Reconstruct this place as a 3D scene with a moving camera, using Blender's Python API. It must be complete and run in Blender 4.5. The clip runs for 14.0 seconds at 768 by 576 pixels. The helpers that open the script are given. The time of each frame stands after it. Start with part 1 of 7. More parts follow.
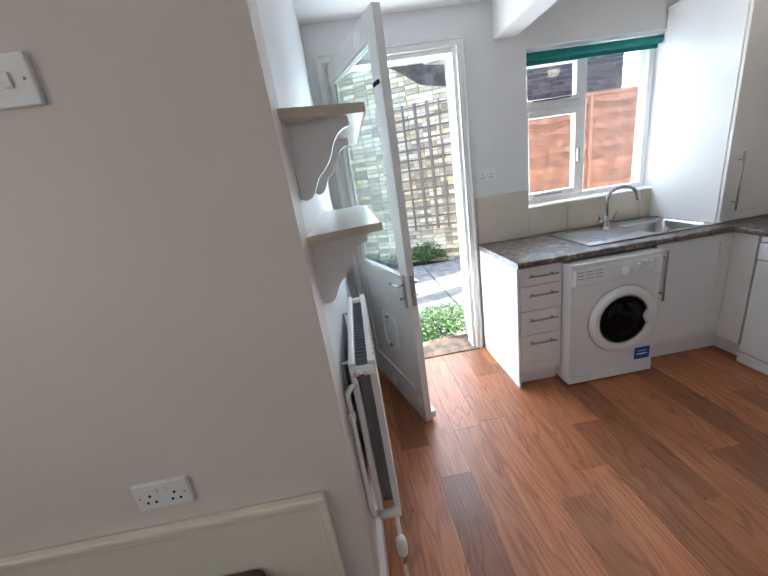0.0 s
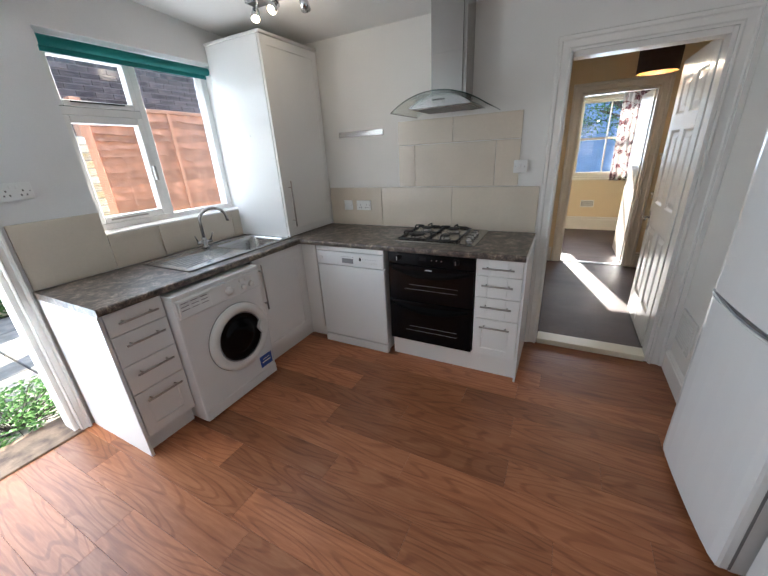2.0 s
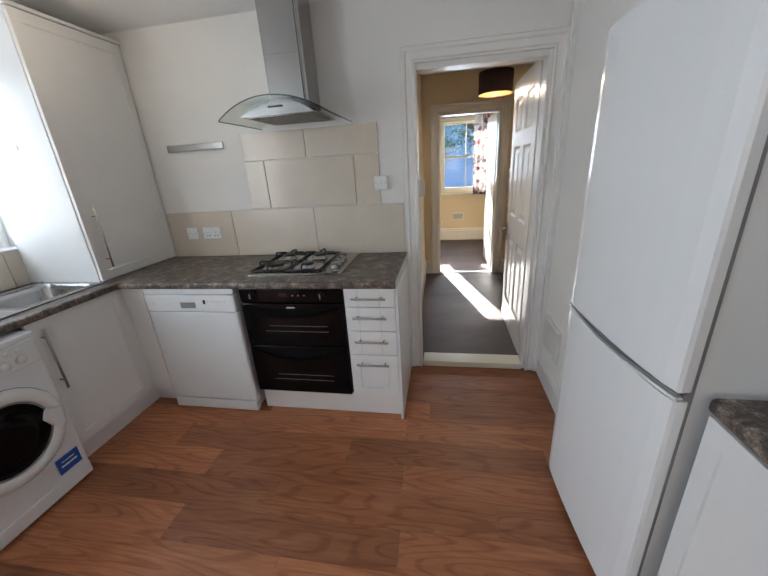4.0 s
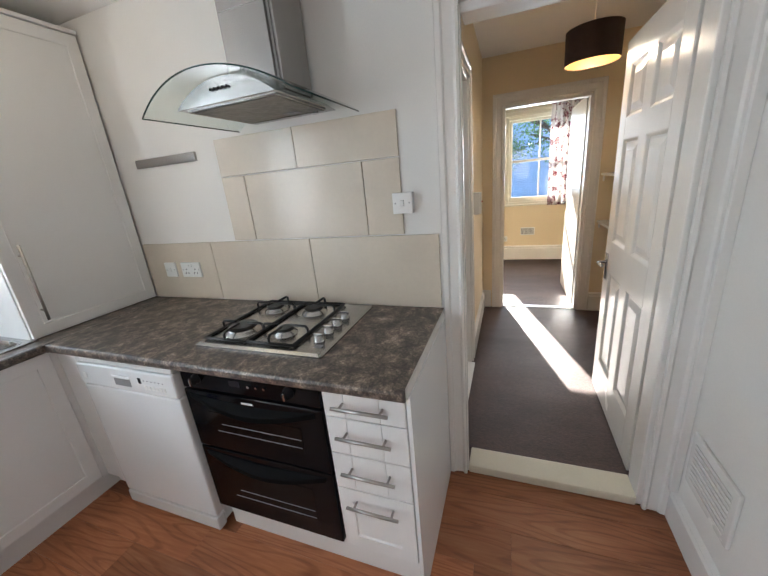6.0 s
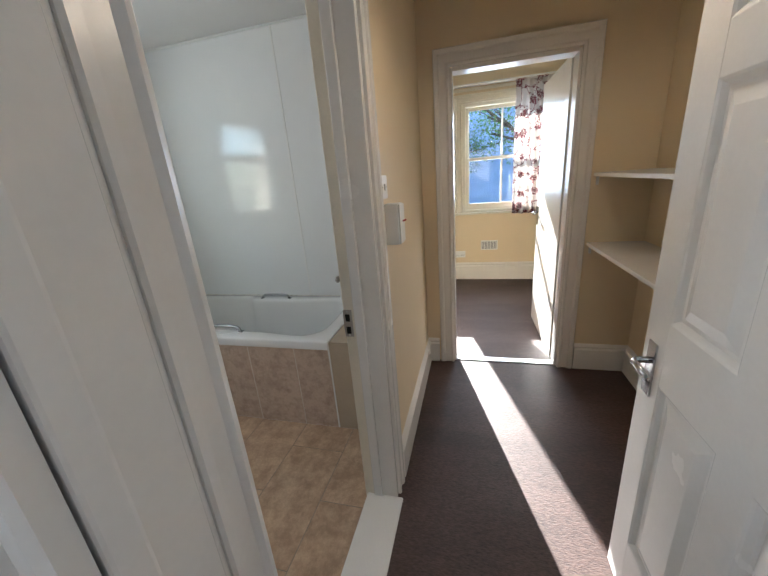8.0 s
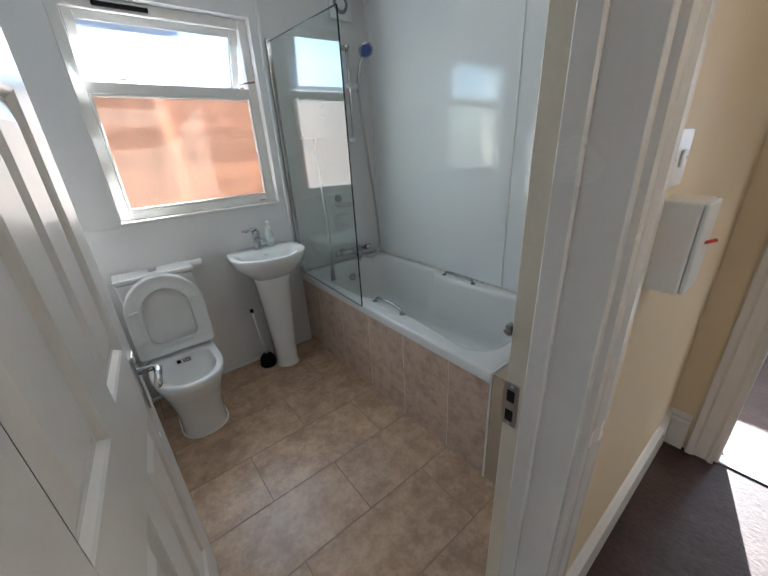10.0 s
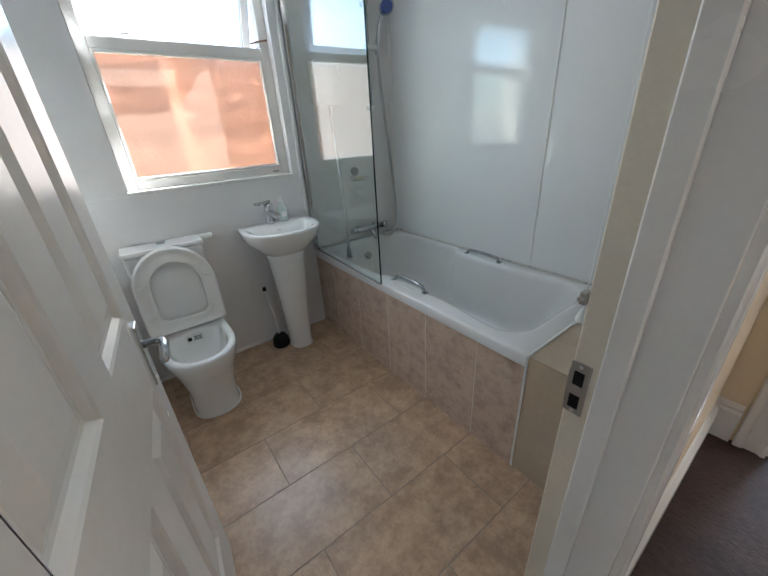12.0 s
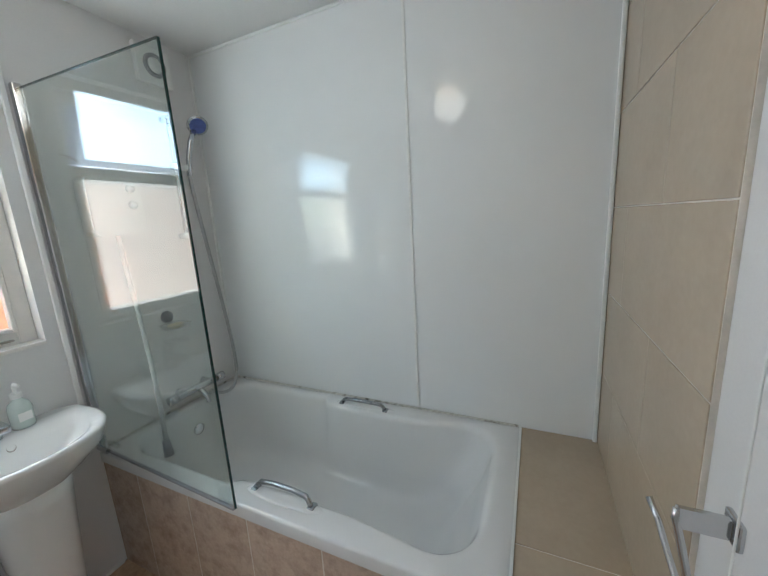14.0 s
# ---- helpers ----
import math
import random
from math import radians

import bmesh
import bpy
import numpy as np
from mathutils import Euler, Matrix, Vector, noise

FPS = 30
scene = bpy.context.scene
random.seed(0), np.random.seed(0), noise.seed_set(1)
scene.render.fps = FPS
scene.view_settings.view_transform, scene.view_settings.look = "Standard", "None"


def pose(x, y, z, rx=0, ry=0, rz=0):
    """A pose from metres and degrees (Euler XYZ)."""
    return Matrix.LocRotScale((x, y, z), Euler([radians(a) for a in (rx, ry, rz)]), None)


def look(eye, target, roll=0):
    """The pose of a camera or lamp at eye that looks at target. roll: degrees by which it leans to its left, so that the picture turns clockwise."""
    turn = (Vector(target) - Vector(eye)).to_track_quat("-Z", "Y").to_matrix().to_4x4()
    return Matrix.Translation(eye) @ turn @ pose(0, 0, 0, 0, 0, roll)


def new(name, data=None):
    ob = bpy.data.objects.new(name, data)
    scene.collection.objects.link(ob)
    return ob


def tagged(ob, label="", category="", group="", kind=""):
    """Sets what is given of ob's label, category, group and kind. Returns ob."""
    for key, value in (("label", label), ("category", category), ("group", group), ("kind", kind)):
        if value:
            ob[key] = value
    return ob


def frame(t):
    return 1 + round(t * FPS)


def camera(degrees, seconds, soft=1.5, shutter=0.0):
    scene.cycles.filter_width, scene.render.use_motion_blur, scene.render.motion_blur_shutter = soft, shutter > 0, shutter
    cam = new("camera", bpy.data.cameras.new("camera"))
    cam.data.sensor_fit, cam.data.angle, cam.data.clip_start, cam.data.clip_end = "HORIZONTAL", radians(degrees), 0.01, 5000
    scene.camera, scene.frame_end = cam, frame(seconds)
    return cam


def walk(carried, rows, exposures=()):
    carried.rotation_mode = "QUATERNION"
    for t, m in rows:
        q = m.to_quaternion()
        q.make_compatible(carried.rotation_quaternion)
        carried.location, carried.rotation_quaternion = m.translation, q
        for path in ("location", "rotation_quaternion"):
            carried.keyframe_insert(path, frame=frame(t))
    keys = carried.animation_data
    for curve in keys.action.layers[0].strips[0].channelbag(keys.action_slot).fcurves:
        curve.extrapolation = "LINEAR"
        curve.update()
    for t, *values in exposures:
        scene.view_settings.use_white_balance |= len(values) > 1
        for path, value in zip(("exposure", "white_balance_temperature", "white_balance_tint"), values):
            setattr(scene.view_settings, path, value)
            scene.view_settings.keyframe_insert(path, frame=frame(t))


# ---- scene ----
cam = camera(97.4, 14.0)
PATH = [
    (0, (0.076, -0.046, 1.533), (0.185, 1.852, 0.912), -8.9),
    (0.5, (0.206, -0.033, 1.513), (0.766, 1.777, 0.873), -6.6),
    (1, (0.293, -0.048, 1.518), (1.223, 1.587, 0.841), -4.0),
    (1.5, (0.35, -0.007, 1.5), (1.684, 1.312, 0.807), -3.3),
    (2, (0.386, 0.017, 1.509), (2.025, 0.896, 0.774), -3.2),
    (2.5, (0.446, -0.021, 1.5), (2.244, 0.411, 0.74), -3.2),
    (2.7, (0.47, -0.01, 1.487), (2.31, 0.225, 0.74), -2.8),
    (5, (1.206, -0.147, 1.477), (3.028, 0.395, 0.855), -4.6),
    (5.5, (1.438, -0.157, 1.488), (3.221, 0.499, 0.862), -5.1),
    (6, (1.677, -0.104, 1.477), (3.454, 0.587, 0.874), -5.5),
    (6.5, (1.922, -0.045, 1.48), (3.703, 0.636, 0.878), -5.5),
    (7, (2.352, -0.126, 1.467), (4.135, 0.534, 0.847), -4.5),
    (7.5, (2.666, -0.211, 1.464), (4.472, 0.373, 0.832), -4.6),
    (8, (2.985, -0.177, 1.43), (4.82, 0.336, 0.816), -4.8),
    (8.5, (3.246, -0.158, 1.451), (5.028, 0.427, 0.756), -4.1),
    (9, (3.435, -0.122, 1.458), (4.985, 0.922, 0.746), -4.2),
    (11.5, (3.589, 0.119, 1.38), (4.575, 1.666, 0.583), -3.1),
    (12, (3.56, 0.111, 1.356), (4.619, 1.578, 0.503), -3.3),
    (12.5, (3.594, 0.237, 1.347), (4.514, 1.781, 0.47), -3.8),
    (13, (3.736, 0.38, 1.354), (4.811, 1.854, 0.536), -3.7),
    (13.5, (3.848, 0.511, 1.392), (5.461, 1.498, 0.74), -2.7),
    (14, (3.862, 0.582, 1.504), (5.65, 1.389, 1.119), -3.3),
]
EXPOSURES = [(0.0, 2.72, 5900, 10), (0.5, 2.55, 6000, 10), (2.5, 2.55, 6050, 10), (5.0, 2.86, 6100, 10), (6.5, 3.06, 6150, 10), (7.2, 3.05, 6000, 9), (8.0, 2.74, 5800, 9), (8.5, 2.7, 5700, 9), (9.2, 2.68, 5400, 8), (11.5, 2.75, 5450, 7), (12.5, 2.85, 5350, 7), (13.2, 2.9, 5350, 7), (14.0, 2.98, 5550, 7)]
walk(cam, [(t, look(eye, target, roll)) for t, eye, target, roll in PATH], EXPOSURES)

# ---- world and lights ----
SUN_EL, SUN_DIR = 27.5, (1.0, 0.28)
world = bpy.data.worlds.new("sky")
scene.world = world
world.use_nodes = True
wn = world.node_tree
sky = wn.nodes.new("ShaderNodeTexSky")
sky.sky_type = "NISHITA"
sky.sun_disc = False
sky.sun_elevation = radians(SUN_EL)
sky.sun_rotation = math.atan2(SUN_DIR[0], SUN_DIR[1])
wn.links.new(sky.outputs[0], wn.nodes["Background"].inputs[0])
wn.nodes["Background"].inputs[1].default_value = 0.12


def lamp(name, kind, m, energy, colour, **more):
    data = bpy.data.lights.new(name, kind)
    data.energy, data.color = energy, colour
    for key, value in more.items():
        if key == "size":
            data.shape = "RECTANGLE"
            data.size, data.size_y = value
        elif key == "angle":
            data.angle = radians(value)
        elif key == "radius":
            data.shadow_soft_size = value
    ob = new(name, data)
    ob.matrix_world = m
    return ob


sun_way = Vector((SUN_DIR[0], SUN_DIR[1], math.tan(radians(SUN_EL)) * math.hypot(*SUN_DIR)))
lamp("sun", "SUN", look(sun_way * 10, (0, 0, 0)), 5.0, (1.0, 0.93, 0.82), angle=0.5)
# daylight that comes in at the openings; the stair-side lamp is an added fill
COOL = (0.80, 0.91, 1.0)
lamp("daylight_back_door", "AREA", look((0.57, 2.72, 1.2), (0.57, 0, 1.0)), 5.2, COOL, size=(0.75, 2.1))
lamp("daylight_kitchen_window", "AREA", look((2.0, 2.86, 1.65), (1.9, 0, 0.9)), 2.0, COOL, size=(0.9, 1.0))
lamp("daylight_bath_pane", "AREA", look((4.02, 2.308, 1.465), (4.02, 0, 1.465)), 0.48, (1.0, 0.92, 0.79), size=(0.78, 0.56))
lamp("daylight_bath_vent", "AREA", look((4.02, 2.308, 1.96), (4.02, 0, 1.7)), 0.5, (0.70, 0.89, 1.0), size=(0.72, 0.26))
# added fill from the unseen end, where no source is known
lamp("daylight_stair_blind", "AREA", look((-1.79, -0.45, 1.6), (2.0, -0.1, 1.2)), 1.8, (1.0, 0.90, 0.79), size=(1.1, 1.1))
lamp("daylight_far_window", "AREA", look((7.75, -0.4, 1.6), (5.0, -0.4, 1.0)), 4.2, COOL, size=(0.8, 1.0))
WARM = (1.0, 0.82, 0.6)

# ---- materials ----


def mat(name, base, rough=0.5, var=0.06, scale=3.0, fine=60.0, bump=0.05, metal=0.0, spec=0.5, coat=0.0, other=None, rand=0.0, mix=(0.4, 0.6), dist=0.002, stretch=(1, 1, 1), glow=None, detail=5, harsh=0.5):
    """Base colour varied at two scales, with fine relief; other: a second colour in patches."""
    m = bpy.data.materials.new(name)
    m.use_nodes = True
    nt = m.node_tree
    n, l = nt.nodes, nt.links
    b = n["Principled BSDF"]
    tc = n.new("ShaderNodeTexCoord")
    mp = n.new("ShaderNodeMapping")
    mp.inputs["Scale"].default_value = stretch
    l.new(tc.outputs["Object"], mp.inputs[0])
    vec = mp.outputs[0]
    oi = None
    if rand:
        oi = n.new("ShaderNodeObjectInfo")
        add = n.new("ShaderNodeVectorMath")
        add.operation = "MULTIPLY_ADD"
        l.new(oi.outputs["Random"], add.inputs[0])
        add.inputs[1].default_value = (37.0, 21.0, 13.0)
        l.new(vec, add.inputs[2])
        vec = add.outputs[0]
    big = n.new("ShaderNodeTexNoise")
    big.inputs["Scale"].default_value = scale
    big.inputs["Detail"].default_value = detail
    big.inputs["Roughness"].default_value = harsh
    small = n.new("ShaderNodeTexNoise")
    small.inputs["Scale"].default_value = fine
    small.inputs["Detail"].default_value = 3
    l.new(vec, big.inputs[0])
    l.new(vec, small.inputs[0])
    ramp = n.new("ShaderNodeMapRange")
    ramp.inputs[1].default_value, ramp.inputs[2].default_value = mix
    l.new(big.outputs[0], ramp.inputs[0])
    mixc = n.new("ShaderNodeMixRGB")
    c2 = other if other else tuple(c * (1 - var) for c in base)
    mixc.inputs[1].default_value = (*base, 1)
    mixc.inputs[2].default_value = (*c2, 1)
    l.new(ramp.outputs[0], mixc.inputs[0])
    hsv = n.new("ShaderNodeHueSaturation")
    l.new(mixc.outputs[0], hsv.inputs["Color"])
    mr = n.new("ShaderNodeMapRange")
    mr.inputs[3].default_value, mr.inputs[4].default_value = 1 - var, 1 + var
    l.new(small.outputs[0], mr.inputs[0])
    val = mr.outputs[0]
    if rand:
        rr = n.new("ShaderNodeMapRange")
        rr.inputs[3].default_value, rr.inputs[4].default_value = 1 - rand, 1 + rand
        l.new(oi.outputs["Random"], rr.inputs[0])
        mul = n.new("ShaderNodeMath")
        mul.operation = "MULTIPLY"
        l.new(val, mul.inputs[0])
        l.new(rr.outputs[0], mul.inputs[1])
        val = mul.outputs[0]
    l.new(val, hsv.inputs["Value"])
    l.new(hsv.outputs[0], b.inputs["Base Color"])
    rg = n.new("ShaderNodeMapRange")
    spread = 0.15 if rough > 0.4 else 0.04
    rg.inputs[3].default_value, rg.inputs[4].default_value = max(0.02, rough * (1 - spread)), min(1, rough * (1 + spread))
    l.new(big.outputs[0], rg.inputs[0])
    l.new(rg.outputs[0], b.inputs["Roughness"])
    b.inputs["Metallic"].default_value = metal
    b.inputs["Specular IOR Level"].default_value = spec
    b.inputs["Coat Weight"].default_value = coat
    b.inputs["Coat Roughness"].default_value = 0.08
    if bump:
        bp = n.new("ShaderNodeBump")
        bp.inputs["Strength"].default_value = bump
        bp.inputs["Distance"].default_value = dist
        l.new(small.outputs[0], bp.inputs["Height"])
        l.new(bp.outputs[0], b.inputs["Normal"])
    if glow:
        b.inputs["Emission Color"].default_value = (*glow[0], 1)
        b.inputs["Emission Strength"].default_value = glow[1]
    return m


def glass(name, tint=(1, 1, 1), rough=0.0, clear=0.96, mirror=0.04):
    """A thin pane: mostly clear, with a mirror share by Fresnel."""
    m = bpy.data.materials.new(name)
    m.use_nodes = True
    n, l = m.node_tree.nodes, m.node_tree.links
    n.remove(n["Principled BSDF"])
    tr = n.new("ShaderNodeBsdfTransparent")
    tr.inputs[0].default_value = (*[c * clear for c in tint], 1)
    gl = n.new("ShaderNodeBsdfGlossy")
    gl.inputs["Roughness"].default_value = rough
    lw = n.new("ShaderNodeLayerWeight")
    lw.inputs[0].default_value = 0.5
    pw = n.new("ShaderNodeMath")
    pw.operation = "POWER"
    pw.inputs[1].default_value = 4.0
    l.new(lw.outputs["Facing"], pw.inputs[0])
    fr = n.new("ShaderNodeMapRange")
    fr.inputs[3].default_value, fr.inputs[4].default_value = mirror, 0.8
    l.new(pw.outputs[0], fr.inputs[0])
    mx = n.new("ShaderNodeMixShader")
    l.new(fr.outputs[0], mx.inputs[0])
    l.new(tr.outputs[0], mx.inputs[1])
    l.new(gl.outputs[0], mx.inputs[2])
    l.new(mx.outputs[0], n["Material Output"].inputs[0])
    return m


def frosted(name, tint, scatter=(0.95, 0.74, 0.56), share=0.012):
    """Obscure glass: rough see-through, part of it scattering the daylight."""
    m = bpy.data.materials.new(name)
    m.use_nodes = True
    n, l = m.node_tree.nodes, m.node_tree.links
    b = n["Principled BSDF"]
    b.inputs["Base Color"].default_value = (*tint, 1)
    b.inputs["Transmission Weight"].default_value = 1.0
    b.inputs["Roughness"].default_value = 0.3
    b.inputs["IOR"].default_value = 1.08
    tc = n.new("ShaderNodeTexCoord")
    no = n.new("ShaderNodeTexNoise")
    no.inputs["Scale"].default_value = 90
    l.new(tc.outputs["Object"], no.inputs[0])
    bp = n.new("ShaderNodeBump")
    bp.inputs["Strength"].default_value = 0.4
    bp.inputs["Distance"].default_value = 0.003
    l.new(no.outputs[0], bp.inputs["Height"])
    l.new(bp.outputs[0], b.inputs["Normal"])
    tr = n.new("ShaderNodeBsdfTranslucent")
    tr.inputs[0].default_value = (*scatter, 1)
    mx = n.new("ShaderNodeMixShader")
    mx.inputs[0].default_value = share
    l.new(b.outputs[0], mx.inputs[1])
    l.new(tr.outputs[0], mx.inputs[2])
    l.new(mx.outputs[0], n["Material Output"].inputs[0])
    return m


def plank_mat(name):
    """Reddish wood-look vinyl with long grain figures, each plank of its own tone."""
    m = bpy.data.materials.new(name)
    m.use_nodes = True
    n, l = m.node_tree.nodes, m.node_tree.links
    b = n["Principled BSDF"]
    tc = n.new("ShaderNodeTexCoord")
    oi = n.new("ShaderNodeObjectInfo")
    off = n.new("ShaderNodeVectorMath")
    off.operation = "MULTIPLY_ADD"
    l.new(oi.outputs["Random"], off.inputs[0])
    off.inputs[1].default_value = (53.0, 31.0, 17.0)
    l.new(tc.outputs["Object"], off.inputs[2])
    mp = n.new("ShaderNodeMapping")
    mp.inputs["Scale"].default_value = (7.0, 0.95, 1.0)
    l.new(off.outputs[0], mp.inputs[0])
    warp = n.new("ShaderNodeTexNoise")
    warp.inputs["Scale"].default_value = 1.1
    warp.inputs["Detail"].default_value = 0.7
    l.new(mp.outputs[0], warp.inputs[0])
    rings = n.new("ShaderNodeMath")
    rings.operation = "MULTIPLY"
    rings.inputs[1].default_value = 88.0
    l.new(warp.outputs[0], rings.inputs[0])
    wave = n.new("ShaderNodeMath")
    wave.operation = "SINE"
    l.new(rings.outputs[0], wave.inputs[0])
    sine = n.new("ShaderNodeMapRange")
    sine.interpolation_type = "SMOOTHSTEP"
    sine.inputs[1].default_value, sine.inputs[2].default_value = 0.35, 1.0
    sine.inputs[3].default_value, sine.inputs[4].default_value = 0.25, -1.0
    l.new(wave.outputs[0], sine.inputs[0])
    mp2 = n.new("ShaderNodeMapping")
    mp2.inputs["Scale"].default_value = (90.0, 7.0, 1.0)
    l.new(off.outputs[0], mp2.inputs[0])
    fine = n.new("ShaderNodeTexNoise")
    fine.inputs["Scale"].default_value = 1.0
    fine.inputs["Detail"].default_value = 4
    l.new(mp2.outputs[0], fine.inputs[0])
    cr = n.new("ShaderNodeValToRGB")
    cr.color_ramp.elements[0].color = (0.175, 0.055, 0.024, 1)
    cr.color_ramp.elements[1].color = (0.56, 0.25, 0.12, 1)
    e = cr.color_ramp.elements.new(0.5)
    e.color = (0.37, 0.134, 0.056, 1)
    mp3 = n.new("ShaderNodeMapping")
    mp3.inputs["Scale"].default_value = (16.0, 2.2, 1.0)
    l.new(off.outputs[0], mp3.inputs[0])
    cloud = n.new("ShaderNodeTexNoise")
    cloud.inputs["Scale"].default_value = 1.0
    cloud.inputs["Detail"].default_value = 3
    l.new(mp3.outputs[0], cloud.inputs[0])
    both = n.new("ShaderNodeMath")
    both.operation = "MULTIPLY_ADD"
    both.inputs[1].default_value = 0.55
    l.new(cloud.outputs[0], both.inputs[0])
    half = n.new("ShaderNodeMath")
    half.operation = "MULTIPLY_ADD"
    half.inputs[1].default_value = 0.7
    half.inputs[2].default_value = -0.12
    l.new(fine.outputs[0], half.inputs[0])
    l.new(half.outputs[0], both.inputs[2])
    s1 = n.new("ShaderNodeMath")
    s1.operation = "MULTIPLY_ADD"
    s1.inputs[1].default_value = 0.18
    l.new(sine.outputs[0], s1.inputs[0])
    l.new(both.outputs[0], s1.inputs[2])
    l.new(s1.outputs[0], cr.inputs[0])
    hsv = n.new("ShaderNodeHueSaturation")
    rr = n.new("ShaderNodeMapRange")
    rr.inputs[3].default_value, rr.inputs[4].default_value = 0.64, 1.26
    l.new(oi.outputs["Random"], rr.inputs[0])
    l.new(rr.outputs[0], hsv.inputs["Value"])
    l.new(cr.outputs[0], hsv.inputs["Color"])
    l.new(hsv.outputs[0], b.inputs["Base Color"])
    b.inputs["Roughness"].default_value = 0.36
    b.inputs["Specular IOR Level"].default_value = 0.45
    bp = n.new("ShaderNodeBump")
    bp.inputs["Strength"].default_value = 0.12
    bp.inputs["Distance"].default_value = 0.001
    l.new(fine.outputs[0], bp.inputs["Height"])
    l.new(bp.outputs[0], b.inputs["Normal"])
    return m


def stone_mat(name):
    """Near-black laminate with brown clouds and fine tan flecks."""
    m = bpy.data.materials.new(name)
    m.use_nodes = True
    n, l = m.node_tree.nodes, m.node_tree.links
    b = n["Principled BSDF"]
    tc = n.new("ShaderNodeTexCoord")
    cloud = n.new("ShaderNodeTexNoise")
    cloud.inputs["Scale"].default_value = 19
    cloud.inputs["Detail"].default_value = 12
    cloud.inputs["Roughness"].default_value = 0.72
    cloud.inputs["Distortion"].default_value = 0.35
    fleck = n.new("ShaderNodeTexNoise")
    fleck.inputs["Scale"].default_value = 130
    fleck.inputs["Detail"].default_value = 6
    fleck.inputs["Roughness"].default_value = 0.7
    l.new(tc.outputs["Object"], cloud.inputs[0])
    l.new(tc.outputs["Object"], fleck.inputs[0])
    add = n.new("ShaderNodeMath")
    add.operation = "MULTIPLY_ADD"
    add.inputs[1].default_value = 0.55
    l.new(fleck.outputs[0], add.inputs[0])
    l.new(cloud.outputs[0], add.inputs[2])
    cr = n.new("ShaderNodeValToRGB")
    cr.color_ramp.elements[0].position = 0.60
    cr.color_ramp.elements[0].color = (0.026, 0.021, 0.019, 1)
    cr.color_ramp.elements[1].position = 1.0
    cr.color_ramp.elements[1].color = (0.55, 0.45, 0.36, 1)
    for pos, col in ((0.72, (0.068, 0.054, 0.047, 1)), (0.80, (0.135, 0.104, 0.084, 1)), (0.88, (0.25, 0.195, 0.155, 1))):
        e = cr.color_ramp.elements.new(pos)
        e.color = col
    l.new(add.outputs[0], cr.inputs[0])
    l.new(cr.outputs[0], b.inputs["Base Color"])
    b.inputs["Roughness"].default_value = 0.36
    bp = n.new("ShaderNodeBump")
    bp.inputs["Strength"].default_value = 0.12
    bp.inputs["Distance"].default_value = 0.001
    l.new(fleck.outputs[0], bp.inputs["Height"])
    l.new(bp.outputs[0], b.inputs["Normal"])
    return m


WALL = mat("warm white wall paint", (0.79, 0.77, 0.735), 0.6, 0.04, 1.5, 220, 0.12)
WALL_S = mat("grey white wall paint", (0.76, 0.75, 0.74), 0.55, 0.04, 1.5, 220, 0.12)
BTILE = mat("taupe bathroom wall tile", (0.49, 0.40, 0.295), 0.25, 0.06, 4, 60, 0.03, rand=0.04)
CREAM = mat("cream wall paint", (0.78, 0.655, 0.455), 0.6, 0.04, 1.2, 200, 0.15)
CEIL = mat("white ceiling paint", (0.84, 0.83, 0.81), 0.8, 0.03, 2, 160, 0.1)
GLOSS = mat("white gloss woodwork", (0.81, 0.785, 0.75), 0.27, 0.03, 4, 90, 0.06)
CREAMGLOSS = mat("aged cream gloss paint", (0.78, 0.74, 0.62), 0.3, 0.05, 4, 90, 0.08)
LAM = mat("white cupboard laminate", (0.82, 0.81, 0.79), 0.28, 0.02, 3, 120, 0.02)
APPL = mat("white enamel", (0.83, 0.84, 0.84), 0.22, 0.015, 2, 150, 0.015)
PLAST = mat("white plastic", (0.8, 0.8, 0.78), 0.35, 0.03, 9, 150, 0.02)
WORKTOP = stone_mat("dark brown stone-look laminate")
EDGE = mat("chipped white laminate edge", (0.7, 0.68, 0.65), 0.5, 0.1)
TILE = mat("beige ceramic tile", (0.64, 0.56, 0.46), 0.22, 0.04, 5, 60, 0.03, rand=0.03)
GROUT = mat("pale grout", (0.72, 0.66, 0.58), 0.8, 0.08, 10, 200, 0.2)
TRAV = mat("travertine-look tile", (0.60, 0.425, 0.28), 0.3, 0.14, 9, 70, 0.08, other=(0.36, 0.24, 0.155), rand=0.06, mix=(0.38, 0.60), detail=10, harsh=0.8)
PANELT = mat("pinkish travertine panel tile", (0.62, 0.48, 0.38), 0.25, 0.14, 13, 70, 0.06, other=(0.38, 0.275, 0.21), rand=0.06, mix=(0.44, 0.72), detail=9, harsh=0.72, stretch=(1, 1, 0.6))
CARPET = mat("dark brown carpet", (0.080, 0.046, 0.038), 0.56, 1.0, 2.5, 210, 0.4, other=(0.052, 0.029, 0.024), spec=0.45, dist=0.004, stretch=(1, 0.28, 1), harsh=0.6)
CARPET.node_tree.nodes["Principled BSDF"].inputs["Sheen Weight"].default_value = 0.06
CARPET.node_tree.nodes["Principled BSDF"].inputs["Sheen Roughness"].default_value = 0.4
BATHPANEL = mat("glossy white wall panel", (0.80, 0.81, 0.81), 0.07, 0.015, 1.2, 4, 0.03, dist=0.01)
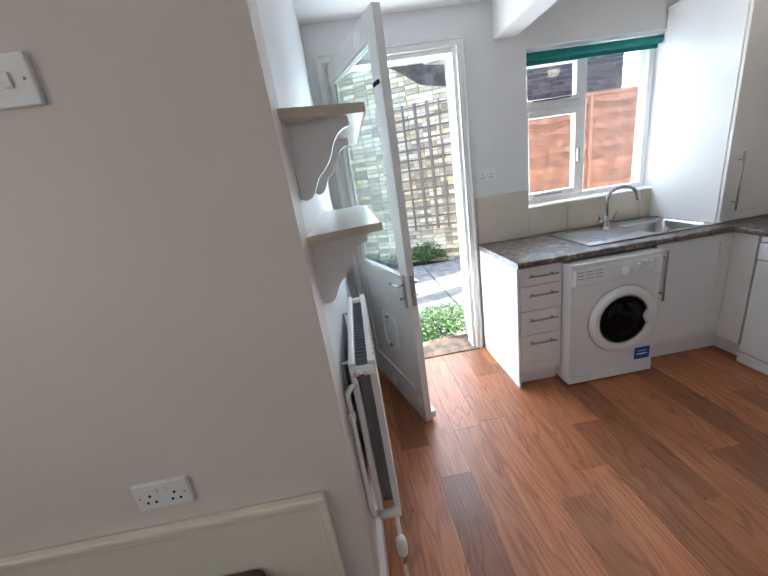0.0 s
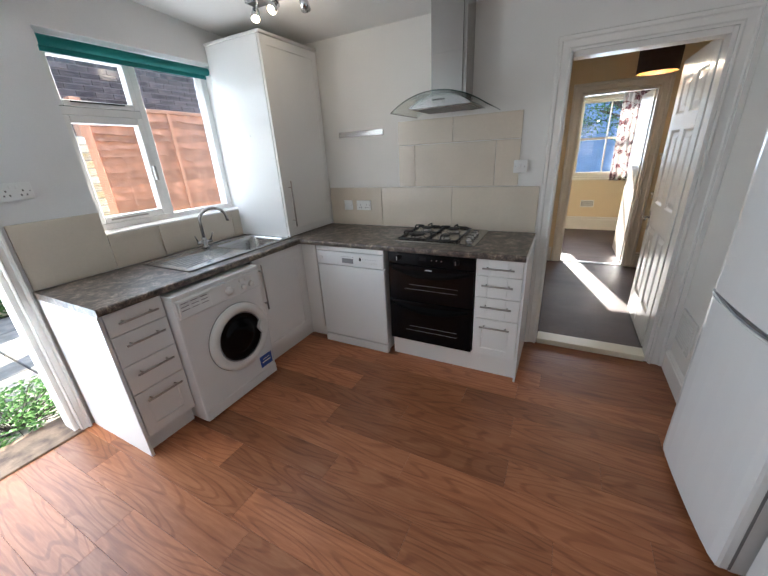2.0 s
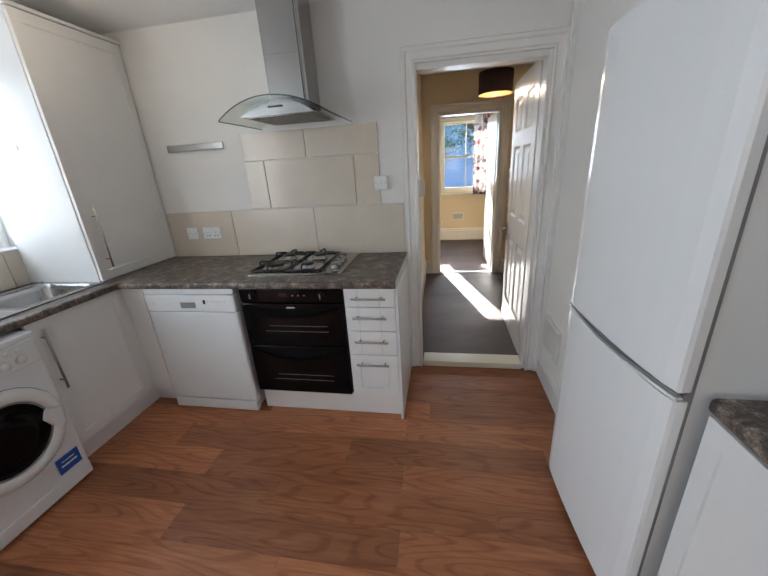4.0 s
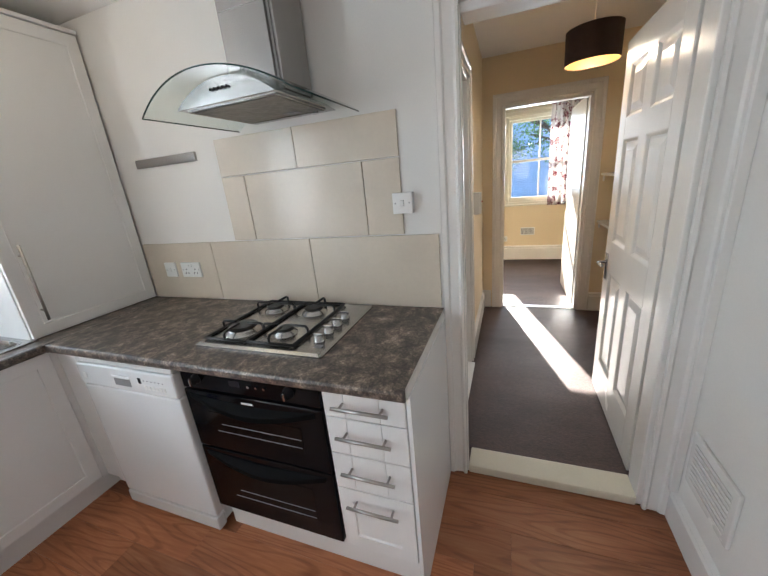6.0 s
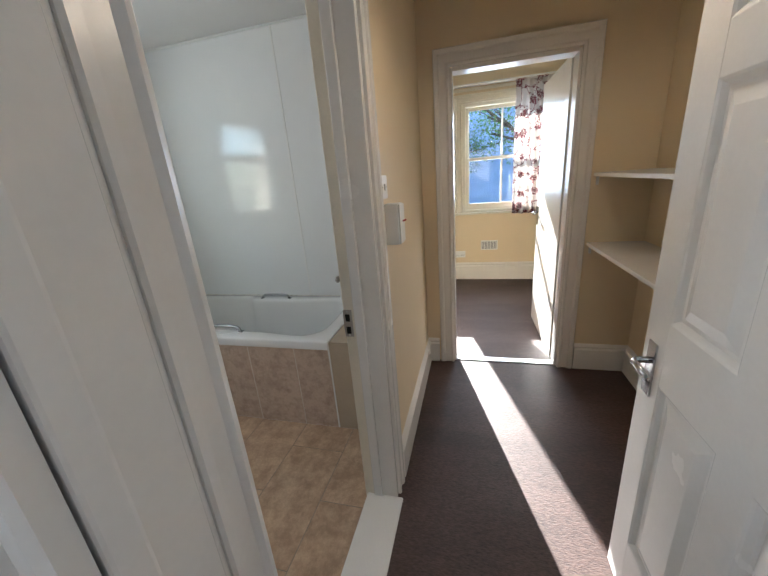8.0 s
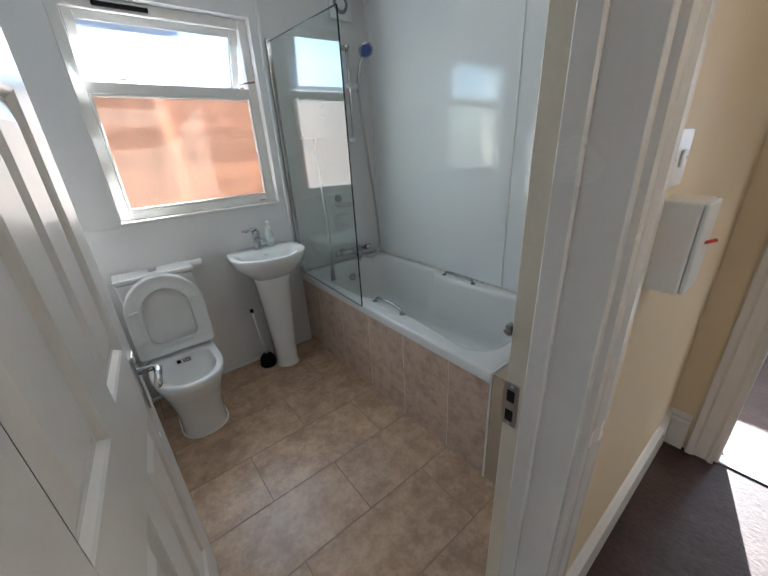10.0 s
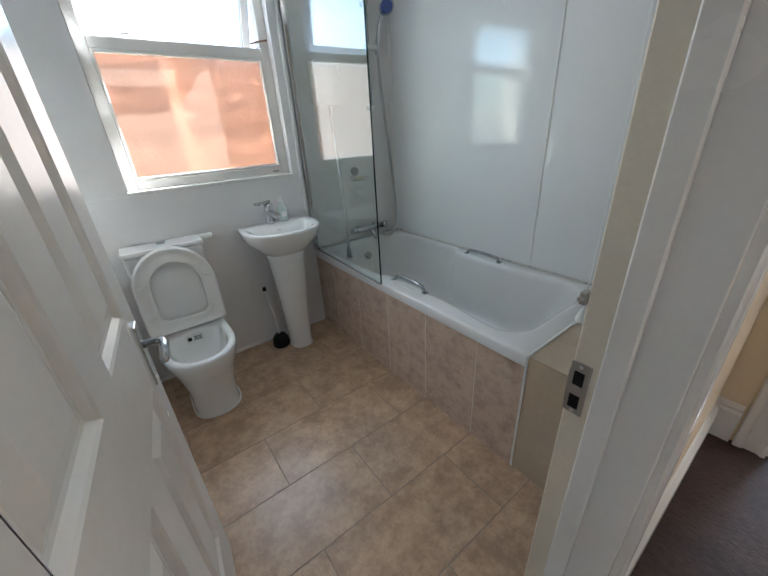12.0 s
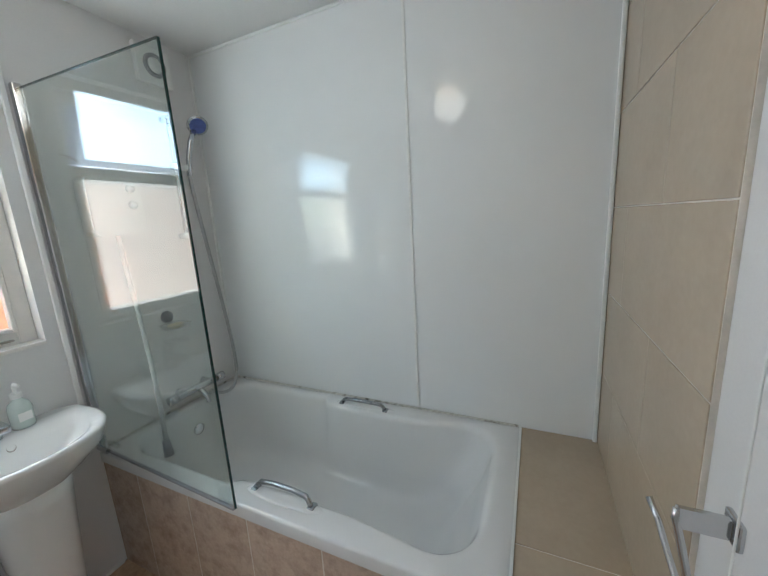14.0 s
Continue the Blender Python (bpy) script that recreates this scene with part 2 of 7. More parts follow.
ACRYL = mat("white acrylic", (0.75, 0.745, 0.735), 0.14, 0.01, 2, 80, 0.0, coat=0.3)
CERAM = mat("white glazed ceramic", (0.84, 0.84, 0.83), 0.1, 0.01, 2, 80, 0.0, coat=0.5)
CHROME = mat("chrome", (0.58, 0.59, 0.61), 0.12, 0.03, 20, 120, 0.0, metal=1.0)
STEEL = mat("brushed stainless steel", (0.43, 0.42, 0.41), 0.27, 0.06, 10, 260, 0.03, metal=1.0, stretch=(1, 1, 0.1))
NICKEL = mat("brushed nickel", (0.42, 0.39, 0.36), 0.34, 0.05, 30, 200, 0.02, metal=1.0)
BLACKGL = mat("black oven glass", (0.004, 0.004, 0.005), 0.09, 0.1, 4, 60, 0.0, spec=0.16)
BLACK = mat("black plastic", (0.008, 0.008, 0.009), 0.45, 0.1, 20, 120, 0.03, spec=0.12)
IRON = mat("black enamelled iron", (0.01, 0.01, 0.01), 0.35, 0.15, 30, 200, 0.1)
GREY = mat("grey plastic", (0.25, 0.25, 0.26), 0.45, 0.06, 12, 120, 0.03)
BLUE = mat("blue printed label", (0.02, 0.09, 0.42), 0.4, 0.03)
TEAL = mat("teal blind fabric", (0.006, 0.20, 0.19), 0.7, 0.08, 8, 300, 0.15)
RED = mat("red plastic", (0.5, 0.03, 0.03), 0.4, 0.05)
MDF = mat("bare wood shelf edge", (0.60, 0.52, 0.40), 0.6, 0.1, 12, 90, 0.1)
PANE = glass("clear window glass")
GREENGL = glass("clear greenish glass", (0.95, 0.985, 0.97), 0.0, 0.98, 0.06)
DOORGL = glass("back door glass", (0.95, 1.0, 0.98), 0.0, 0.95, 0.06)
GLEDGE = mat("green glass edge", (0.008, 0.035, 0.03), 0.1, 0.02)
AGED = mat("yellowed cream gloss paint", (0.78, 0.715, 0.59), 0.35, 0.06, 6, 120, 0.05)
# beige-grey base puts the stair wall's warm shade into the colour
WALL_SHADED = mat("white wall paint with warm shade", (0.68, 0.615, 0.56), 0.6, 0.05, 1.2, 180, 0.15)
JOINT = mat("dirty brown-grey grout", (0.30, 0.25, 0.20), 0.85, 0.2, 14, 200, 0.2)
GRIPM = mat("dulled chrome", (0.40, 0.41, 0.42), 0.25, 0.05, 20, 120, 0.0, metal=1.0)
# blue tint and scatter put the sky's reflection into the vent glass
FROST_UP = frosted("sky-tinted obscure glass", (0.86, 0.93, 1.0), (0.80, 0.90, 1.0), 0.12)
# warm tint and scatter put the orange glow from outside into clear glass
FROST = frosted("frosted bathroom glass", (1.0, 0.94, 0.80))
PLANK = plank_mat("reddish wood-look vinyl")
DARKGAP = mat("dark joint", (0.06, 0.025, 0.012), 0.8, 0.1)
SHADE = mat("dark brown lampshade fabric", (0.030, 0.012, 0.006), 0.85, 0.1, 20, 300, 0.2)
SHADEIN = mat("gold lampshade lining", (0.30, 0.13, 0.025), 0.5, 0.05)
BULB = mat("lit bulb", (1, 0.9, 0.7), 0.4, 0.0, bump=0, glow=((1.0, 0.72, 0.38), 2.4))
DOWNL = mat("lit lamp face", (1, 0.9, 0.7), 0.4, 0.0, bump=0, glow=((1.0, 0.8, 0.5), 6))
BRICK = mat("yellow stock brick", (0.72, 0.56, 0.31), 0.9, 0.3, 7, 90, 0.8, other=(0.80, 0.73, 0.60), rand=0.5, dist=0.004)
MORTAR = mat("old lime mortar", (0.58, 0.54, 0.47), 0.95, 0.2, 9, 120, 0.7, dist=0.004)
RENDER = mat("weathered grey render", (0.15, 0.13, 0.115), 0.95, 0.3, 5, 60, 0.7, other=(0.07, 0.06, 0.05), dist=0.006)
TRELLIS = mat("weathered brown trellis wood", (0.29, 0.225, 0.18), 0.85, 0.2, 9, 120, 0.4, rand=0.15)
FENCE = mat("red-brown fence paint", (0.62, 0.33, 0.215), 0.8, 0.25, 9, 90, 0.5, rand=0.28, stretch=(1, 1, 0.15))
SLATE = mat("grey roof slate", (0.10, 0.105, 0.12), 0.7, 0.2, 10, 80, 0.3, rand=0.2)
PAVE = mat("pale concrete paving", (0.55, 0.51, 0.44), 0.9, 0.12, 5, 90, 0.4, other=(0.36, 0.35, 0.31), rand=0.1)
SOIL = mat("dark soil and moss", (0.06, 0.055, 0.03), 0.95, 0.3, 8, 60, 0.8)
LEAF = mat("green leaf", (0.10, 0.23, 0.045), 0.5, 0.15, 9, 60, 0.2, rand=0.2)
BARK = mat("grey bark", (0.10, 0.085, 0.07), 0.9, 0.2, 9, 60, 0.6)
HOUSE = mat("red brick facade", (0.26, 0.12, 0.085), 0.9, 0.15, 4, 60, 0.4)
SILLWOOD = mat("worn wooden threshold", (0.30, 0.20, 0.13), 0.8, 0.2, 9, 90, 0.4, other=(0.13, 0.085, 0.06))
CLOTH = None

# ---- helpers ----


def obj(name, bm, material, smooth=False):
    me = bpy.data.meshes.new(name)
    bm.to_mesh(me)
    bm.free()
    for m in [material] if material else []:
        me.materials.append(m)
    if smooth:
        me.polygons.foreach_set("use_smooth", [True] * len(me.polygons))
    return new(name, me)


def part(name, bm, material, parent, label="", smooth=False):
    ob = obj(name, bm, material, smooth)
    ob.parent = parent
    if label:
        ob["label"] = label
    return ob


def thing(name, label, category, x=0.0, y=0.0, z=0.0, rz=0.0, group=""):
    ob = new(name)
    ob.empty_display_size = 0.1
    ob.matrix_world = pose(x, y, z, 0, 0, rz)
    return tagged(ob, label, category, group)


def setting(name, bm, material, label, category, smooth=False):
    return tagged(obj(name, bm, material, smooth), label, category, kind="structure")


def addbox(bm, x0, x1, y0, y1, z0, z1, bevel=0.0, seg=1, mi=0):
    r = bmesh.ops.create_cube(bm, size=1, matrix=Matrix.LocRotScale(((x0 + x1) / 2, (y0 + y1) / 2, (z0 + z1) / 2), None, (abs(x1 - x0), abs(y1 - y0), abs(z1 - z0))))
    vs = r["verts"]
    es = list({e for v in vs for e in v.link_edges})
    fs = list({f for v in vs for f in v.link_faces})
    for f in fs:
        f.material_index = mi
    if bevel:
        out = bmesh.ops.bevel(bm, geom=es, offset=bevel, segments=seg, profile=0.6, affect="EDGES")
        for f in out["faces"]:
            f.material_index = mi
    return vs


def box(x0, x1, y0, y1, z0, z1, bevel=0.0, seg=1):
    bm = bmesh.new()
    addbox(bm, x0, x1, y0, y1, z0, z1, bevel, seg)
    return bm


def addcyl(bm, p, q, r, r2=None, n=16, caps=True):
    p, q = Vector(p), Vector(q)
    d = q - p
    m = Matrix.Translation((p + q) / 2) @ d.to_track_quat("Z", "Y").to_matrix().to_4x4()
    bmesh.ops.create_cone(bm, cap_ends=caps, segments=n, radius1=r, radius2=r if r2 is None else r2, depth=d.length, matrix=m)


def cyl(p, q, r, r2=None, n=16):
    bm = bmesh.new()
    addcyl(bm, p, q, r, r2, n)
    return bm


def addtube(bm, pts, r, n=8, closed=False):
    """A round bar along a line of points."""
    pts = [Vector(p) for p in pts]
    rings = []
    up = Vector((0.123, 0.31, 0.94)).normalized()
    k = len(pts)
    for i, p in enumerate(pts):
        a = pts[(i - 1) % k] if (closed or i > 0) else p
        b = pts[(i + 1) % k] if (closed or i < k - 1) else p
        t = (b - a).normalized()
        u = up - t * up.dot(t)
        if u.length < 0.2:
            u = Vector((1, 0, 0)) - t * t.x
        u.normalize()
        v = t.cross(u)
        up = u
        rings.append([bm.verts.new(p + (u * math.cos(2 * math.pi * j / n) + v * math.sin(2 * math.pi * j / n)) * r) for j in range(n)])
    for i in range(k if closed else k - 1):
        A, B = rings[i], rings[(i + 1) % k]
        for j in range(n):
            bm.faces.new((A[j], A[(j + 1) % n], B[(j + 1) % n], B[j]))
    if not closed:
        bm.faces.new(rings[0][::-1])
        bm.faces.new(rings[-1])
    return bm


def tube(pts, r, n=8, closed=False):
    return addtube(bmesh.new(), pts, r, n, closed)


def arc(cx, cy, r, a0, a1, n):
    return [(cx + r * math.cos(radians(a0 + (a1 - a0) * i / n)), cy + r * math.sin(radians(a0 + (a1 - a0) * i / n))) for i in range(n + 1)]


def bez(p0, p1, p2, p3, n=12):
    p0, p1, p2, p3 = (Vector(p) for p in (p0, p1, p2, p3))
    return [p0 * (1 - t) ** 3 + p1 * 3 * t * (1 - t) ** 2 + p2 * 3 * t * t * (1 - t) + p3 * t ** 3 for t in (i / n for i in range(n + 1))]


def addlathe(bm, prof, n=24, centre=(0, 0, 0), sx=1.0, sy=1.0):
    """Rings of (radius, z) round the upright axis."""
    c = Vector(centre)
    rings = [[bm.verts.new(c + Vector((r * sx * math.cos(2 * math.pi * j / n), r * sy * math.sin(2 * math.pi * j / n), z))) for j in range(n)] for r, z in prof]
    for A, B in zip(rings, rings[1:]):
        for j in range(n):
            bm.faces.new((A[j], A[(j + 1) % n], B[(j + 1) % n], B[j]))
    return rings


def lathe(prof, n=24, centre=(0, 0, 0), sx=1.0, sy=1.0, caps=True):
    bm = bmesh.new()
    rings = addlathe(bm, prof, n, centre, sx, sy)
    if caps:
        bm.faces.new(rings[0][::-1])
        bm.faces.new(rings[-1])
    return bm


def addprism(bm, outline, axis, a, b):
    """An outline of (u, v) drawn out along an axis from a to b. Axis x: (y, z); y: (x, z); z: (x, y)."""
    put = {"x": lambda u, v, w: (w, u, v), "y": lambda u, v, w: (u, w, v), "z": lambda u, v, w: (u, v, w)}[axis]
    A = [bm.verts.new(put(u, v, a)) for u, v in outline]
    B = [bm.verts.new(put(u, v, b)) for u, v in outline]
    k = len(outline)
    for i in range(k):
        bm.faces.new((A[i], A[(i + 1) % k], B[(i + 1) % k], B[i]))
    bm.faces.new(A[::-1])
    bm.faces.new(B)
    bmesh.ops.recalc_face_normals(bm, faces=bm.faces)
    return bm


def prism(outline, axis, a, b):
    return addprism(bmesh.new(), outline, axis, a, b)


def wall(name, axis, lo, hi, u0, u1, z0, z1, holes, material, label):
    """A wall with thickness lo..hi across the axis, u0..u1 along, and openings (u0, u1, z0, z1) through it."""
    bm = bmesh.new()
    us = sorted({u0, u1, *[h for o in holes for h in o[:2]]})
    for a, b in zip(us, us[1:]):
        mid = (a + b) / 2
        cuts = sorted([o[2:] for o in holes if o[0] < mid < o[1]])
        z = z0
        for c0, c1 in [*cuts, (z1, z1)]:
            if c0 > z + 1e-4:
                if axis == "x":
                    addbox(bm, lo, hi, a, b, z, c0)
                else:
                    addbox(bm, a, b, lo, hi, z, c0)
            z = max(z, c1)
    bmesh.ops.remove_doubles(bm, verts=bm.verts, dist=1e-4)
    inner = [f for f in bm.faces if sum(1 for g in bm.faces if g is not f and (g.calc_center_median() - f.calc_center_median()).length < 1e-4)]
    bmesh.ops.delete(bm, geom=inner, context="FACES_ONLY")
    return setting(name, bm, material, label, "wall")


ARCH = [(0, 0), (0, 0.018), (0.012, 0.022), (0.024, 0.012), (0.062, 0.014), (0.07, 0.024), (0.09, 0.026), (0.095, 0.02), (0.095, 0)]


def architrave(name, axis, plane, out, u0, u1, z0, z1, material, label, wide=1.0, deep=1.0):
    """Moulded trim round three sides of an opening; out: +1 or -1, the side to which it stands proud."""
    bm = bmesh.new()
    rows = []
    for w, d in ARCH:
        w, d = w * wide, d * deep
        line = [(u0 - w, z0), (u0 - w, z1 + w), (u1 + w, z1 + w), (u1 + w, z0)]
        rows.append([bm.verts.new((plane + out * d, u, z) if axis == "x" else (u, plane + out * d, z)) for u, z in line])
    for A, B in zip(rows, rows[1:]):
        for i in range(3):
            bm.faces.new((A[i], A[i + 1], B[i + 1], B[i]))
    bmesh.ops.recalc_face_normals(bm, faces=bm.faces)
    return setting(name, bm, material, label, "trim")


def skirting(name, p, q, height, thick, side, material, label="white painted skirting board with moulded top"):
    """Moulded board along p-q on the floor; side: unit vector to which it stands proud."""
    bm = bmesh.new()
    (x0, y0, z0), (x1, y1, _) = p, q
    prof = [(0, 0), (thick, 0), (thick, height * 0.78), (thick * 0.55, height * 0.84), (thick * 0.75, height * 0.9), (thick * 0.35, height * 0.96), (0, height)]
    A = [bm.verts.new((x0 + side[0] * d, y0 + side[1] * d, z0 + h)) for d, h in prof]
    B = [bm.verts.new((x1 + side[0] * d, y1 + side[1] * d, z0 + h)) for d, h in prof]
    for i in range(len(prof)):
        j = (i + 1) % len(prof)
        bm.faces.new((A[i], A[j], B[j], B[i]))
    bm.faces.new(A[::-1])
    bm.faces.new(B)
    bmesh.ops.recalc_face_normals(bm, faces=bm.faces)
    return setting(name, bm, material, label, "baseboard")

# ---- the place ----
CARPET_Z = 0.04
wall("wall_north", "y", 2.53, 2.83, -0.17, 3.21, -0.12, 2.75, [(0.05, 0.955, -0.05, 2.29), (1.44, 2.54, 1.13, 2.215)], WALL_S, "white painted kitchen wall with door and window openings")
wall("wall_east", "x", 3.09, 3.21, -1.45, 2.53, 0.0, 2.75, [(-0.69, 0.127, 0.0, 2.04)], WALL, "warm white painted kitchen wall with doorway to hall")
wall("wall_south", "y", -0.90, -0.775, 2.24, 3.09, 0.0, 2.75, [], WALL, "white painted boxed-in wall beside the doorway")
wall("wall_recess", "y", -1.45, -1.33, -1.80, 3.09, 0.0, 2.75, [], WALL_S, "grey white painted wall behind worktop and fridge")
wall("wall_recess_side", "x", 2.24, 2.34, -1.33, -0.90, 0.0, 2.75, [], WALL, "white painted side of the fridge recess")
wall("wall_west", "x", -0.17, -0.05, 0.86, 2.53, 0.0, 2.75, [], WALL_S, "white painted wall behind radiator and shelves")
wall("wall_stair", "y", 0.74, 0.86, -1.80, -0.05, 0.0, 2.75, [], WALL_SHADED, "painted wall beside the stairs, warm shade in its beige-grey")
# unseen end wall; its opening is made up to hold the fill lamp
wall("wall_back", "x", -1.92, -1.80, -1.45, 0.86, 0.0, 2.75, [(-1.0, 0.1, 1.05, 2.15)], WALL_S, "white painted end wall, out of view, with an added opening")
bm = bmesh.new()
addbox(bm, -1.92, 1.22, -1.45, 2.53, 2.51, 2.6)
setting("ceiling", bm, CEIL, "white painted kitchen ceiling", "ceiling")
setting("ceiling_slope", prism([(1.36, 2.511), (3.09, 2.393), (3.09, 2.6), (1.36, 2.6)], "y", -1.33, 2.53), CEIL, "white painted slightly sloping kitchen ceiling", "ceiling")
setting("ceiling_beam", box(1.21, 1.368, -1.33, 2.53, 2.285, 2.6, 0.012, 2), CEIL, "white painted boxed beam across the ceiling", "beam")

# doorway from the kitchen to the hall
architrave("trim_doorway", "x", 3.09, -1, -0.675, 0.075, 0.0, 2.03, GLOSS, "white gloss moulded architrave round the doorway", 0.9)
bm = bmesh.new()
addbox(bm, 3.093, 3.122, 0.070, 0.1268, 0.0, 2.03, 0.004, 2)
addbox(bm, 3.1222, 3.208, 0.117, 0.1268, 0.0, 2.03, 0.002)
addbox(bm, 3.093, 3.207, -0.692, -0.655, 0.0, 2.03, 0.003)
addbox(bm, 3.093, 3.207, -0.655, 0.070, 2.0, 2.038, 0.003)
setting("trim_jamb", bm, GLOSS, "white gloss door lining", "trim")
setting("trim_threshold", box(3.082, 3.212, -0.655, 0.069, 0.0, 0.046, 0.007, 2), CREAMGLOSS, "scuffed cream painted threshold board", "threshold")

# hall
wall("wall_hall_north", "y", 0.16, 0.27, 3.21, 5.36, 0.0, 2.75, [(3.30, 4.15, 0.0, 2.05)], CREAM, "cream painted hall wall with bathroom doorway")
wall("wall_hall_east", "x", 5.36, 5.48, -1.32, 1.75, 0.0, 2.75, [(-0.775, -0.016, 0.0, 2.05)], CREAM, "cream painted hall wall with doorway to the front room")
wall("wall_hall_south", "y", -1.32, -1.19, 3.21, 5.36, 0.0, 2.75, [], CREAM, "cream painted hall wall")
wall("wall_hall_west", "x", 3.214, 3.26, -1.19, -0.79, 0.0, 2.75, [], CREAM, "cream painted hall wall beside the open door")
setting("ceiling_hall", box(3.21, 5.36, -1.19, 0.16, 2.45, 2.6), CEIL, "white painted hall ceiling", "ceiling")
setting("floor_hall", box(3.2125, 5.45, -1.19, 0.17, -0.05, CARPET_Z), CARPET, "dark brown flat carpet in the hall", "carpet")
skirting("baseboard_hall_east", (5.36, 0.16, CARPET_Z), (5.36, 0.075, CARPET_Z), 0.19, 0.022, (-1, 0), GLOSS)
skirting("baseboard_hall_east_far", (5.36, -0.86, CARPET_Z), (5.36, -1.19, CARPET_Z), 0.19, 0.022, (-1, 0), GLOSS)
skirting("baseboard_hall_north", (4.23, 0.16, CARPET_Z), (5.36, 0.16, CARPET_Z), 0.19, 0.020, (0, -1), GLOSS)
skirting("baseboard_hall_south", (3.26, -1.19, CARPET_Z), (5.36, -1.19, CARPET_Z), 0.19, 0.022, (0, 1), GLOSS)
architrave("trim_front_door", "x", 5.36, -1, -0.755, -0.036, CARPET_Z, 2.035, GLOSS, "white gloss moulded architrave round the front room doorway", 1.05)
bm = bmesh.new()
addbox(bm, 5.363, 5.477, -0.05, -0.014, CARPET_Z, 2.03, 0.003)
addbox(bm, 5.363, 5.477, -0.777, -0.741, CARPET_Z, 2.03, 0.003)
addbox(bm, 5.363, 5.477, -0.741, -0.05, 2.012, 2.048, 0.003)
setting("trim_front_jamb", bm, GLOSS, "white gloss door lining", "trim")
setting("trim_strip", box(5.37, 5.43, -0.74, -0.05, CARPET_Z, CARPET_Z + 0.008, 0.003), mat("aluminium strip", (0.7, 0.7, 0.7), 0.35, 0.05, 20, 100, 0.1, metal=0.8), "metal carpet strip across the doorway", "threshold strip")

# bathroom doorway
architrave("trim_bath_door", "y", 0.16, -1, 3.313, 4.135, CARPET_Z, 2.04, GLOSS, "white gloss moulded architrave round the bathroom doorway", 0.8, 0.8)
bm = bmesh.new()
addbox(bm, 4.115, 4.152, 0.157, 0.264, 0.0, 2.035, 0.002)
addbox(bm, 4.102, 4.115, 0.225, 0.264, 0.0, 2.035, 0.003)
addbox(bm, 3.298, 3.330, 0.157, 0.273, 0.0, 2.035, 0.004)
addbox(bm, 3.330, 4.115, 0.157, 0.273, 2.02, 2.052, 0.004)
setting("trim_bath_rebate", box(4.1152, 4.152, 0.2642, 0.310, 0.0, 2.035, 0.003), AGED, "yellowed cream rebate of the bathroom door lining", "trim")
setting("wall_bath_door_pier", box(4.1524, 4.4905, 0.272, 0.318, 0.0, 2.75), WALL_S, "white painted wall beside the bathroom doorway", "wall")
setting("trim_bath_jamb", bm, GLOSS, "white gloss door lining with stop", "trim")
setting("trim_bath_door_backing", box(3.2125, 3.2365, 0.146, 0.1598, CARPET_Z, 2.115, 0.004, 2), GLOSS, "white gloss backing strip beside the architrave", "trim")
setting("trim_bath_threshold", box(3.330, 4.115, 0.13, 0.30, 0.0, 0.045, 0.006, 2), GLOSS, "white painted threshold board at the bathroom", "threshold")

# front room
FRONT_X = 7.55
wall("wall_front", "x", FRONT_X, 7.87, -1.75, 1.75, 0.0, 2.9, [(-0.985, -0.03, 0.93, 2.2), (0.25, 1.25, 0.93, 2.2)], CREAM, "cream painted front room wall with sash windows")
wall("wall_front_south", "y", -1.87, -1.75, 5.36, 7.87, 0.0, 2.9, [], CREAM, "cream painted front room wall")
wall("wall_front_north", "y", 1.75, 1.87, 5.36, 7.87, 0.0, 2.9, [], CREAM, "cream painted front room wall")
wall("wall_front_west", "x", 5.362, 5.48, -1.75, -1.32, 0.0, 2.9, [], CREAM, "cream painted front room wall")
setting("ceiling_front", box(5.36, 7.87, -1.75, 1.75, 2.75, 2.9), CEIL, "white painted front room ceiling", "ceiling")
setting("floor_front", box(5.45, 7.60, -1.75, 1.75, -0.05, CARPET_Z), CARPET, "dark brown flat carpet in the front room", "carpet")
skirting("baseboard_front", (FRONT_X, -1.75, CARPET_Z), (FRONT_X, 1.75, CARPET_Z), 0.23, 0.025, (-1, 0), GLOSS)
setting("trim_picture_rail", box(FRONT_X - 0.02, FRONT_X, -1.75, 1.75, 2.315, 2.345, 0.006, 2), CREAMGLOSS, "cream painted picture rail", "picture rail")

# bathroom
BX0, BX1, BY0, BY1 = 3.21, 5.315, 0.33, 2.315
wall("wall_bath_north", "y", BY1, 2.50, 3.21, 5.36, 0.0, 2.75, [(3.575, 4.47, 1.125, 2.155)], WALL_S, "pale grey white bathroom wall with window")
wall("wall_bath_south", "y", 0.272, BY0 - 0.0035, 4.4915, 5.36, 0.0, 2.75, [], GROUT, "boxed-out wall at the head of the bath")
setting("ceiling_bath", box(3.21, 5.36, 0.27, 2.50, 2.435, 2.6), CEIL, "white painted bathroom ceiling", "ceiling")
setting("wall_bath_west", box(3.212, 3.222, 0.272, BY1, 0.0, 2.435), WALL_S, "pale grey white bathroom wall", "wall")
bm = bmesh.new()
addbox(bm, BX1, 5.358, BY0, 1.083, 0.0, 2.435, 0.002)
addbox(bm, BX1, 5.358, 1.089, BY1, 0.0, 2.435, 0.002)
setting("wall_bath_panel", bm, BATHPANEL, "glossy white shower wall panels with a fine seam", "wall panel")
bm = bmesh.new()
addbox(bm, BX1 - 0.004, BX1, 1.080, 1.092, 0.58, 2.42, 0.001)
addbox(bm, BX1 - 0.018, BX1, BY0, BY0 + 0.014, 0.58, 2.43, 0.003)
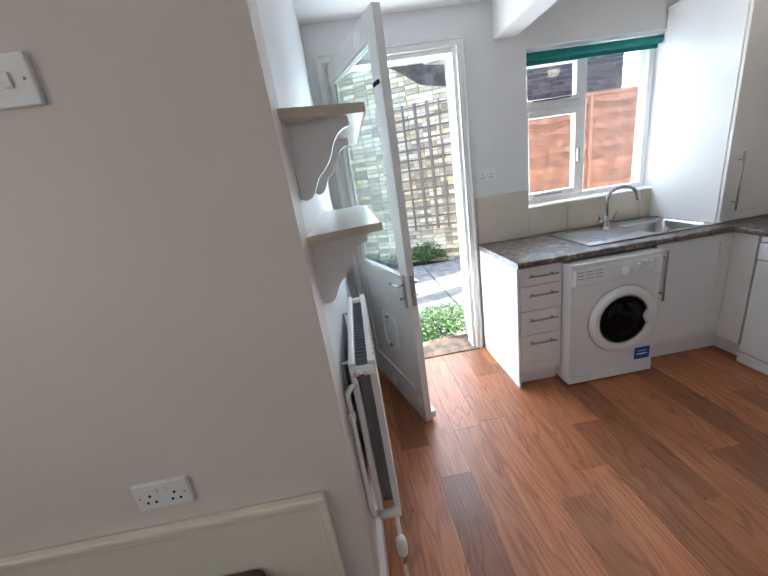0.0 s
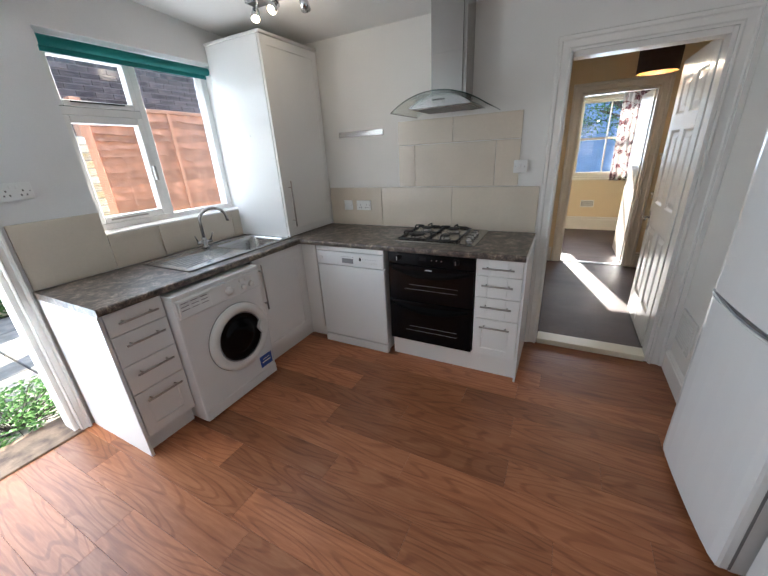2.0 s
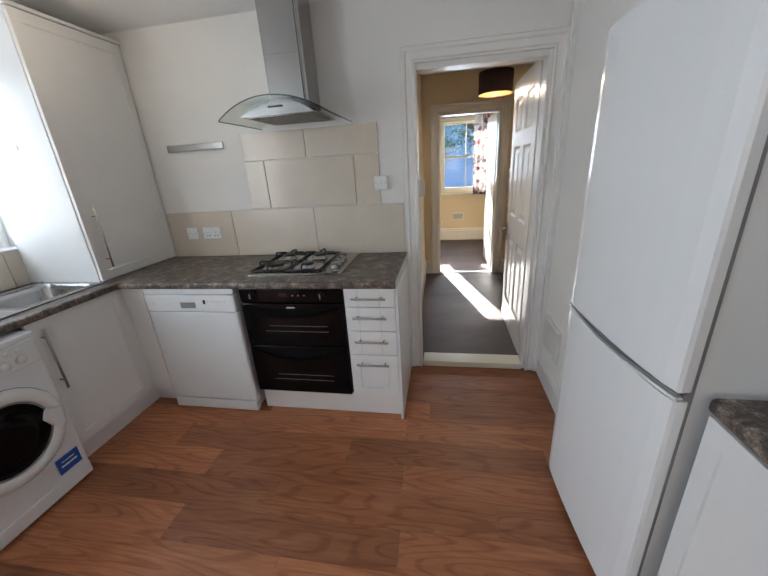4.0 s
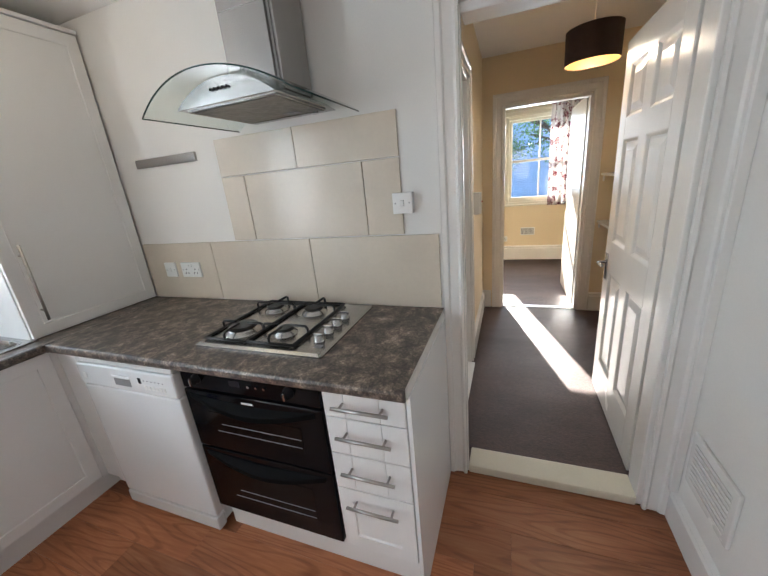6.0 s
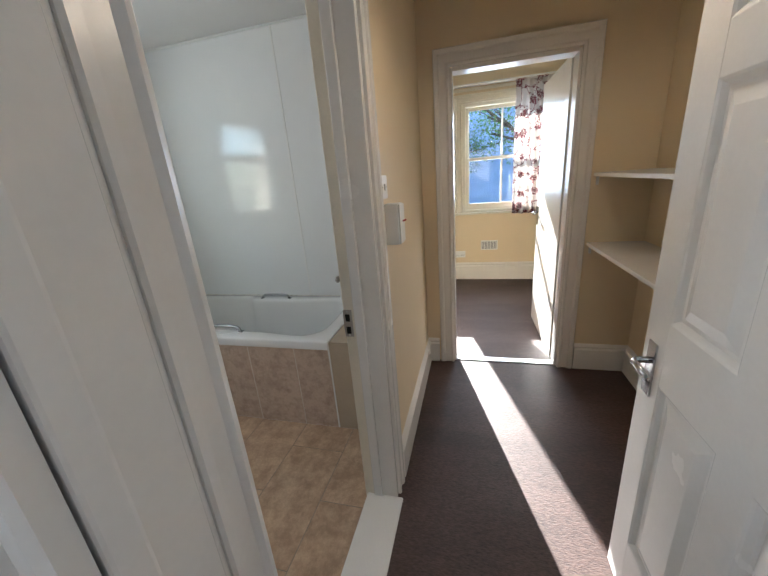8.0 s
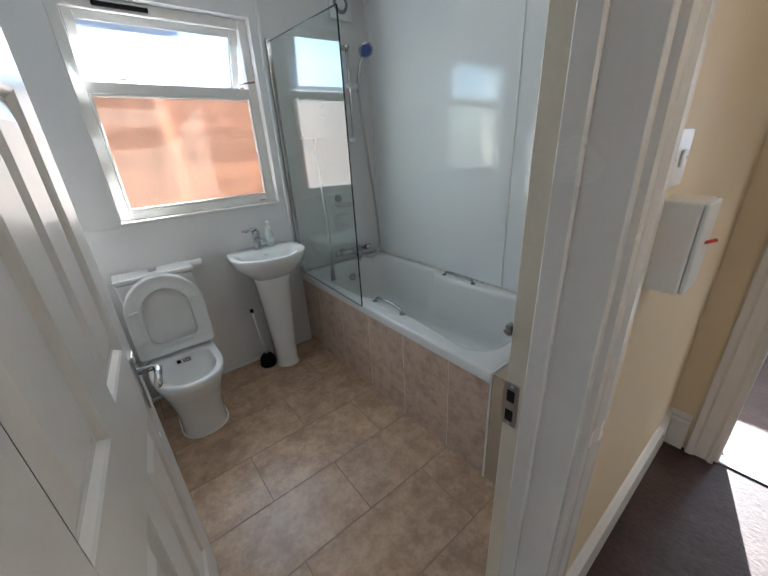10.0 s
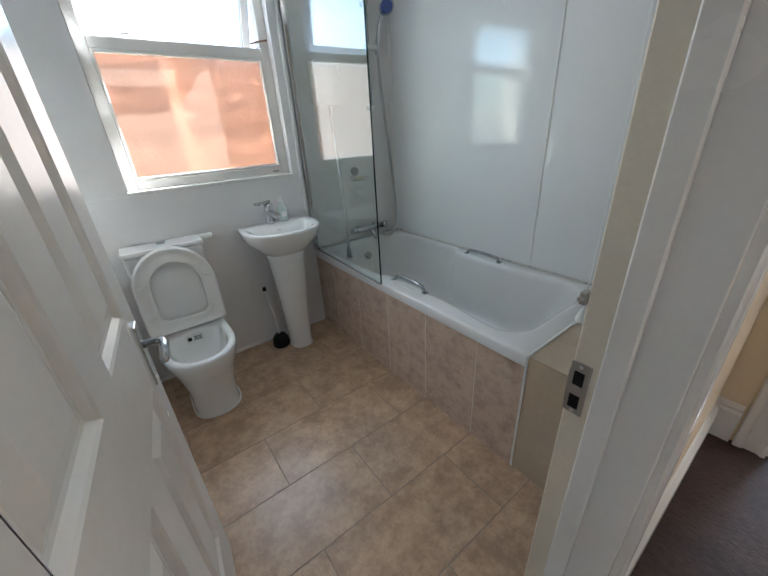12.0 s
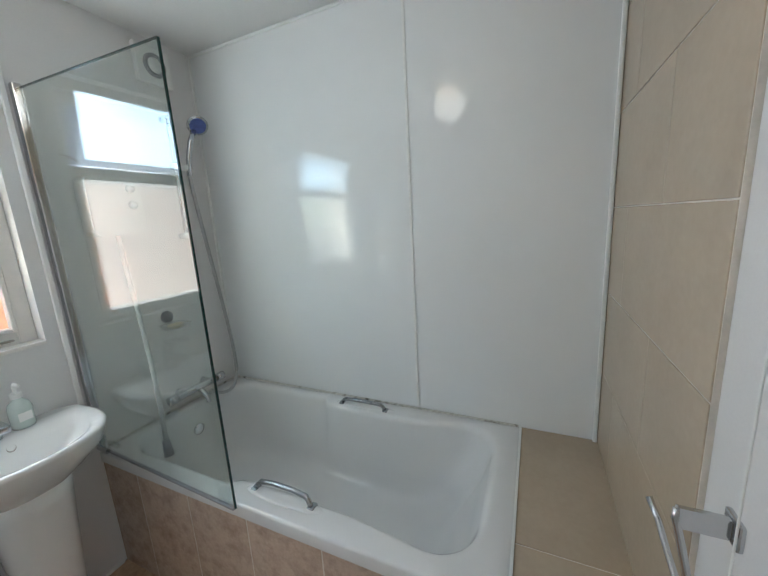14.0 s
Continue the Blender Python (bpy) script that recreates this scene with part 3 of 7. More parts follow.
addbox(bm, BX1 - 0.012, BX1, BY1 - 0.012, BY1, 0.58, 2.43, 0.003)
addbox(bm, BX1 - 0.010, BX1, BY0 + 0.014, BY1, 2.42, 2.434, 0.003)
setting("trim_panel", bm, PLAST, "white plastic panel joint strips", "trim")
setting("floor_bath_bed", box(3.21, 5.36, 0.27, BY1, -0.06, -0.0015), JOINT, "brown-grey grout bed of the bathroom floor", "floor")

# kitchen floor bed and stairs
bm = bmesh.new()
addbox(bm, -1.80, 3.09, -1.33, 0.74, -0.06, -0.003)
addbox(bm, -0.05, 3.09, 0.74, 2.53, -0.06, -0.003)
setting("floor_bed", bm, DARKGAP, "dark floor under the planks", "floor")
setting("floor_landing", box(-1.80, -0.38, -1.33, 0.735, 0.0, 0.455, 0.03, 4), CARPET, "dark brown carpeted stair landing", "stairs")
# added board that closes the made-up opening behind the fill lamp
setting("stair_blind", box(-1.85, -1.84, -1.0, 0.1, 1.05, 2.15), AGED, "cream board closing the added opening, out of view", "blind")

# ---- kitchen ----
NORTH, EAST = bpy.data.objects["wall_north"], bpy.data.objects["wall_east"]


def bar_handle(parent, x, y, z, length, way, up=False, out=0.032):
    """A straight bar pull on two posts; way: unit vector out of the front; it runs level along the front or upright."""
    wx, wy = way
    along = Vector((0, 0, 1)) if up else Vector((-wy, wx, 0))
    o = Vector((wx, wy, 0)) * out
    c = Vector((x, y, z))
    bm = cyl(c + o - along * length / 2, c + o + along * length / 2, 0.006, n=10)
    for s in (-1, 1):
        addcyl(bm, c + along * s * length * 0.36, c + along * s * length * 0.36 + o, 0.0045, n=8)
    return part("handle", bm, NICKEL, parent, "brushed metal bar handle", True)


def shaker_front(x0, x1, z0, z1, thick=0.02, rail=0.075, deep=0.006, panel=True):
    """A front in the x-z plane, facing -y, from y=-thick to 0, with a recessed middle."""
    bm = bmesh.new()
    addbox(bm, x0, x1, -thick, 0, z0, z1, 0.0025, 2)
    if panel:
        bm.faces.ensure_lookup_table()
        front = [f for f in bm.faces if f.normal.y < -0.99 and f.calc_area() > 0.3 * (x1 - x0) * (z1 - z0)][0]
        bmesh.ops.inset_region(bm, faces=[front], thickness=min(rail, (x1 - x0) * 0.3, (z1 - z0) * 0.3), depth=0)
        r = bmesh.ops.inset_region(bm, faces=[front], thickness=0.004, depth=-deep)
    return bm


def grooved_front(x0, x1, z0, z1, thick=0.02):
    """A drawer front with two fine upright grooves."""
    bm = bmesh.new()
    a, b = x0 + (x1 - x0) * 0.27, x0 + (x1 - x0) * 0.70
    for p, q in ((x0, a), (a, b), (b, x1)):
        addbox(bm, p + (0.0006 if p != x0 else 0), q, -thick, 0, z0, z1, 0.0018, 1)
    return bm


# worktop in an L, with the hole for the sink bowl
def edge_profile(f, b, z0, z1):
    r = 0.012
    return [(b, z0), (b, z1), (f + r, z1), (f + r * 0.3, z1 - r * 0.3), (f, z1 - r), (f, z0 + r), (f + r * 0.3, z0 + r * 0.3), (f + r, z0)]


wt = thing("worktop", "dark brown stone-look laminate worktop in an L", "worktop", 0, 0, 0)
bm = bmesh.new()
addprism(bm, edge_profile(1.862, 1.99, 0.872, 0.912), "x", 1.015, 2.44)
addbox(bm, 1.015, 2.03, 1.99, 2.521, 0.872, 0.912)
addbox(bm, 2.03, 2.44, 2.40, 2.521, 0.872, 0.912)
addprism(bm, [(u, v) for u, v in edge_profile(2.436, 3.084, 0.872, 0.912)], "y", 0.165, 1.862)
addbox(bm, 2.44, 3.084, 1.862, 2.521, 0.872, 0.912)
part("top", bm, WORKTOP, wt)
part("end_edge", box(2.455, 3.08, 0.161, 0.165, 0.874, 0.910), EDGE, wt, "chipped pale end edge strip")
part("joint_strip", box(2.432, 3.084, 1.859, 1.866, 0.911, 0.9135), STEEL, wt)

# stainless sink
sk = thing("sink", "stainless steel inset sink with ribbed drainer", "sink", 1.545, 1.955, 0.912)
bm = bmesh.new()
W, D = 0.92, 0.48
bx0, bx1, by0, by1 = 0.50, 0.88, 0.05, 0.42
for a, b, c, d in ((0, bx0, 0, D), (bx1, W, 0, D), (bx0, bx1, 0, by0), (bx0, bx1, by1, D)):
    addbox(bm, a, b, c, d, 0.0, 0.004)
addtube(bm, [(0.004, 0.004, 0.005), (W - 0.004, 0.004, 0.005), (W - 0.004, D - 0.004, 0.005), (0.004, D - 0.004, 0.005)], 0.005, 8, True)
part("tray", bm, STEEL, sk)
bm = bmesh.new()


def rrect(x0, x1, y0, y1, r, n=5):
    return [*arc(x1 - r, y1 - r, r, 0, 90, n), *arc(x0 + r, y1 - r, r, 90, 180, n), *arc(x0 + r, y0 + r, r, 180, 270, n), *arc(x1 - r, y0 + r, r, 270, 360, n)]


def addloft(bm, rows):
    rings = [[bm.verts.new((x, y, z)) for x, y in outline] for outline, z in rows]
    for A, B in zip(rings, rings[1:]):
        k = len(A)
        for j in range(k):
            bm.faces.new((A[j], A[(j + 1) % k], B[(j + 1) % k], B[j]))
    bm.faces.new(rings[-1])
    return rings


addloft(bm, [(rrect(bx0 - 0.012, bx1 + 0.012, by0 - 0.012, by1 + 0.012, 0.05), 0.005), (rrect(bx0, bx1, by0, by1, 0.045), 0.003), (rrect(bx0 + 0.008, bx1 - 0.008, by0 + 0.008, by1 - 0.008, 0.045), -0.02), (rrect(bx0 + 0.02, bx1 - 0.02, by0 + 0.02, by1 - 0.02, 0.05), -0.14), (rrect(bx0 + 0.05, bx1 - 0.05, by0 + 0.05, by1 - 0.05, 0.05), -0.155)])
part("bowl", bm, STEEL, sk, "", True)
for k in range(7):
    y = 0.09 + k * 0.05
    part("rib", tube([(0.05, y + (0.235 - y) * 0.1, 0.0045), (0.30, y + (0.235 - y) * 0.25, 0.004), (0.46, y + (0.235 - y) * 0.55, 0.003)], 0.0045, 6), STEEL, sk, "", True)
part("waste", lathe([(0.035, -0.154), (0.03, -0.151), (0.0, -0.152)], 16, (0.69, 0.235, 0), caps=False), CHROME, sk)

tap = thing("mixer_tap", "brushed steel swan-neck kitchen mixer tap", "tap", 2.0, 2.41, 0.915)
part("base", lathe([(0.026, 0), (0.026, 0.012), (0.02, 0.02), (0.02, 0.07), (0.014, 0.08), (0.001, 0.085)], 18), STEEL, tap, "", True)
spout = [(0, 0, 0.06), (0, 0, 0.20), *[(0.095 - 0.095 * math.cos(radians(a)), -0.03 * (1 - math.cos(radians(a))), 0.20 + 0.085 * math.sin(radians(a))) for a in range(15, 166, 15)], (0.19, -0.062, 0.195), (0.192, -0.063, 0.175)]
part("spout", tube(spout, 0.0115, 12), STEEL, tap, "", True)
for s in (-1, 1):
    bm = cyl((0, 0, 0.045), (s * 0.06, 0, 0.045), 0.012, n=12)
    addcyl(bm, (s * 0.052, 0, 0.05), (s * 0.075, -0.012, 0.105), 0.006, 0.004, n=10)
    part("lever", bm, STEEL, tap, "", True)


# drawer units
def drawer_unit(x, y, rz, width, tops, bottom, grooves, label):
    u = thing("drawer_unit", label, "drawer unit", x, y, 0, rz)
    part("body", box(0, width, 0.003, 0.56, 0.12, 0.870, 0.001), LAM, u)
    part("plinth", box(0, width, 0.04, 0.055, 0.0, 0.13), LAM, u)
    for i, (zt, zb) in enumerate(zip(tops, [*tops[1:], bottom])):
        last = i == len(tops) - 1
        z0, z1 = zb + 0.004, zt
        if grooves and not last:
            bm = grooved_front(0.004, width - 0.003, z0, z1)
        else:
            bm = shaker_front(0.004, width - 0.003, z0, z1, panel=last)
        d = part("drawer_front", bm, LAM, u)
        bar_handle(d, width / 2, -0.02, z1 - 0.055 if not last else z1 - 0.05, 0.19 if width > 0.28 else 0.16, (0, -1))
    return u


u = drawer_unit(1.035, 1.905, 0, 0.282, (0.868, 0.742, 0.570, 0.398), 0.12, False, "white four-drawer base unit with bar handles")
part("side_panel", box(-0.018, -0.001, -0.018, 0.60, 0.0, 0.870, 0.001), APPL, u, "glossy white end panel")
u = drawer_unit(2.495, 0.463, -90, 0.29, (0.868, 0.752, 0.603, 0.449), 0.165, True, "white four-drawer base unit beside the oven")
part("side_panel", box(0.2905, 0.304, -0.018, 0.575, 0.0, 0.870, 0.001), APPL, u, "glossy white end panel")

# washing machine
wm = thing("washing_machine", "white front-loading washing machine with round black porthole", "washing machine", 1.322, 1.812, 0)
bm = bmesh.new()
addbox(bm, 0, 0.60, 0.0, 0.55, 0.012, 0.845, 0.012, 3)
part("body", bm, APPL, wm)
part("kick_panel", box(0.004, 0.596, -0.006, 0.02, 0.014, 0.085, 0.006, 2), APPL, wm)
part("top", box(-0.002, 0.602, -0.006, 0.56, 0.835, 0.858, 0.006, 2), APPL, wm)
part("control_panel", box(0.006, 0.594, -0.012, 0.01, 0.715, 0.832, 0.008, 3), APPL, wm)
part("detergent_drawer", box(0.018, 0.215, -0.018, 0.0, 0.722, 0.825, 0.006, 2), APPL, wm)
for k in range(9):
    part("printed_text", box(0.03 + 0.06 * (k % 3), 0.075 + 0.06 * (k % 3), -0.0195, -0.0185, 0.806 - 0.02 * (k // 3), 0.810 - 0.02 * (k // 3)), GREY, wm)
for k in range(3):
    part("button", lathe([(0.011, 0), (0.011, 0.008), (0.009, 0.011), (0.0, 0.011)], 14), PLAST, wm).matrix_local = pose(0.435 + k * 0.042, -0.012, 0.803, 90)
part("dial", lathe([(0.028, 0), (0.026, 0.014), (0.018, 0.016), (0.016, 0.028), (0.0, 0.028)], 22), PLAST, wm, "", True).matrix_local = pose(0.345, -0.012, 0.770, 90)
part("dial", lathe([(0.020, 0), (0.018, 0.014), (0.0, 0.016)], 18), PLAST, wm, "", True).matrix_local = pose(0.455, -0.012, 0.757, 90)
part("dial", lathe([(0.020, 0), (0.018, 0.014), (0.0, 0.016)], 18), PLAST, wm, "", True).matrix_local = pose(0.515, -0.012, 0.757, 90)
door = part("porthole_ring", lathe([(0.228, 0.0), (0.226, 0.018), (0.208, 0.030), (0.186, 0.033), (0.172, 0.024), (0.166, 0.006)], 48, caps=False), PLAST, wm, "white plastic porthole rim", True)
door.matrix_local = pose(0.355, -0.002, 0.440, 90)
part("porthole_glass", lathe([(0.167, 0.016), (0.150, 0.009), (0.118, 0.006), (0.108, 0.013), (0.085, 0.019), (0.045, 0.022), (0.0, 0.023)], 40, caps=False), BLACKGL, door, "dark domed glass", True)
part("door_seal", lathe([(0.170, 0.012), (0.167, 0.02), (0.160, 0.016)], 40, caps=False), GREY, door, "", True)
# grey ring colours in the shadow joint round the porthole
part("door_gap", lathe([(0.231, 0.0), (0.231, 0.002), (0.227, 0.002)], 48, caps=False), GREY, door, "thin grey ring for the shadow joint round the door", True)
part("door_grip", prism([(0.160, -0.055), (0.20, -0.06), (0.205, 0.03), (0.158, 0.05), (0.136, 0.0)], "z", 0.01, 0.038), PLAST, door)
lb = part("energy_label", box(0.462, 0.568, -0.0085, -0.0065, 0.118, 0.205), BLUE, wm, "blue printed sticker with a white line")
part("label_line", box(0.478, 0.552, -0.0095, -0.0084, 0.150, 0.160), PLAST, lb)
part("label_line", box(0.485, 0.545, -0.0095, -0.0084, 0.175, 0.180), PLAST, lb)
for x in (0.05, 0.55):
    part("foot", cyl((x, 0.05, 0), (x, 0.05, 0.014), 0.02, n=12), BLACK, wm)

# sink cupboard and corner post
cb = thing("sink_cupboard", "white shaker base cupboard under the sink", "cupboard", 1.945, 1.905, 0)
part("body", box(0, 0.53, 0.003, 0.56, 0.12, 0.75, 0.001), LAM, cb)
part("plinth", box(-0.01, 0.62, 0.04, 0.055, 0.0, 0.13), LAM, cb)
d = part("door", shaker_front(0.004, 0.505, 0.135, 0.868), LAM, cb)
bar_handle(d, 0.05, -0.02, 0.66, 0.34, (0, -1), True)
part("corner_post", box(0.508, 0.567, -0.012, 0.03, 0.12, 0.868, 0.002), LAM, cb)
part("corner_post", box(0.535, 0.56, -0.155, -0.012, 0.12, 0.868, 0.002), LAM, cb)
part("plinth", box(0.595, 0.61, -0.165, 0.04, 0.0, 0.12), LAM, cb)

# dishwasher
dw = thing("dishwasher", "white freestanding dishwasher with plain door", "dishwasher", 2.485, 1.728, 0, -90)
part("body", box(0.005, 0.60, 0.02, 0.57, 0.02, 0.86, 0.004), APPL, dw)
part("door", box(0.0, 0.605, -0.022, 0.02, 0.085, 0.715, 0.01, 3), APPL, dw)
cp = part("control_panel", box(0.0, 0.605, -0.026, 0.02, 0.72, 0.828, 0.01, 3), APPL, dw)
part("top_trim", box(0.0, 0.605, -0.02, 0.3, 0.832, 0.866, 0.006, 2), APPL, dw)
# flat grey plate paints the shade under the grip; nothing is hollowed out
bm = bmesh.new()
addbox(bm, 0.245, 0.345, -0.0275, -0.025, 0.745, 0.785)
part("grip_recess", bm, GREY, cp, "grey plate for the shade of a finger recess")
part("grip_lip", box(0.24, 0.35, -0.034, -0.024, 0.784, 0.797, 0.004, 2), APPL, cp)
part("display", box(0.40, 0.415, -0.028, -0.025, 0.772, 0.797), BLACK, cp)
for k in range(6):
    part("button", box(0.425 + 0.022 * k, 0.441 + 0.022 * k, -0.0285, -0.025, 0.745, 0.765, 0.002), PLAST, cp)
    part("lamp_dot", box(0.43 + 0.022 * k, 0.436 + 0.022 * k, -0.0275, -0.025, 0.785, 0.789), GREY, cp)
part("button", box(0.035, 0.06, -0.029, -0.025, 0.755, 0.785, 0.003), PLAST, cp)
part("kick_panel", box(0.0, 0.605, -0.026, 0.02, 0.008, 0.078, 0.008, 2), APPL, dw)

# oven
ov = thing("double_oven", "black built-under double oven with glass doors", "oven", 2.488, 1.093, 0, -90)
part("body", box(0.0, 0.625, 0.01, 0.56, 0.165, 0.865), BLACK, ov)
cp = part("control_panel", box(0.002, 0.623, -0.014, 0.012, 0.778, 0.866, 0.006, 2), BLACKGL, ov)


def oven_knob(x):
    k = part("knob", lathe([(0.022, 0), (0.021, 0.006), (0.016, 0.008), (0.015, 0.024), (0.0, 0.025)], 20), BLACK, cp, "black knob with chrome grip", True)
    k.matrix_local = pose(x, -0.014, 0.825, 90)
    part("grip", box(-0.004, 0.004, -0.015, 0.015, 0.022, 0.032, 0.002), CHROME, k)


oven_knob(0.085)
oven_knob(0.505)
part("clock", box(0.245, 0.295, -0.0155, -0.013, 0.815, 0.84), mat("dark display", (0.01, 0.013, 0.02), 0.1, 0.02), cp)
for k in range(3):
    part("button", lathe([(0.006, 0), (0.005, 0.006), (0, 0.006)], 10), CHROME, cp).matrix_local = pose(0.335 + 0.035 * k, -0.014, 0.825, 90)
OVENGRIP = mat("matt black grip plastic", (0.004, 0.004, 0.004), 0.6, 0.1, 6, 120, 0.02, spec=0.06)
GLOWIN = mat("dim oven window", (0.008, 0.005, 0.004), 0.1, 0.1, 6, 60, 0.0, spec=0.2)
for z0, z1 in ((0.502, 0.772), (0.168, 0.497)):
    dr = part("oven_door", box(0.002, 0.623, -0.016, 0.008, z0, z1, 0.006, 2), BLACKGL, ov, "black glass oven door")
    w = part("window", box(0.10, 0.525, -0.0175, -0.015, z0 + 0.07, z1 - 0.09), GLOWIN, dr, "dark see-through oven window")
    for j in range(2):
        z = z0 + 0.095 + 0.035 * j
        part("shelf_wire", cyl((0.16 - 0.03 * (j == 0), -0.0185, z), (0.52, -0.0185, z), 0.0014, n=6), GREY, w)
    hn = []
    bm = bmesh.new()
    zz = z1 - 0.015
    N = 14
    rows = []
    for i in range(N + 1):
        f = i / N
        x = 0.03 + 0.565 * f
        sag = 0.045 * math.sin(math.pi * f)
        outw = -0.018 - 0.026 * math.sin(math.pi * f)
        rows.append([bm.verts.new(p) for p in ((x, -0.014, zz - sag * 0.4), (x, outw, zz - sag), (x, outw, zz - sag - 0.02), (x, -0.014, zz - sag - 0.024))])
    for A, B in zip(rows, rows[1:]):
        for j in range(4):
            bm.faces.new((A[j], B[j], B[(j + 1) % 4], A[(j + 1) % 4]))
    bm.faces.new(rows[0])
    bm.faces.new(rows[-1][::-1])
    bmesh.ops.recalc_face_normals(bm, faces=bm.faces)
    part("handle", bm, OVENGRIP, dr, "bowed black plastic grip")
part("emblem", box(0.285, 0.335, -0.018, -0.0155, 0.745, 0.752), PLAST, ov)
part("plinth", box(-0.0, 0.93, 0.035, 0.05, 0.0, 0.165), LAM, ov, "white plinth board")

# gas hob
hb = thing("gas_hob", "stainless steel four-burner gas hob with black pan supports", "hob", 2.562, 0.497, 0.912)
bm = bmesh.new()
addloft(bm, [(rrect(0, 0.50, 0, 0.585, 0.012), 0.0), (rrect(0, 0.50, 0, 0.585, 0.012), 0.006), (rrect(0.012, 0.488, 0.012, 0.573, 0.012), 0.013)])
part("tray", bm, STEEL, hb)
bm = bmesh.new()
addloft(bm, [(rrect(0.03, 0.47, 0.125, 0.565, 0.03), 0.0135), (rrect(0.036, 0.464, 0.131, 0.559, 0.03), 0.0155)])
part("well", bm, STEEL, hb)
for x, y, r in ((0.14, 0.24, 0.034), (0.365, 0.24, 0.040), (0.14, 0.455, 0.058), (0.365, 0.455, 0.038)):
    bnr = part("burner", lathe([(r * 1.45, 0.0155), (r * 1.35, 0.022), (r * 0.95, 0.03), (r * 0.95, 0.034)], 24, (x, y, 0), caps=False), STEEL, hb, "", True)
    part("burner_cap", lathe([(r * 1.05, 0.033), (r * 1.05, 0.039), (r * 0.9, 0.043), (0, 0.043)], 24, (x, y, 0)), IRON, bnr)
for y0, y1 in ((0.135, 0.345), (0.350, 0.560)):
    sup = part("pan_support", tube([(0.035, y0, 0.022), (0.465, y0, 0.022), (0.465, y1, 0.022), (0.035, y1, 0.022)], 0.0065, 8, True), IRON, hb, "black wire pan support", True)
    ym = (y0 + y1) / 2
    for x in (0.14, 0.365):
        for s in (-1, 1):
            e = y0 if s < 0 else y1
            part("finger", tube([(x, e, 0.022), (x, e, 0.044), (x, e - s * 0.008, 0.052), (x, ym + s * 0.03, 0.053)], 0.0055, 8), IRON, sup, "", True)
    for x, s in ((0.035, 1), (0.465, -1)):
        part("finger", tube([(x, ym, 0.022), (x, ym, 0.044), (x + s * 0.008, ym, 0.052), (x + s * 0.085, ym, 0.053)], 0.0055, 8), IRON, sup, "", True)
for k in range(4):
    kn = part("knob", lathe([(0.022, 0.013), (0.021, 0.02), (0.018, 0.022), (0.017, 0.038), (0.0, 0.039)], 18, (0.10 + 0.073 * k, 0.062, 0)), STEEL, hb, "metal hob knob", True)
    part("grip", box(0.096 + 0.073 * k, 0.104 + 0.073 * k, 0.042, 0.082, 0.032, 0.047, 0.002), STEEL, kn)
part("stamp", box(0.05, 0.075, 0.03, 0.06, 0.0132, 0.0138), GREY, hb)

# cooker hood
hd = thing("cooker_hood", "stainless steel chimney cooker hood with curved glass canopy", "cooker hood", 2.615, 0.785, 1.755)
bm = bmesh.new()
addprism(bm, [(-0.117, 0.075), (0.117, 0.075), (0.117, 0.665), (-0.117, 0.665)], "x", 0.235, 0.47)
bmesh.ops.bevel(bm, geom=[e for e in bm.edges if abs(e.verts[0].co.z - e.verts[1].co.z) > 0.3], offset=0.02, segments=5, affect="EDGES")
part("chimney", bm, STEEL, hd, "brushed steel chimney")
part("chimney_seam", box(0.2335, 0.2355, -0.096, 0.096, 0.34, 0.342), STEEL, hd)


def canopy_row(half, sag, n=24):
    R = (half * half + sag * sag) / (2 * sag)
    a = math.asin(half / R)
    return [(R * math.sin(-a + 2 * a * i / n), R * math.cos(-a + 2 * a * i / n) - (R - sag)) for i in range(n + 1)]


bm = bmesh.new()
row = canopy_row(0.305, 0.095)
top, bot = [], []
for x in (0.0, 0.47):
    bulge = 0.0
    top.append([bm.verts.new((x - (0.03 * math.cos(y / 0.305 * 1.57) if x == 0 else 0), y, z + 0.003)) for y, z in row])
    bot.append([bm.verts.new((x - (0.03 * math.cos(y / 0.305 * 1.57) if x == 0 else 0), y, z - 0.003)) for y, z in row])
for i in range(24):
    bm.faces.new((top[0][i], top[0][i + 1], top[1][i + 1], top[1][i]))
    bm.faces.new((bot[0][i], bot[1][i], bot[1][i + 1], bot[0][i + 1]))
part("canopy", bm, GREENGL, hd, "clear curved glass canopy", True)
edge = [(x0, y, z) for (y, z), x0 in zip(row, [-(0.03 * math.cos(y / 0.305 * 1.57)) for y, z in row])]
part("glass_edge", tube([edge[0], *edge, edge[-1]][1:-1], 0.0026, 6), GLEDGE, hd, "dark green polished glass edge", True)
for s in (0, -1):
    part("glass_edge", tube([(edge[s][0], edge[s][1], edge[s][2]), (0.47, edge[s][1], edge[s][2])], 0.0026, 6), GLEDGE, hd, "dark green polished glass edge", True)
low = canopy_row(0.20, 0.068, 16)
out = [(y, z + 0.022) for y, z in low]
bm = bmesh.new()
addprism(bm, [(-0.205, 0.018), *out, (0.205, 0.018)][::-1], "x", 0.06, 0.47)
part("housing", bm, STEEL, hd, "brushed steel housing with bowed front")
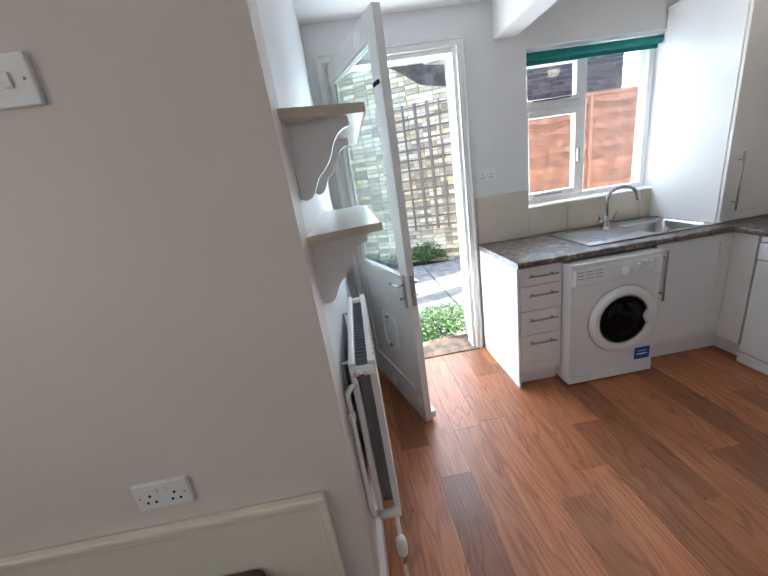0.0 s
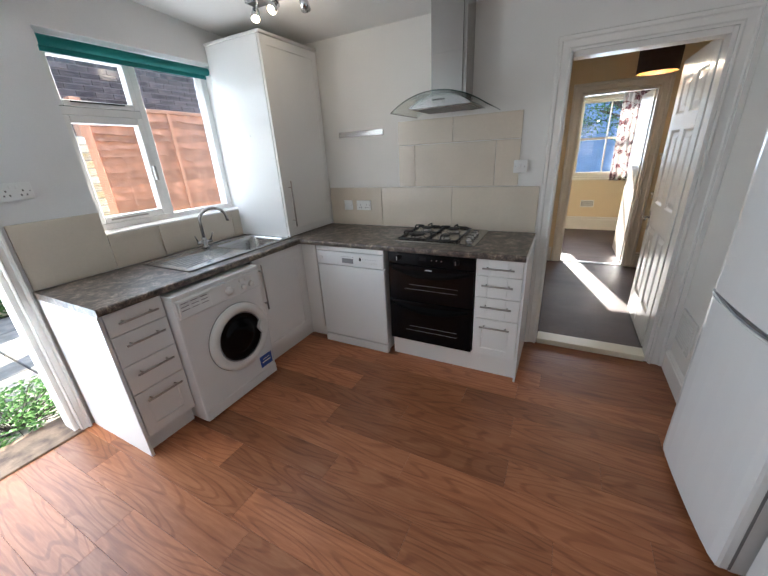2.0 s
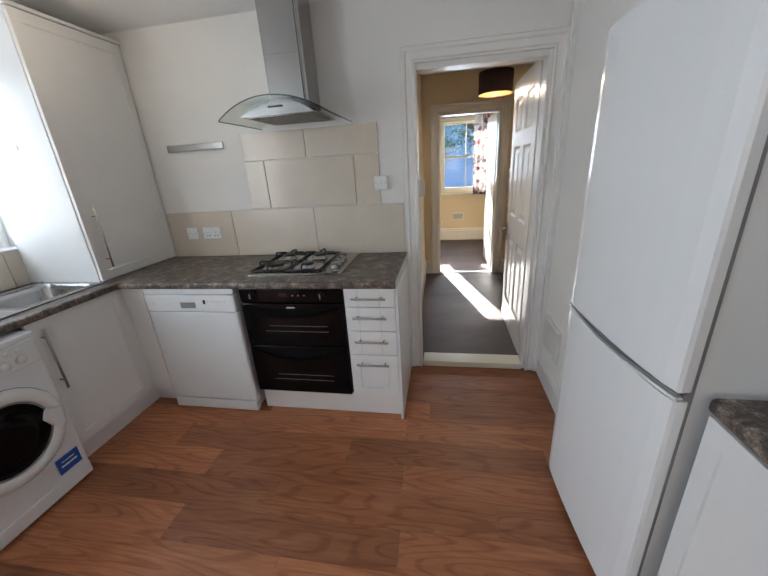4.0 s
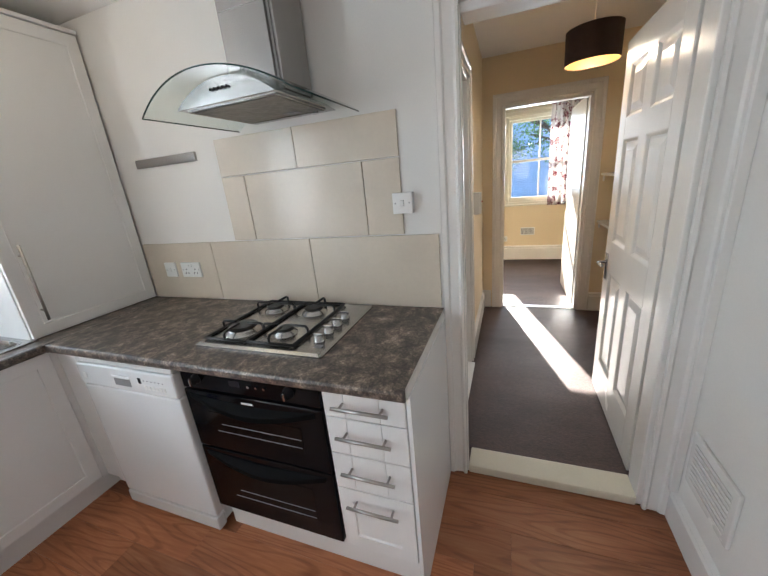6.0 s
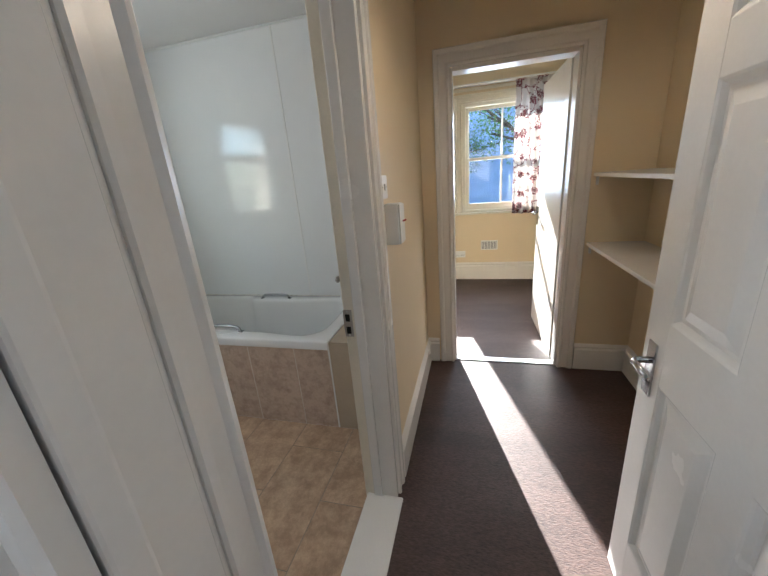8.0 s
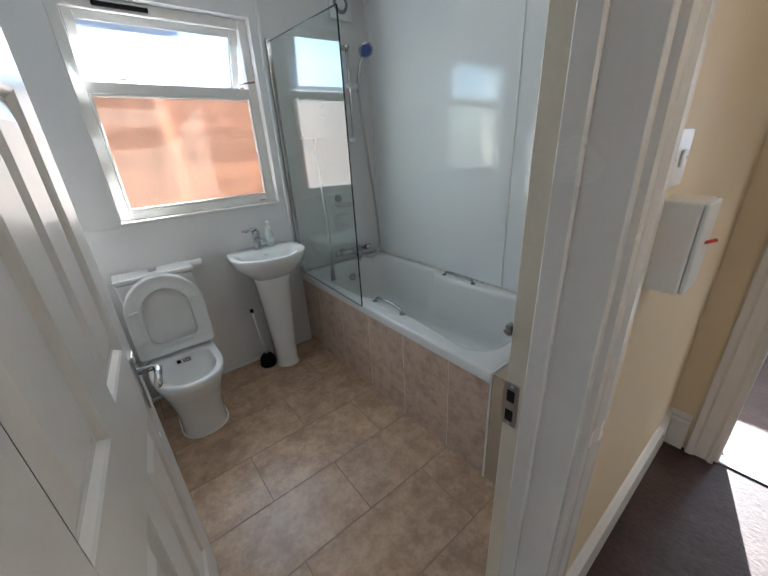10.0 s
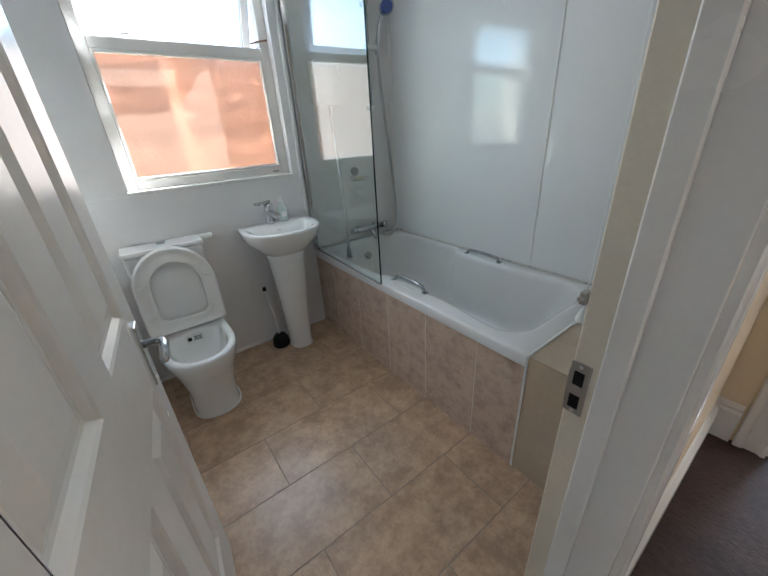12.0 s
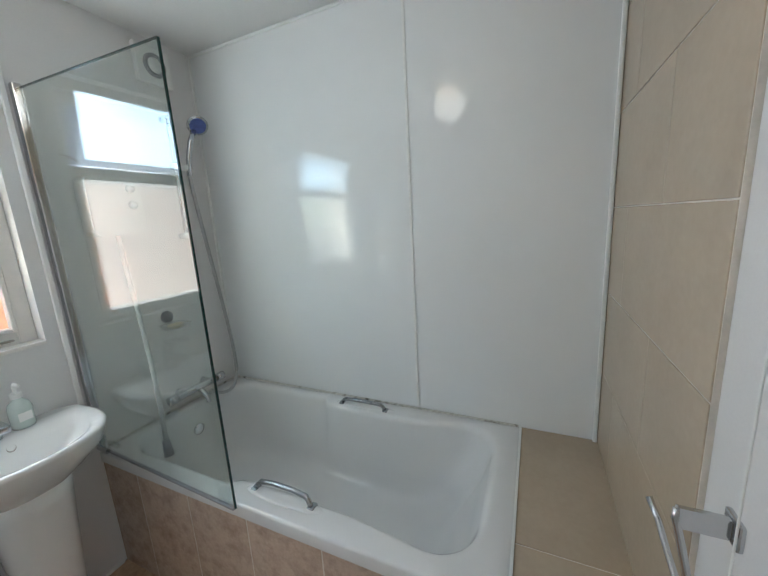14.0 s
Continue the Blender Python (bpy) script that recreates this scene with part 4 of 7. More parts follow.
part("filter", box(0.10, 0.40, -0.175, 0.175, 0.012, 0.0185, 0.002), mat("grey grease filter mesh", (0.27, 0.26, 0.24), 0.5, 0.2, 40, 500, 0.6, metal=0.6), hd, "grey metal grease filter")
part("filter_frame", tube([(0.09, -0.185, 0.016), (0.41, -0.185, 0.016), (0.41, 0.185, 0.016), (0.09, 0.185, 0.016)], 0.004, 6, True), STEEL, hd)
part("filter_catch", box(0.33, 0.37, -0.10, -0.04, 0.008, 0.0125, 0.002), GREY, hd)
part("hood_lamp", lathe([(0.018, 0.012), (0.018, 0.018), (0, 0.018)], 14, (0.435, -0.12, 0)), CHROME, hd)
for k in range(5):
    part("button", cyl((0.052, 0.035 - k * 0.017, 0.056), (0.062, 0.035 - k * 0.017, 0.056), 0.0045, n=10), BLACK, hd)

# boiler cupboard on the worktop
tc = thing("tall_wall_cupboard", "tall white laminate cupboard standing on the worktop", "cupboard", 2.457, 1.978, 0.914)
part("body", box(0.0, 0.62, 0.022, 0.545, 0.0, 1.405, 0.002), APPL, tc, "glossy white cabinet")
d = part("door", shaker_front(0.004, 0.618, 0.004, 1.40, 0.02, 0.075, 0.004), LAM, tc)
d.location.y = 0.02
bar_handle(d, 0.07, -0.02, 0.26, 0.36, (0, -1), True)
part("cornice", box(-0.006, 0.624, -0.006, 0.545, 1.405, 1.424, 0.004, 2), LAM, tc)
part("filler", box(0.596, 0.627, 0.03, 0.5, 0.0, 1.40), LAM, tc)
part("screw_cap", lathe([(0.012, 0), (0.01, 0.003), (0, 0.004)], 12), PLAST, tc).matrix_local = pose(0, 0.25, 0.78, 0, -90)


# sockets and switches
def plate(name, label, category, wide, m, gang, proud=0.012, rocker=False, box_depth=0.0):
    p = thing(name, label, category)
    bm = box(-wide / 2, wide / 2, -proud, 0, -0.043, 0.043, 0.003, 2)
    part("plate", bm, PLAST, p)
    if box_depth:
        part("back_box", box(-wide / 2 + 0.001, wide / 2 - 0.001, 0, box_depth, -0.042, 0.042, 0.002), PLAST, p)
    for g in range(gang):
        x = (g - (gang - 1) / 2) * 0.066
        if name == "socket_outlet":
            for dx, dz in ((0, 0.004), (-0.011, -0.018), (0.011, -0.018)):
                part("pin_hole", box(x + dx - 0.003, x + dx + 0.003, -proud - 0.0006, -proud + 0.001, dz - 0.004, dz + 0.004), BLACK, p)
            part("rocker", box((0.012 if g else -0.012) - 0.006, (0.012 if g else -0.012) + 0.006, -proud - 0.004, -proud, 0.014, 0.032, 0.002), PLAST, p)
        else:
            part("rocker", box(x - 0.008, x + 0.008, -proud - 0.005, -proud, -0.013, 0.013, 0.002), PLAST, p)
    for s in (-1, 1):
        part("screw", cyl((s * (wide / 2 - 0.013), -proud - 0.0006, 0), (s * (wide / 2 - 0.013), -proud + 0.001, 0), 0.003, n=10), GREY, p)
    p.matrix_world = m
    return p


TZ = 3.083
plate("switch_plate", "white single cooker spur switch on tiles", "switch", 0.086, pose(TZ, 1.782, 1.09, 0, 0, -90), 1)
plate("socket_outlet", "white double socket on tiles", "socket", 0.146, pose(TZ, 1.62, 1.09, 0, 0, -90), 2)
plate("switch_plate", "white surface-mounted isolator switch", "switch", 0.086, pose(3.064, 0.314, 1.382, 0, 0, -90), 1, box_depth=0.024)
plate("socket_outlet", "white socket on the painted wall beside the window", "socket", 0.146, pose(1.115, 2.53, 1.43), 2)
plate("switch_plate", "white single light switch on the stair wall", "switch", 0.086, pose(-0.505, 0.74, 1.80), 1)
plate("socket_outlet", "white double socket low on the stair wall", "socket", 0.146, pose(-0.57, 0.74, 0.80), 2)

# knife rail
kr = thing("knife_rail", "brushed steel magnetic knife rail on the wall", "knife rail", 3.09, 1.605, 1.682)
part("rail", box(-0.016, 0.0, -0.215, 0.215, -0.022, 0.022, 0.002), STEEL, kr)

# fridge-freezer
fz = thing("fridge_freezer", "tall white fridge-freezer with rounded doors", "fridge", 1.596, -0.657, 0, 4.5)
part("body", box(0.006, 0.594, -0.58, -0.03, 0.025, 1.84, 0.008, 2), APPL, fz)
for z0, z1 in ((0.035, 0.892), (0.905, 1.85)):
    bm = bmesh.new()
    prof = [(0.0, 0.0), (0.0, 0.022), *[(0.30 + 0.30 * math.cos(radians(a)), 0.022 + 0.028 * math.sin(radians(a)) ** 0.6) for a in range(170, 9, -20)], (0.60, 0.022), (0.60, 0.0)]
    addprism(bm, [(x, y - 0.022) for x, y in prof], "z", z0, z1)
    bmesh.ops.bevel(bm, geom=[e for e in bm.edges if abs(e.verts[0].co.z - e.verts[1].co.z) < 1e-5], offset=0.008, segments=2, affect="EDGES")
    dr = part("door", bm, APPL, fz, "white rounded fridge door", False)
    bm = bmesh.new()
    zz = 0.900 if z0 > 0.5 else 0.888
    addtube(bm, [(0.0 + 0.60 * i / 12, 0.008 + 0.022 * math.sin(math.pi * i / 12), zz + 0.005 * math.cos(math.pi * i / 6) * (1 if z0 > 0.5 else 0.6)) for i in range(13)], 0.0052, 8)
    part("grip_edge", bm, APPL if z0 < 0.5 else GREY, dr, "grey recessed grip line" if z0 > 0.5 else "", True)
part("seal", box(0.004, 0.596, -0.034, -0.02, 0.04, 1.84), GREY, fz)
for x in (0.05, 0.55):
    part("foot", cyl((x, -0.06, 0), (x, -0.06, 0.03), 0.018, n=12), BLACK, fz)

# worktop and cupboards on the other side
sw = thing("side_worktop", "dark brown stone-look laminate worktop on the short run", "worktop")
part("top", prism([(-y, z) for y, z in [(1.328, 0.872), (1.328, 0.912), (0.725, 0.912), (0.716, 0.908), (0.713, 0.900), (0.713, 0.884), (0.716, 0.876), (0.725, 0.872)]], "x", -0.30, 1.582), WORKTOP, sw)
part("end_edge", box(1.582, 1.586, -1.325, -0.722, 0.874, 0.910), EDGE, sw, "pale end edge strip")
for k, (x0, w) in enumerate(((1.02, 0.56), (0.44, 0.575), (-0.14, 0.575))):
    cb = thing("base_cupboard", "white shaker base cupboard with bar handle", "cupboard", x0 + w, -0.735, 0, 180, "cupboards under the short worktop")
    part("body", box(0, w - 0.002, 0.003, 0.545, 0.10, 0.870, 0.001), LAM, cb)
    part("plinth", box(0, w - 0.002, 0.05, 0.065, 0.0, 0.11), LAM, cb)
    d = part("door", shaker_front(0.003, w - 0.005, 0.06, 0.866), LAM, cb)
    bar_handle(d, w - 0.115 if k == 0 else 0.06, -0.02, 0.38, 0.36, (0, -1), True)

# spot bar on the ceiling
sb = thing("spotlight_bar", "chrome ceiling bar with three lit spotlights", "ceiling light", 2.37, 1.70, 2.442)
part("ceiling_plate", box(-0.05, 0.05, -0.22, 0.22, -0.022, 0.0, 0.006, 2), CHROME, sb)
for k, (dx, dy) in enumerate(((-0.03, 0.16), (-0.06, 0.0), (0.05, -0.16))):
    a = Vector((0, (1 - k) * 0.16, -0.02))
    t = a + Vector((dx * 0.5, dy * 0.1, -0.05))
    hd2 = part("spot_head", cyl(a, t, 0.006, n=8), CHROME, sb)
    way = Vector((dx, (k - 1) * 0.02, -0.05)).normalized()
    bm = cyl(t - way * 0.02, t + way * 0.045, 0.022, 0.03, 16)
    part("reflector", bm, CHROME, hd2, "chrome spotlight cup", True)
    part("bulb", cyl(t + way * 0.0455, t + way * 0.047, 0.024, n=16), DOWNL, hd2, "lit bulb face")
lamp("spot_bulbs", "POINT", Matrix.Translation((2.37, 1.70, 2.30)), 0.16, WARM, radius=0.06)

# radiator under the shelves
rd = thing("radiator", "white double-panel steel radiator with ribbed front", "radiator", -0.05, 0.90, 0)
Y0, Y1, Z0, Z1 = 0.0, 0.66, 0.32, 0.995


def rad_panel(x):
    bm = bmesh.new()
    outline = []
    n = 18
    for i in range(n):
        y = Y0 + 0.02 + (Y1 - Y0 - 0.04) * i / n
        w = (Y1 - Y0 - 0.04) / n
        outline += [(x + 0.012, y), (x + 0.012, y + w * 0.3), (x + 0.007, y + w * 0.45), (x + 0.007, y + w * 0.85)]
    outline = [(x - 0.012, Y0), (x + 0.010, Y0), *outline, (x + 0.010, Y1), (x - 0.012, Y1)]
    addprism(bm, [(a, b) for a, b in outline], "z", Z0, Z1)
    bmesh.ops.triangulate(bm, faces=[f for f in bm.faces if len(f.verts) > 4])
    return bm


part("front_panel", rad_panel(0.105), GLOSS, rd, "ribbed white steel front panel")
part("rear_panel", box(0.03, 0.052, Y0, Y1, Z0, Z1, 0.006, 2), GLOSS, rd, "white steel rear panel")
for k in range(22):
    y = 0.05 + k * 0.0255
    part("fin", box(0.054, 0.092, y, y + 0.004, Z0 + 0.03, Z1 - 0.015), GREY, rd)
for z in (Z0 + 0.03, Z1 - 0.03):
    for y in (-0.0, Y1):
        part("header", cyl((0.035, y, z), (0.11, y, z), 0.017, n=12), GLOSS, rd, "", True)
part("bleed_plug", lathe([(0.018, 0), (0.018, 0.008), (0.008, 0.01), (0, 0.012)], 8), CHROME, rd).matrix_local = pose(0.06, -0.012, Z1 - 0.03, 90)
for y in (0.10, 0.56):
    part("bracket", tube([(0.03, y, Z1 - 0.05), (0.0, y, Z1 - 0.05), (0.0, y, Z1 - 0.2)], 0.008, 8), GLOSS, rd)
vl = part("valve", lathe([(0.001, 0.0), (0.013, 0.002), (0.019, 0.012), (0.021, 0.05), (0.018, 0.082), (0.012, 0.09), (0.001, 0.091)], 18, (0.095, -0.045, 0.185)), PLAST, rd, "white thermostatic valve head", True)
part("valve_body", cyl((0.095, -0.045, 0.15), (0.095, -0.045, 0.187), 0.013, n=10), CHROME, vl)
part("pipe", tube([(0.095, -0.045, 0.0), (0.095, -0.045, 0.155)], 0.0075, 8), GLOSS, rd)
part("pipe", tube([(0.095, -0.045, 0.225), (0.095, -0.02, 0.29), (0.095, 0.01, 0.345)], 0.009, 8), GLOSS, rd)
part("pipe", tube([(0.04, 0.005, 0.915), (0.026, -0.014, 0.918), (0.014, -0.02, 0.905), (0.011, -0.02, 0.88), (0.011, -0.02, 0.40), (0.016, -0.018, 0.372), (0.04, 0.005, 0.36)], 0.0095, 10), GLOSS, rd, "painted bent feed pipe", True)
part("pipe_union", lathe([(0.012, 0.0), (0.014, 0.004), (0.014, 0.03), (0.012, 0.034)], 8, (0.011, -0.02, 0.80)), GLOSS, rd)


# wall shelves with curved brackets
def wall_shelf(z):
    s = thing("wall_shelf", "white painted shelf with bare front edge on curved brackets", "shelf", -0.05, 0.84, z, 0, "shelves over the radiator")
    out = [(0.0, -0.01), (0.197, 0.045), (0.197, 0.80), (0.0, 0.80)]
    part("board", prism(out, "z", 0.0, 0.022), GLOSS, s)
    part("edge_strip", prism([(0.1975, 0.046), (0.202, 0.048), (0.202, 0.80), (0.1975, 0.80)], "z", 0.0, 0.0225), MDF, s, "bare wood edging")
    part("edge_strip", prism([(0.0, -0.016), (0.198, 0.04), (0.198, 0.045), (0.0, -0.011)], "z", 0.0, 0.0225), MDF, s, "bare wood edging")
    side = [(0, 0), (0.155, 0), *[(p.x, p.y) for p in bez((0.157, -0.022, 0), (0.10, -0.03, 0), (0.11, -0.09, 0), (0.075, -0.118, 0), 8)], *[(p.x, p.y) for p in bez((0.07, -0.122, 0), (0.04, -0.14, 0), (0.05, -0.185, 0), (0.012, -0.188, 0), 8)], (0, -0.182)]
    for y in (0.055, 0.52):
        part("bracket", prism(side, "y", y, y + 0.02), GLOSS, s, "white scroll-cut wooden bracket")
    return s


wall_shelf(1.69)
wall_shelf(1.395)

# stair side: moulded string board
bm = bmesh.new()
addbox(bm, -1.80, -0.145, 0.712, 0.739, 0.668, 0.690, 0.006, 2)
addbox(bm, -1.80, -0.165, 0.722, 0.739, 0.645, 0.668, 0.006, 2)
addbox(bm, -0.167, -0.145, 0.712, 0.739, 0.0, 0.668, 0.006, 2)
addbox(bm, -0.185, -0.167, 0.722, 0.739, 0.0, 0.648, 0.006, 2)
addbox(bm, -1.80, -0.185, 0.732, 0.739, 0.0, 0.645)
setting("trim_stair_string", bm, CREAMGLOSS, "cream gloss moulded string board beside the stairs", "trim")
skirting("baseboard_west", (-0.05, 0.74, 0), (-0.05, 2.5, 0), 0.17, 0.02, (1, 0), GLOSS)
skirting("baseboard_stair_end", (-0.145, 0.74, 0), (-0.05, 0.74, 0), 0.17, 0.02, (0, -1), GLOSS)
skirting("baseboard_south", (2.24, -0.775, 0), (3.068, -0.775, 0), 0.15, 0.02, (0, 1), GLOSS)

# boxed-in panel and vent beside the doorway
vt = thing("wall_vent", "white painted ventilation grille low on the wall", "vent", 2.865, -0.775, 0.38)
part("frame", box(-0.14, 0.14, 0.0, 0.012, -0.11, 0.11, 0.004, 2), GLOSS, vt)
for k in range(9):
    part("slat", box(-0.115, 0.115, 0.012, 0.017, -0.085 + 0.019 * k, -0.075 + 0.019 * k, 0.002), GLOSS, vt)
setting("trim_panel_edge", box(3.045, 3.066, -0.775, -0.745, 0.15, 2.35, 0.004, 2), GLOSS, "white painted corner bead beside the architrave", "trim")


# kitchen window
def window_bars(parent, name, x0, x1, z0, z1, w, y0, y1, material=GLOSS):
    for a, b, c, d in ((x0, x0 + w, z0, z1), (x1 - w, x1, z0, z1), (x0 + w, x1 - w, z0, z0 + w), (x0 + w, x1 - w, z1 - w, z1)):
        part(name, box(a, b, y0, y1, c, d, 0.003, 1), material, parent)


win = tagged(new("window_1"), "white painted casement kitchen window with a fanlight", "window", kind="structure")
win.location = (0, 2.69, 0)
window_bars(win, "window_frame", 1.44, 2.54, 1.13, 2.215, 0.045, 0, 0.07)
part("window_frame", box(1.955, 2.0, 0, 0.07, 1.175, 2.17, 0.003), GLOSS, win)
part("window_frame", box(1.485, 1.955, 0, 0.07, 1.825, 1.87, 0.003), GLOSS, win)
s = part("casement", box(1.487, 1.53, -0.014, 0.05, 1.177, 1.823, 0.004), GLOSS, win)
for a, b, c, d in ((1.91, 1.953, 1.177, 1.823), (1.53, 1.91, 1.177, 1.22), (1.53, 1.91, 1.78, 1.823)):
    part("sash_bar", box(a, b, -0.014, 0.05, c, d, 0.004), GLOSS, s)
part("pane", box(1.53, 1.91, 0.02, 0.024, 1.22, 1.78), PANE, s)
part("stay", box(1.56, 1.80, -0.03, -0.02, 1.195, 1.207, 0.002), NICKEL, s, "metal casement stay")
part("catch", box(1.918, 1.935, -0.045, -0.014, 1.42, 1.52, 0.004), NICKEL, s, "metal window catch")
fan = part("fanlight", box(1.487, 1.525, -0.010, 0.05, 1.872, 2.168, 0.004), GLOSS, win)
for a, b, c, d in ((1.915, 1.953, 1.872, 2.168), (1.525, 1.915, 1.872, 1.907), (1.525, 1.915, 2.133, 2.168)):
    part("sash_bar", box(a, b, -0.010, 0.05, c, d, 0.004), GLOSS, fan)
part("pane", box(1.525, 1.915, 0.02, 0.024, 1.907, 2.133), PANE, fan)
part("stay", box(1.56, 1.86, -0.022, -0.014, 1.893, 1.901, 0.002), BLACK, fan)
part("pane", box(2.0, 2.495, 0.03, 0.034, 1.175, 2.17), PANE, win)
part("window_sill", box(1.44, 2.54, -0.16, 0.0, 1.13, 1.138, 0.003), GLOSS, win)
for o in win.children_recursive:
    if o.name.startswith("pane"):
        o.visible_shadow = False
bl = thing("roller_blind", "rolled-up teal roller blind at the window top", "blind", 1.47, 2.605, 2.175)
part("roll", cyl((0, 0, 0), (1.03, 0, 0), 0.026, n=18), TEAL, bl, "", True)
part("hem", box(0.01, 1.02, 0.012, 0.02, -0.05, 0.0), TEAL, bl)
for x in (-0.012, 1.03):
    part("bracket", box(x, x + 0.012, -0.02, 0.03, -0.03, 0.04, 0.002), PLAST, bl)

# back door, standing open
architrave("trim_back_door", "y", 2.53, -1, 0.06, 0.945, 0.0, 2.28, GLOSS, "white gloss moulded architrave round the back doorway", 0.6)
bm = bmesh.new()
addbox(bm, 0.052, 0.085, 2.535, 2.66, -0.04, 2.285, 0.003)
addbox(bm, 0.92, 0.953, 2.535, 2.66, -0.04, 2.285, 0.003)
addbox(bm, 0.085, 0.92, 2.535, 2.66, 2.25, 2.285, 0.003)
setting("trim_back_jamb", bm, GLOSS, "white painted back door frame", "trim")
setting("trim_back_threshold", box(0.05, 0.955, 2.50, 2.80, -0.05, 0.012, 0.01, 2), SILLWOOD, "worn bare wooden threshold", "threshold")
ang = math.degrees(math.atan2(1.725 - 2.535, 0.335 - 0.075))
bd = tagged(new("door_1"), "white painted back door standing open with glazed top and cat flap", "door", kind="structure")
bd.matrix_world = pose(0.075, 2.535, 0.015, 0, 0, ang)
DWID, DH = 0.85, 2.24
for a, b, c, d in ((0, 0.10, 0, DH), (DWID - 0.10, DWID, 0, DH), (0.10, DWID - 0.10, 0, 0.20), (0.10, DWID - 0.10, 0.83, 0.95), (0.10, DWID - 0.10, DH - 0.11, DH)):
    part("door_frame", box(a, b, -0.022, 0.022, c, d, 0.003), GLOSS, bd)
part("door_panel", box(0.10, DWID - 0.10, -0.010, 0.010, 0.20, 0.83), GLOSS, bd)
part("glazing", box(0.10, DWID - 0.10, -0.003, 0.003, 0.95, DH - 0.11), DOORGL, bd, "clear glass pane").visible_shadow = False
for s in (1, -1):
    window_bars(bd, "bead", 0.10, DWID - 0.10, 0.95, DH - 0.11, 0.014, s * 0.004, s * 0.016, GLOSS)
    lp = part("lock_plate", box(DWID - 0.075, DWID - 0.035, s * 0.022, s * 0.027, 0.78, 0.98, 0.002), NICKEL, bd)
    hb2 = tube([(DWID - 0.055, s * 0.025, 0.92), (DWID - 0.055, s * 0.06, 0.92), (DWID - 0.08, s * 0.068, 0.92), (DWID - 0.16, s * 0.066, 0.915)], 0.008, 8)
    part("door_handle", hb2, CHROME, lp, "chrome lever handle", True)
    part("key", box(DWID - 0.058, DWID - 0.052, s * 0.027, s * 0.06, 0.835, 0.85), CHROME, lp)
    bm = bmesh.new()
    addloft(bm, [(rrect(-0.115, 0.115, -0.135, 0.135, 0.05), 0.0), (rrect(-0.115, 0.115, -0.135, 0.135, 0.05), 0.009), (rrect(-0.108, 0.108, -0.128, 0.128, 0.046), 0.013), (rrect(-0.09, 0.09, -0.108, 0.108, 0.036), 0.013), (rrect(-0.087, 0.087, -0.105, 0.105, 0.034), 0.003)])
    cf = part("cat_flap", bm, PLAST, bd, "white plastic cat flap frame")
    cf.matrix_local = pose(DWID / 2 + 0.03, s * 0.011, 0.50, 90 if s < 0 else -90)
    bm = bmesh.new()
    addloft(bm, [(rrect(-0.084, 0.084, -0.102, 0.102, 0.032), 0.0035), (rrect(-0.084, 0.084, -0.102, 0.102, 0.032), 0.006), (rrect(-0.076, 0.076, -0.094, 0.094, 0.03), 0.007)])
    part("flap", bm, mat("scuffed flap plastic", (0.80, 0.77, 0.70), 0.3, 0.15, 9, 60, 0.1) if s > 0 else bpy.data.materials["scuffed flap plastic"], cf)
    part("catch", box(-0.014, 0.014, -0.118, -0.10, 0.008, 0.02, 0.003), RED, cf, "red plastic catch")
    part("catch", box(-0.014, 0.014, 0.10, 0.118, 0.008, 0.02, 0.003), RED, cf, "red plastic catch")
part("latch", box(DWID - 0.001, DWID + 0.002, -0.012, 0.012, 0.80, 0.98, 0.001), NICKEL, bd)
part("bolt", box(DWID - 0.09, DWID - 0.02, -0.03, -0.022, 1.93, 1.95, 0.002), BLACK, bd, "small black bolt")
part("weather_bar", box(0.0, DWID, 0.022, 0.055, 0.01, 0.06, 0.008, 2), GLOSS, bd)
for z in (0.25, 1.1, 2.0):
    part("hinge", cyl((-0.006, -0.02, z), (-0.006, -0.02, z + 0.09), 0.007, n=10), NICKEL, bd)

# ---- doors inside ----


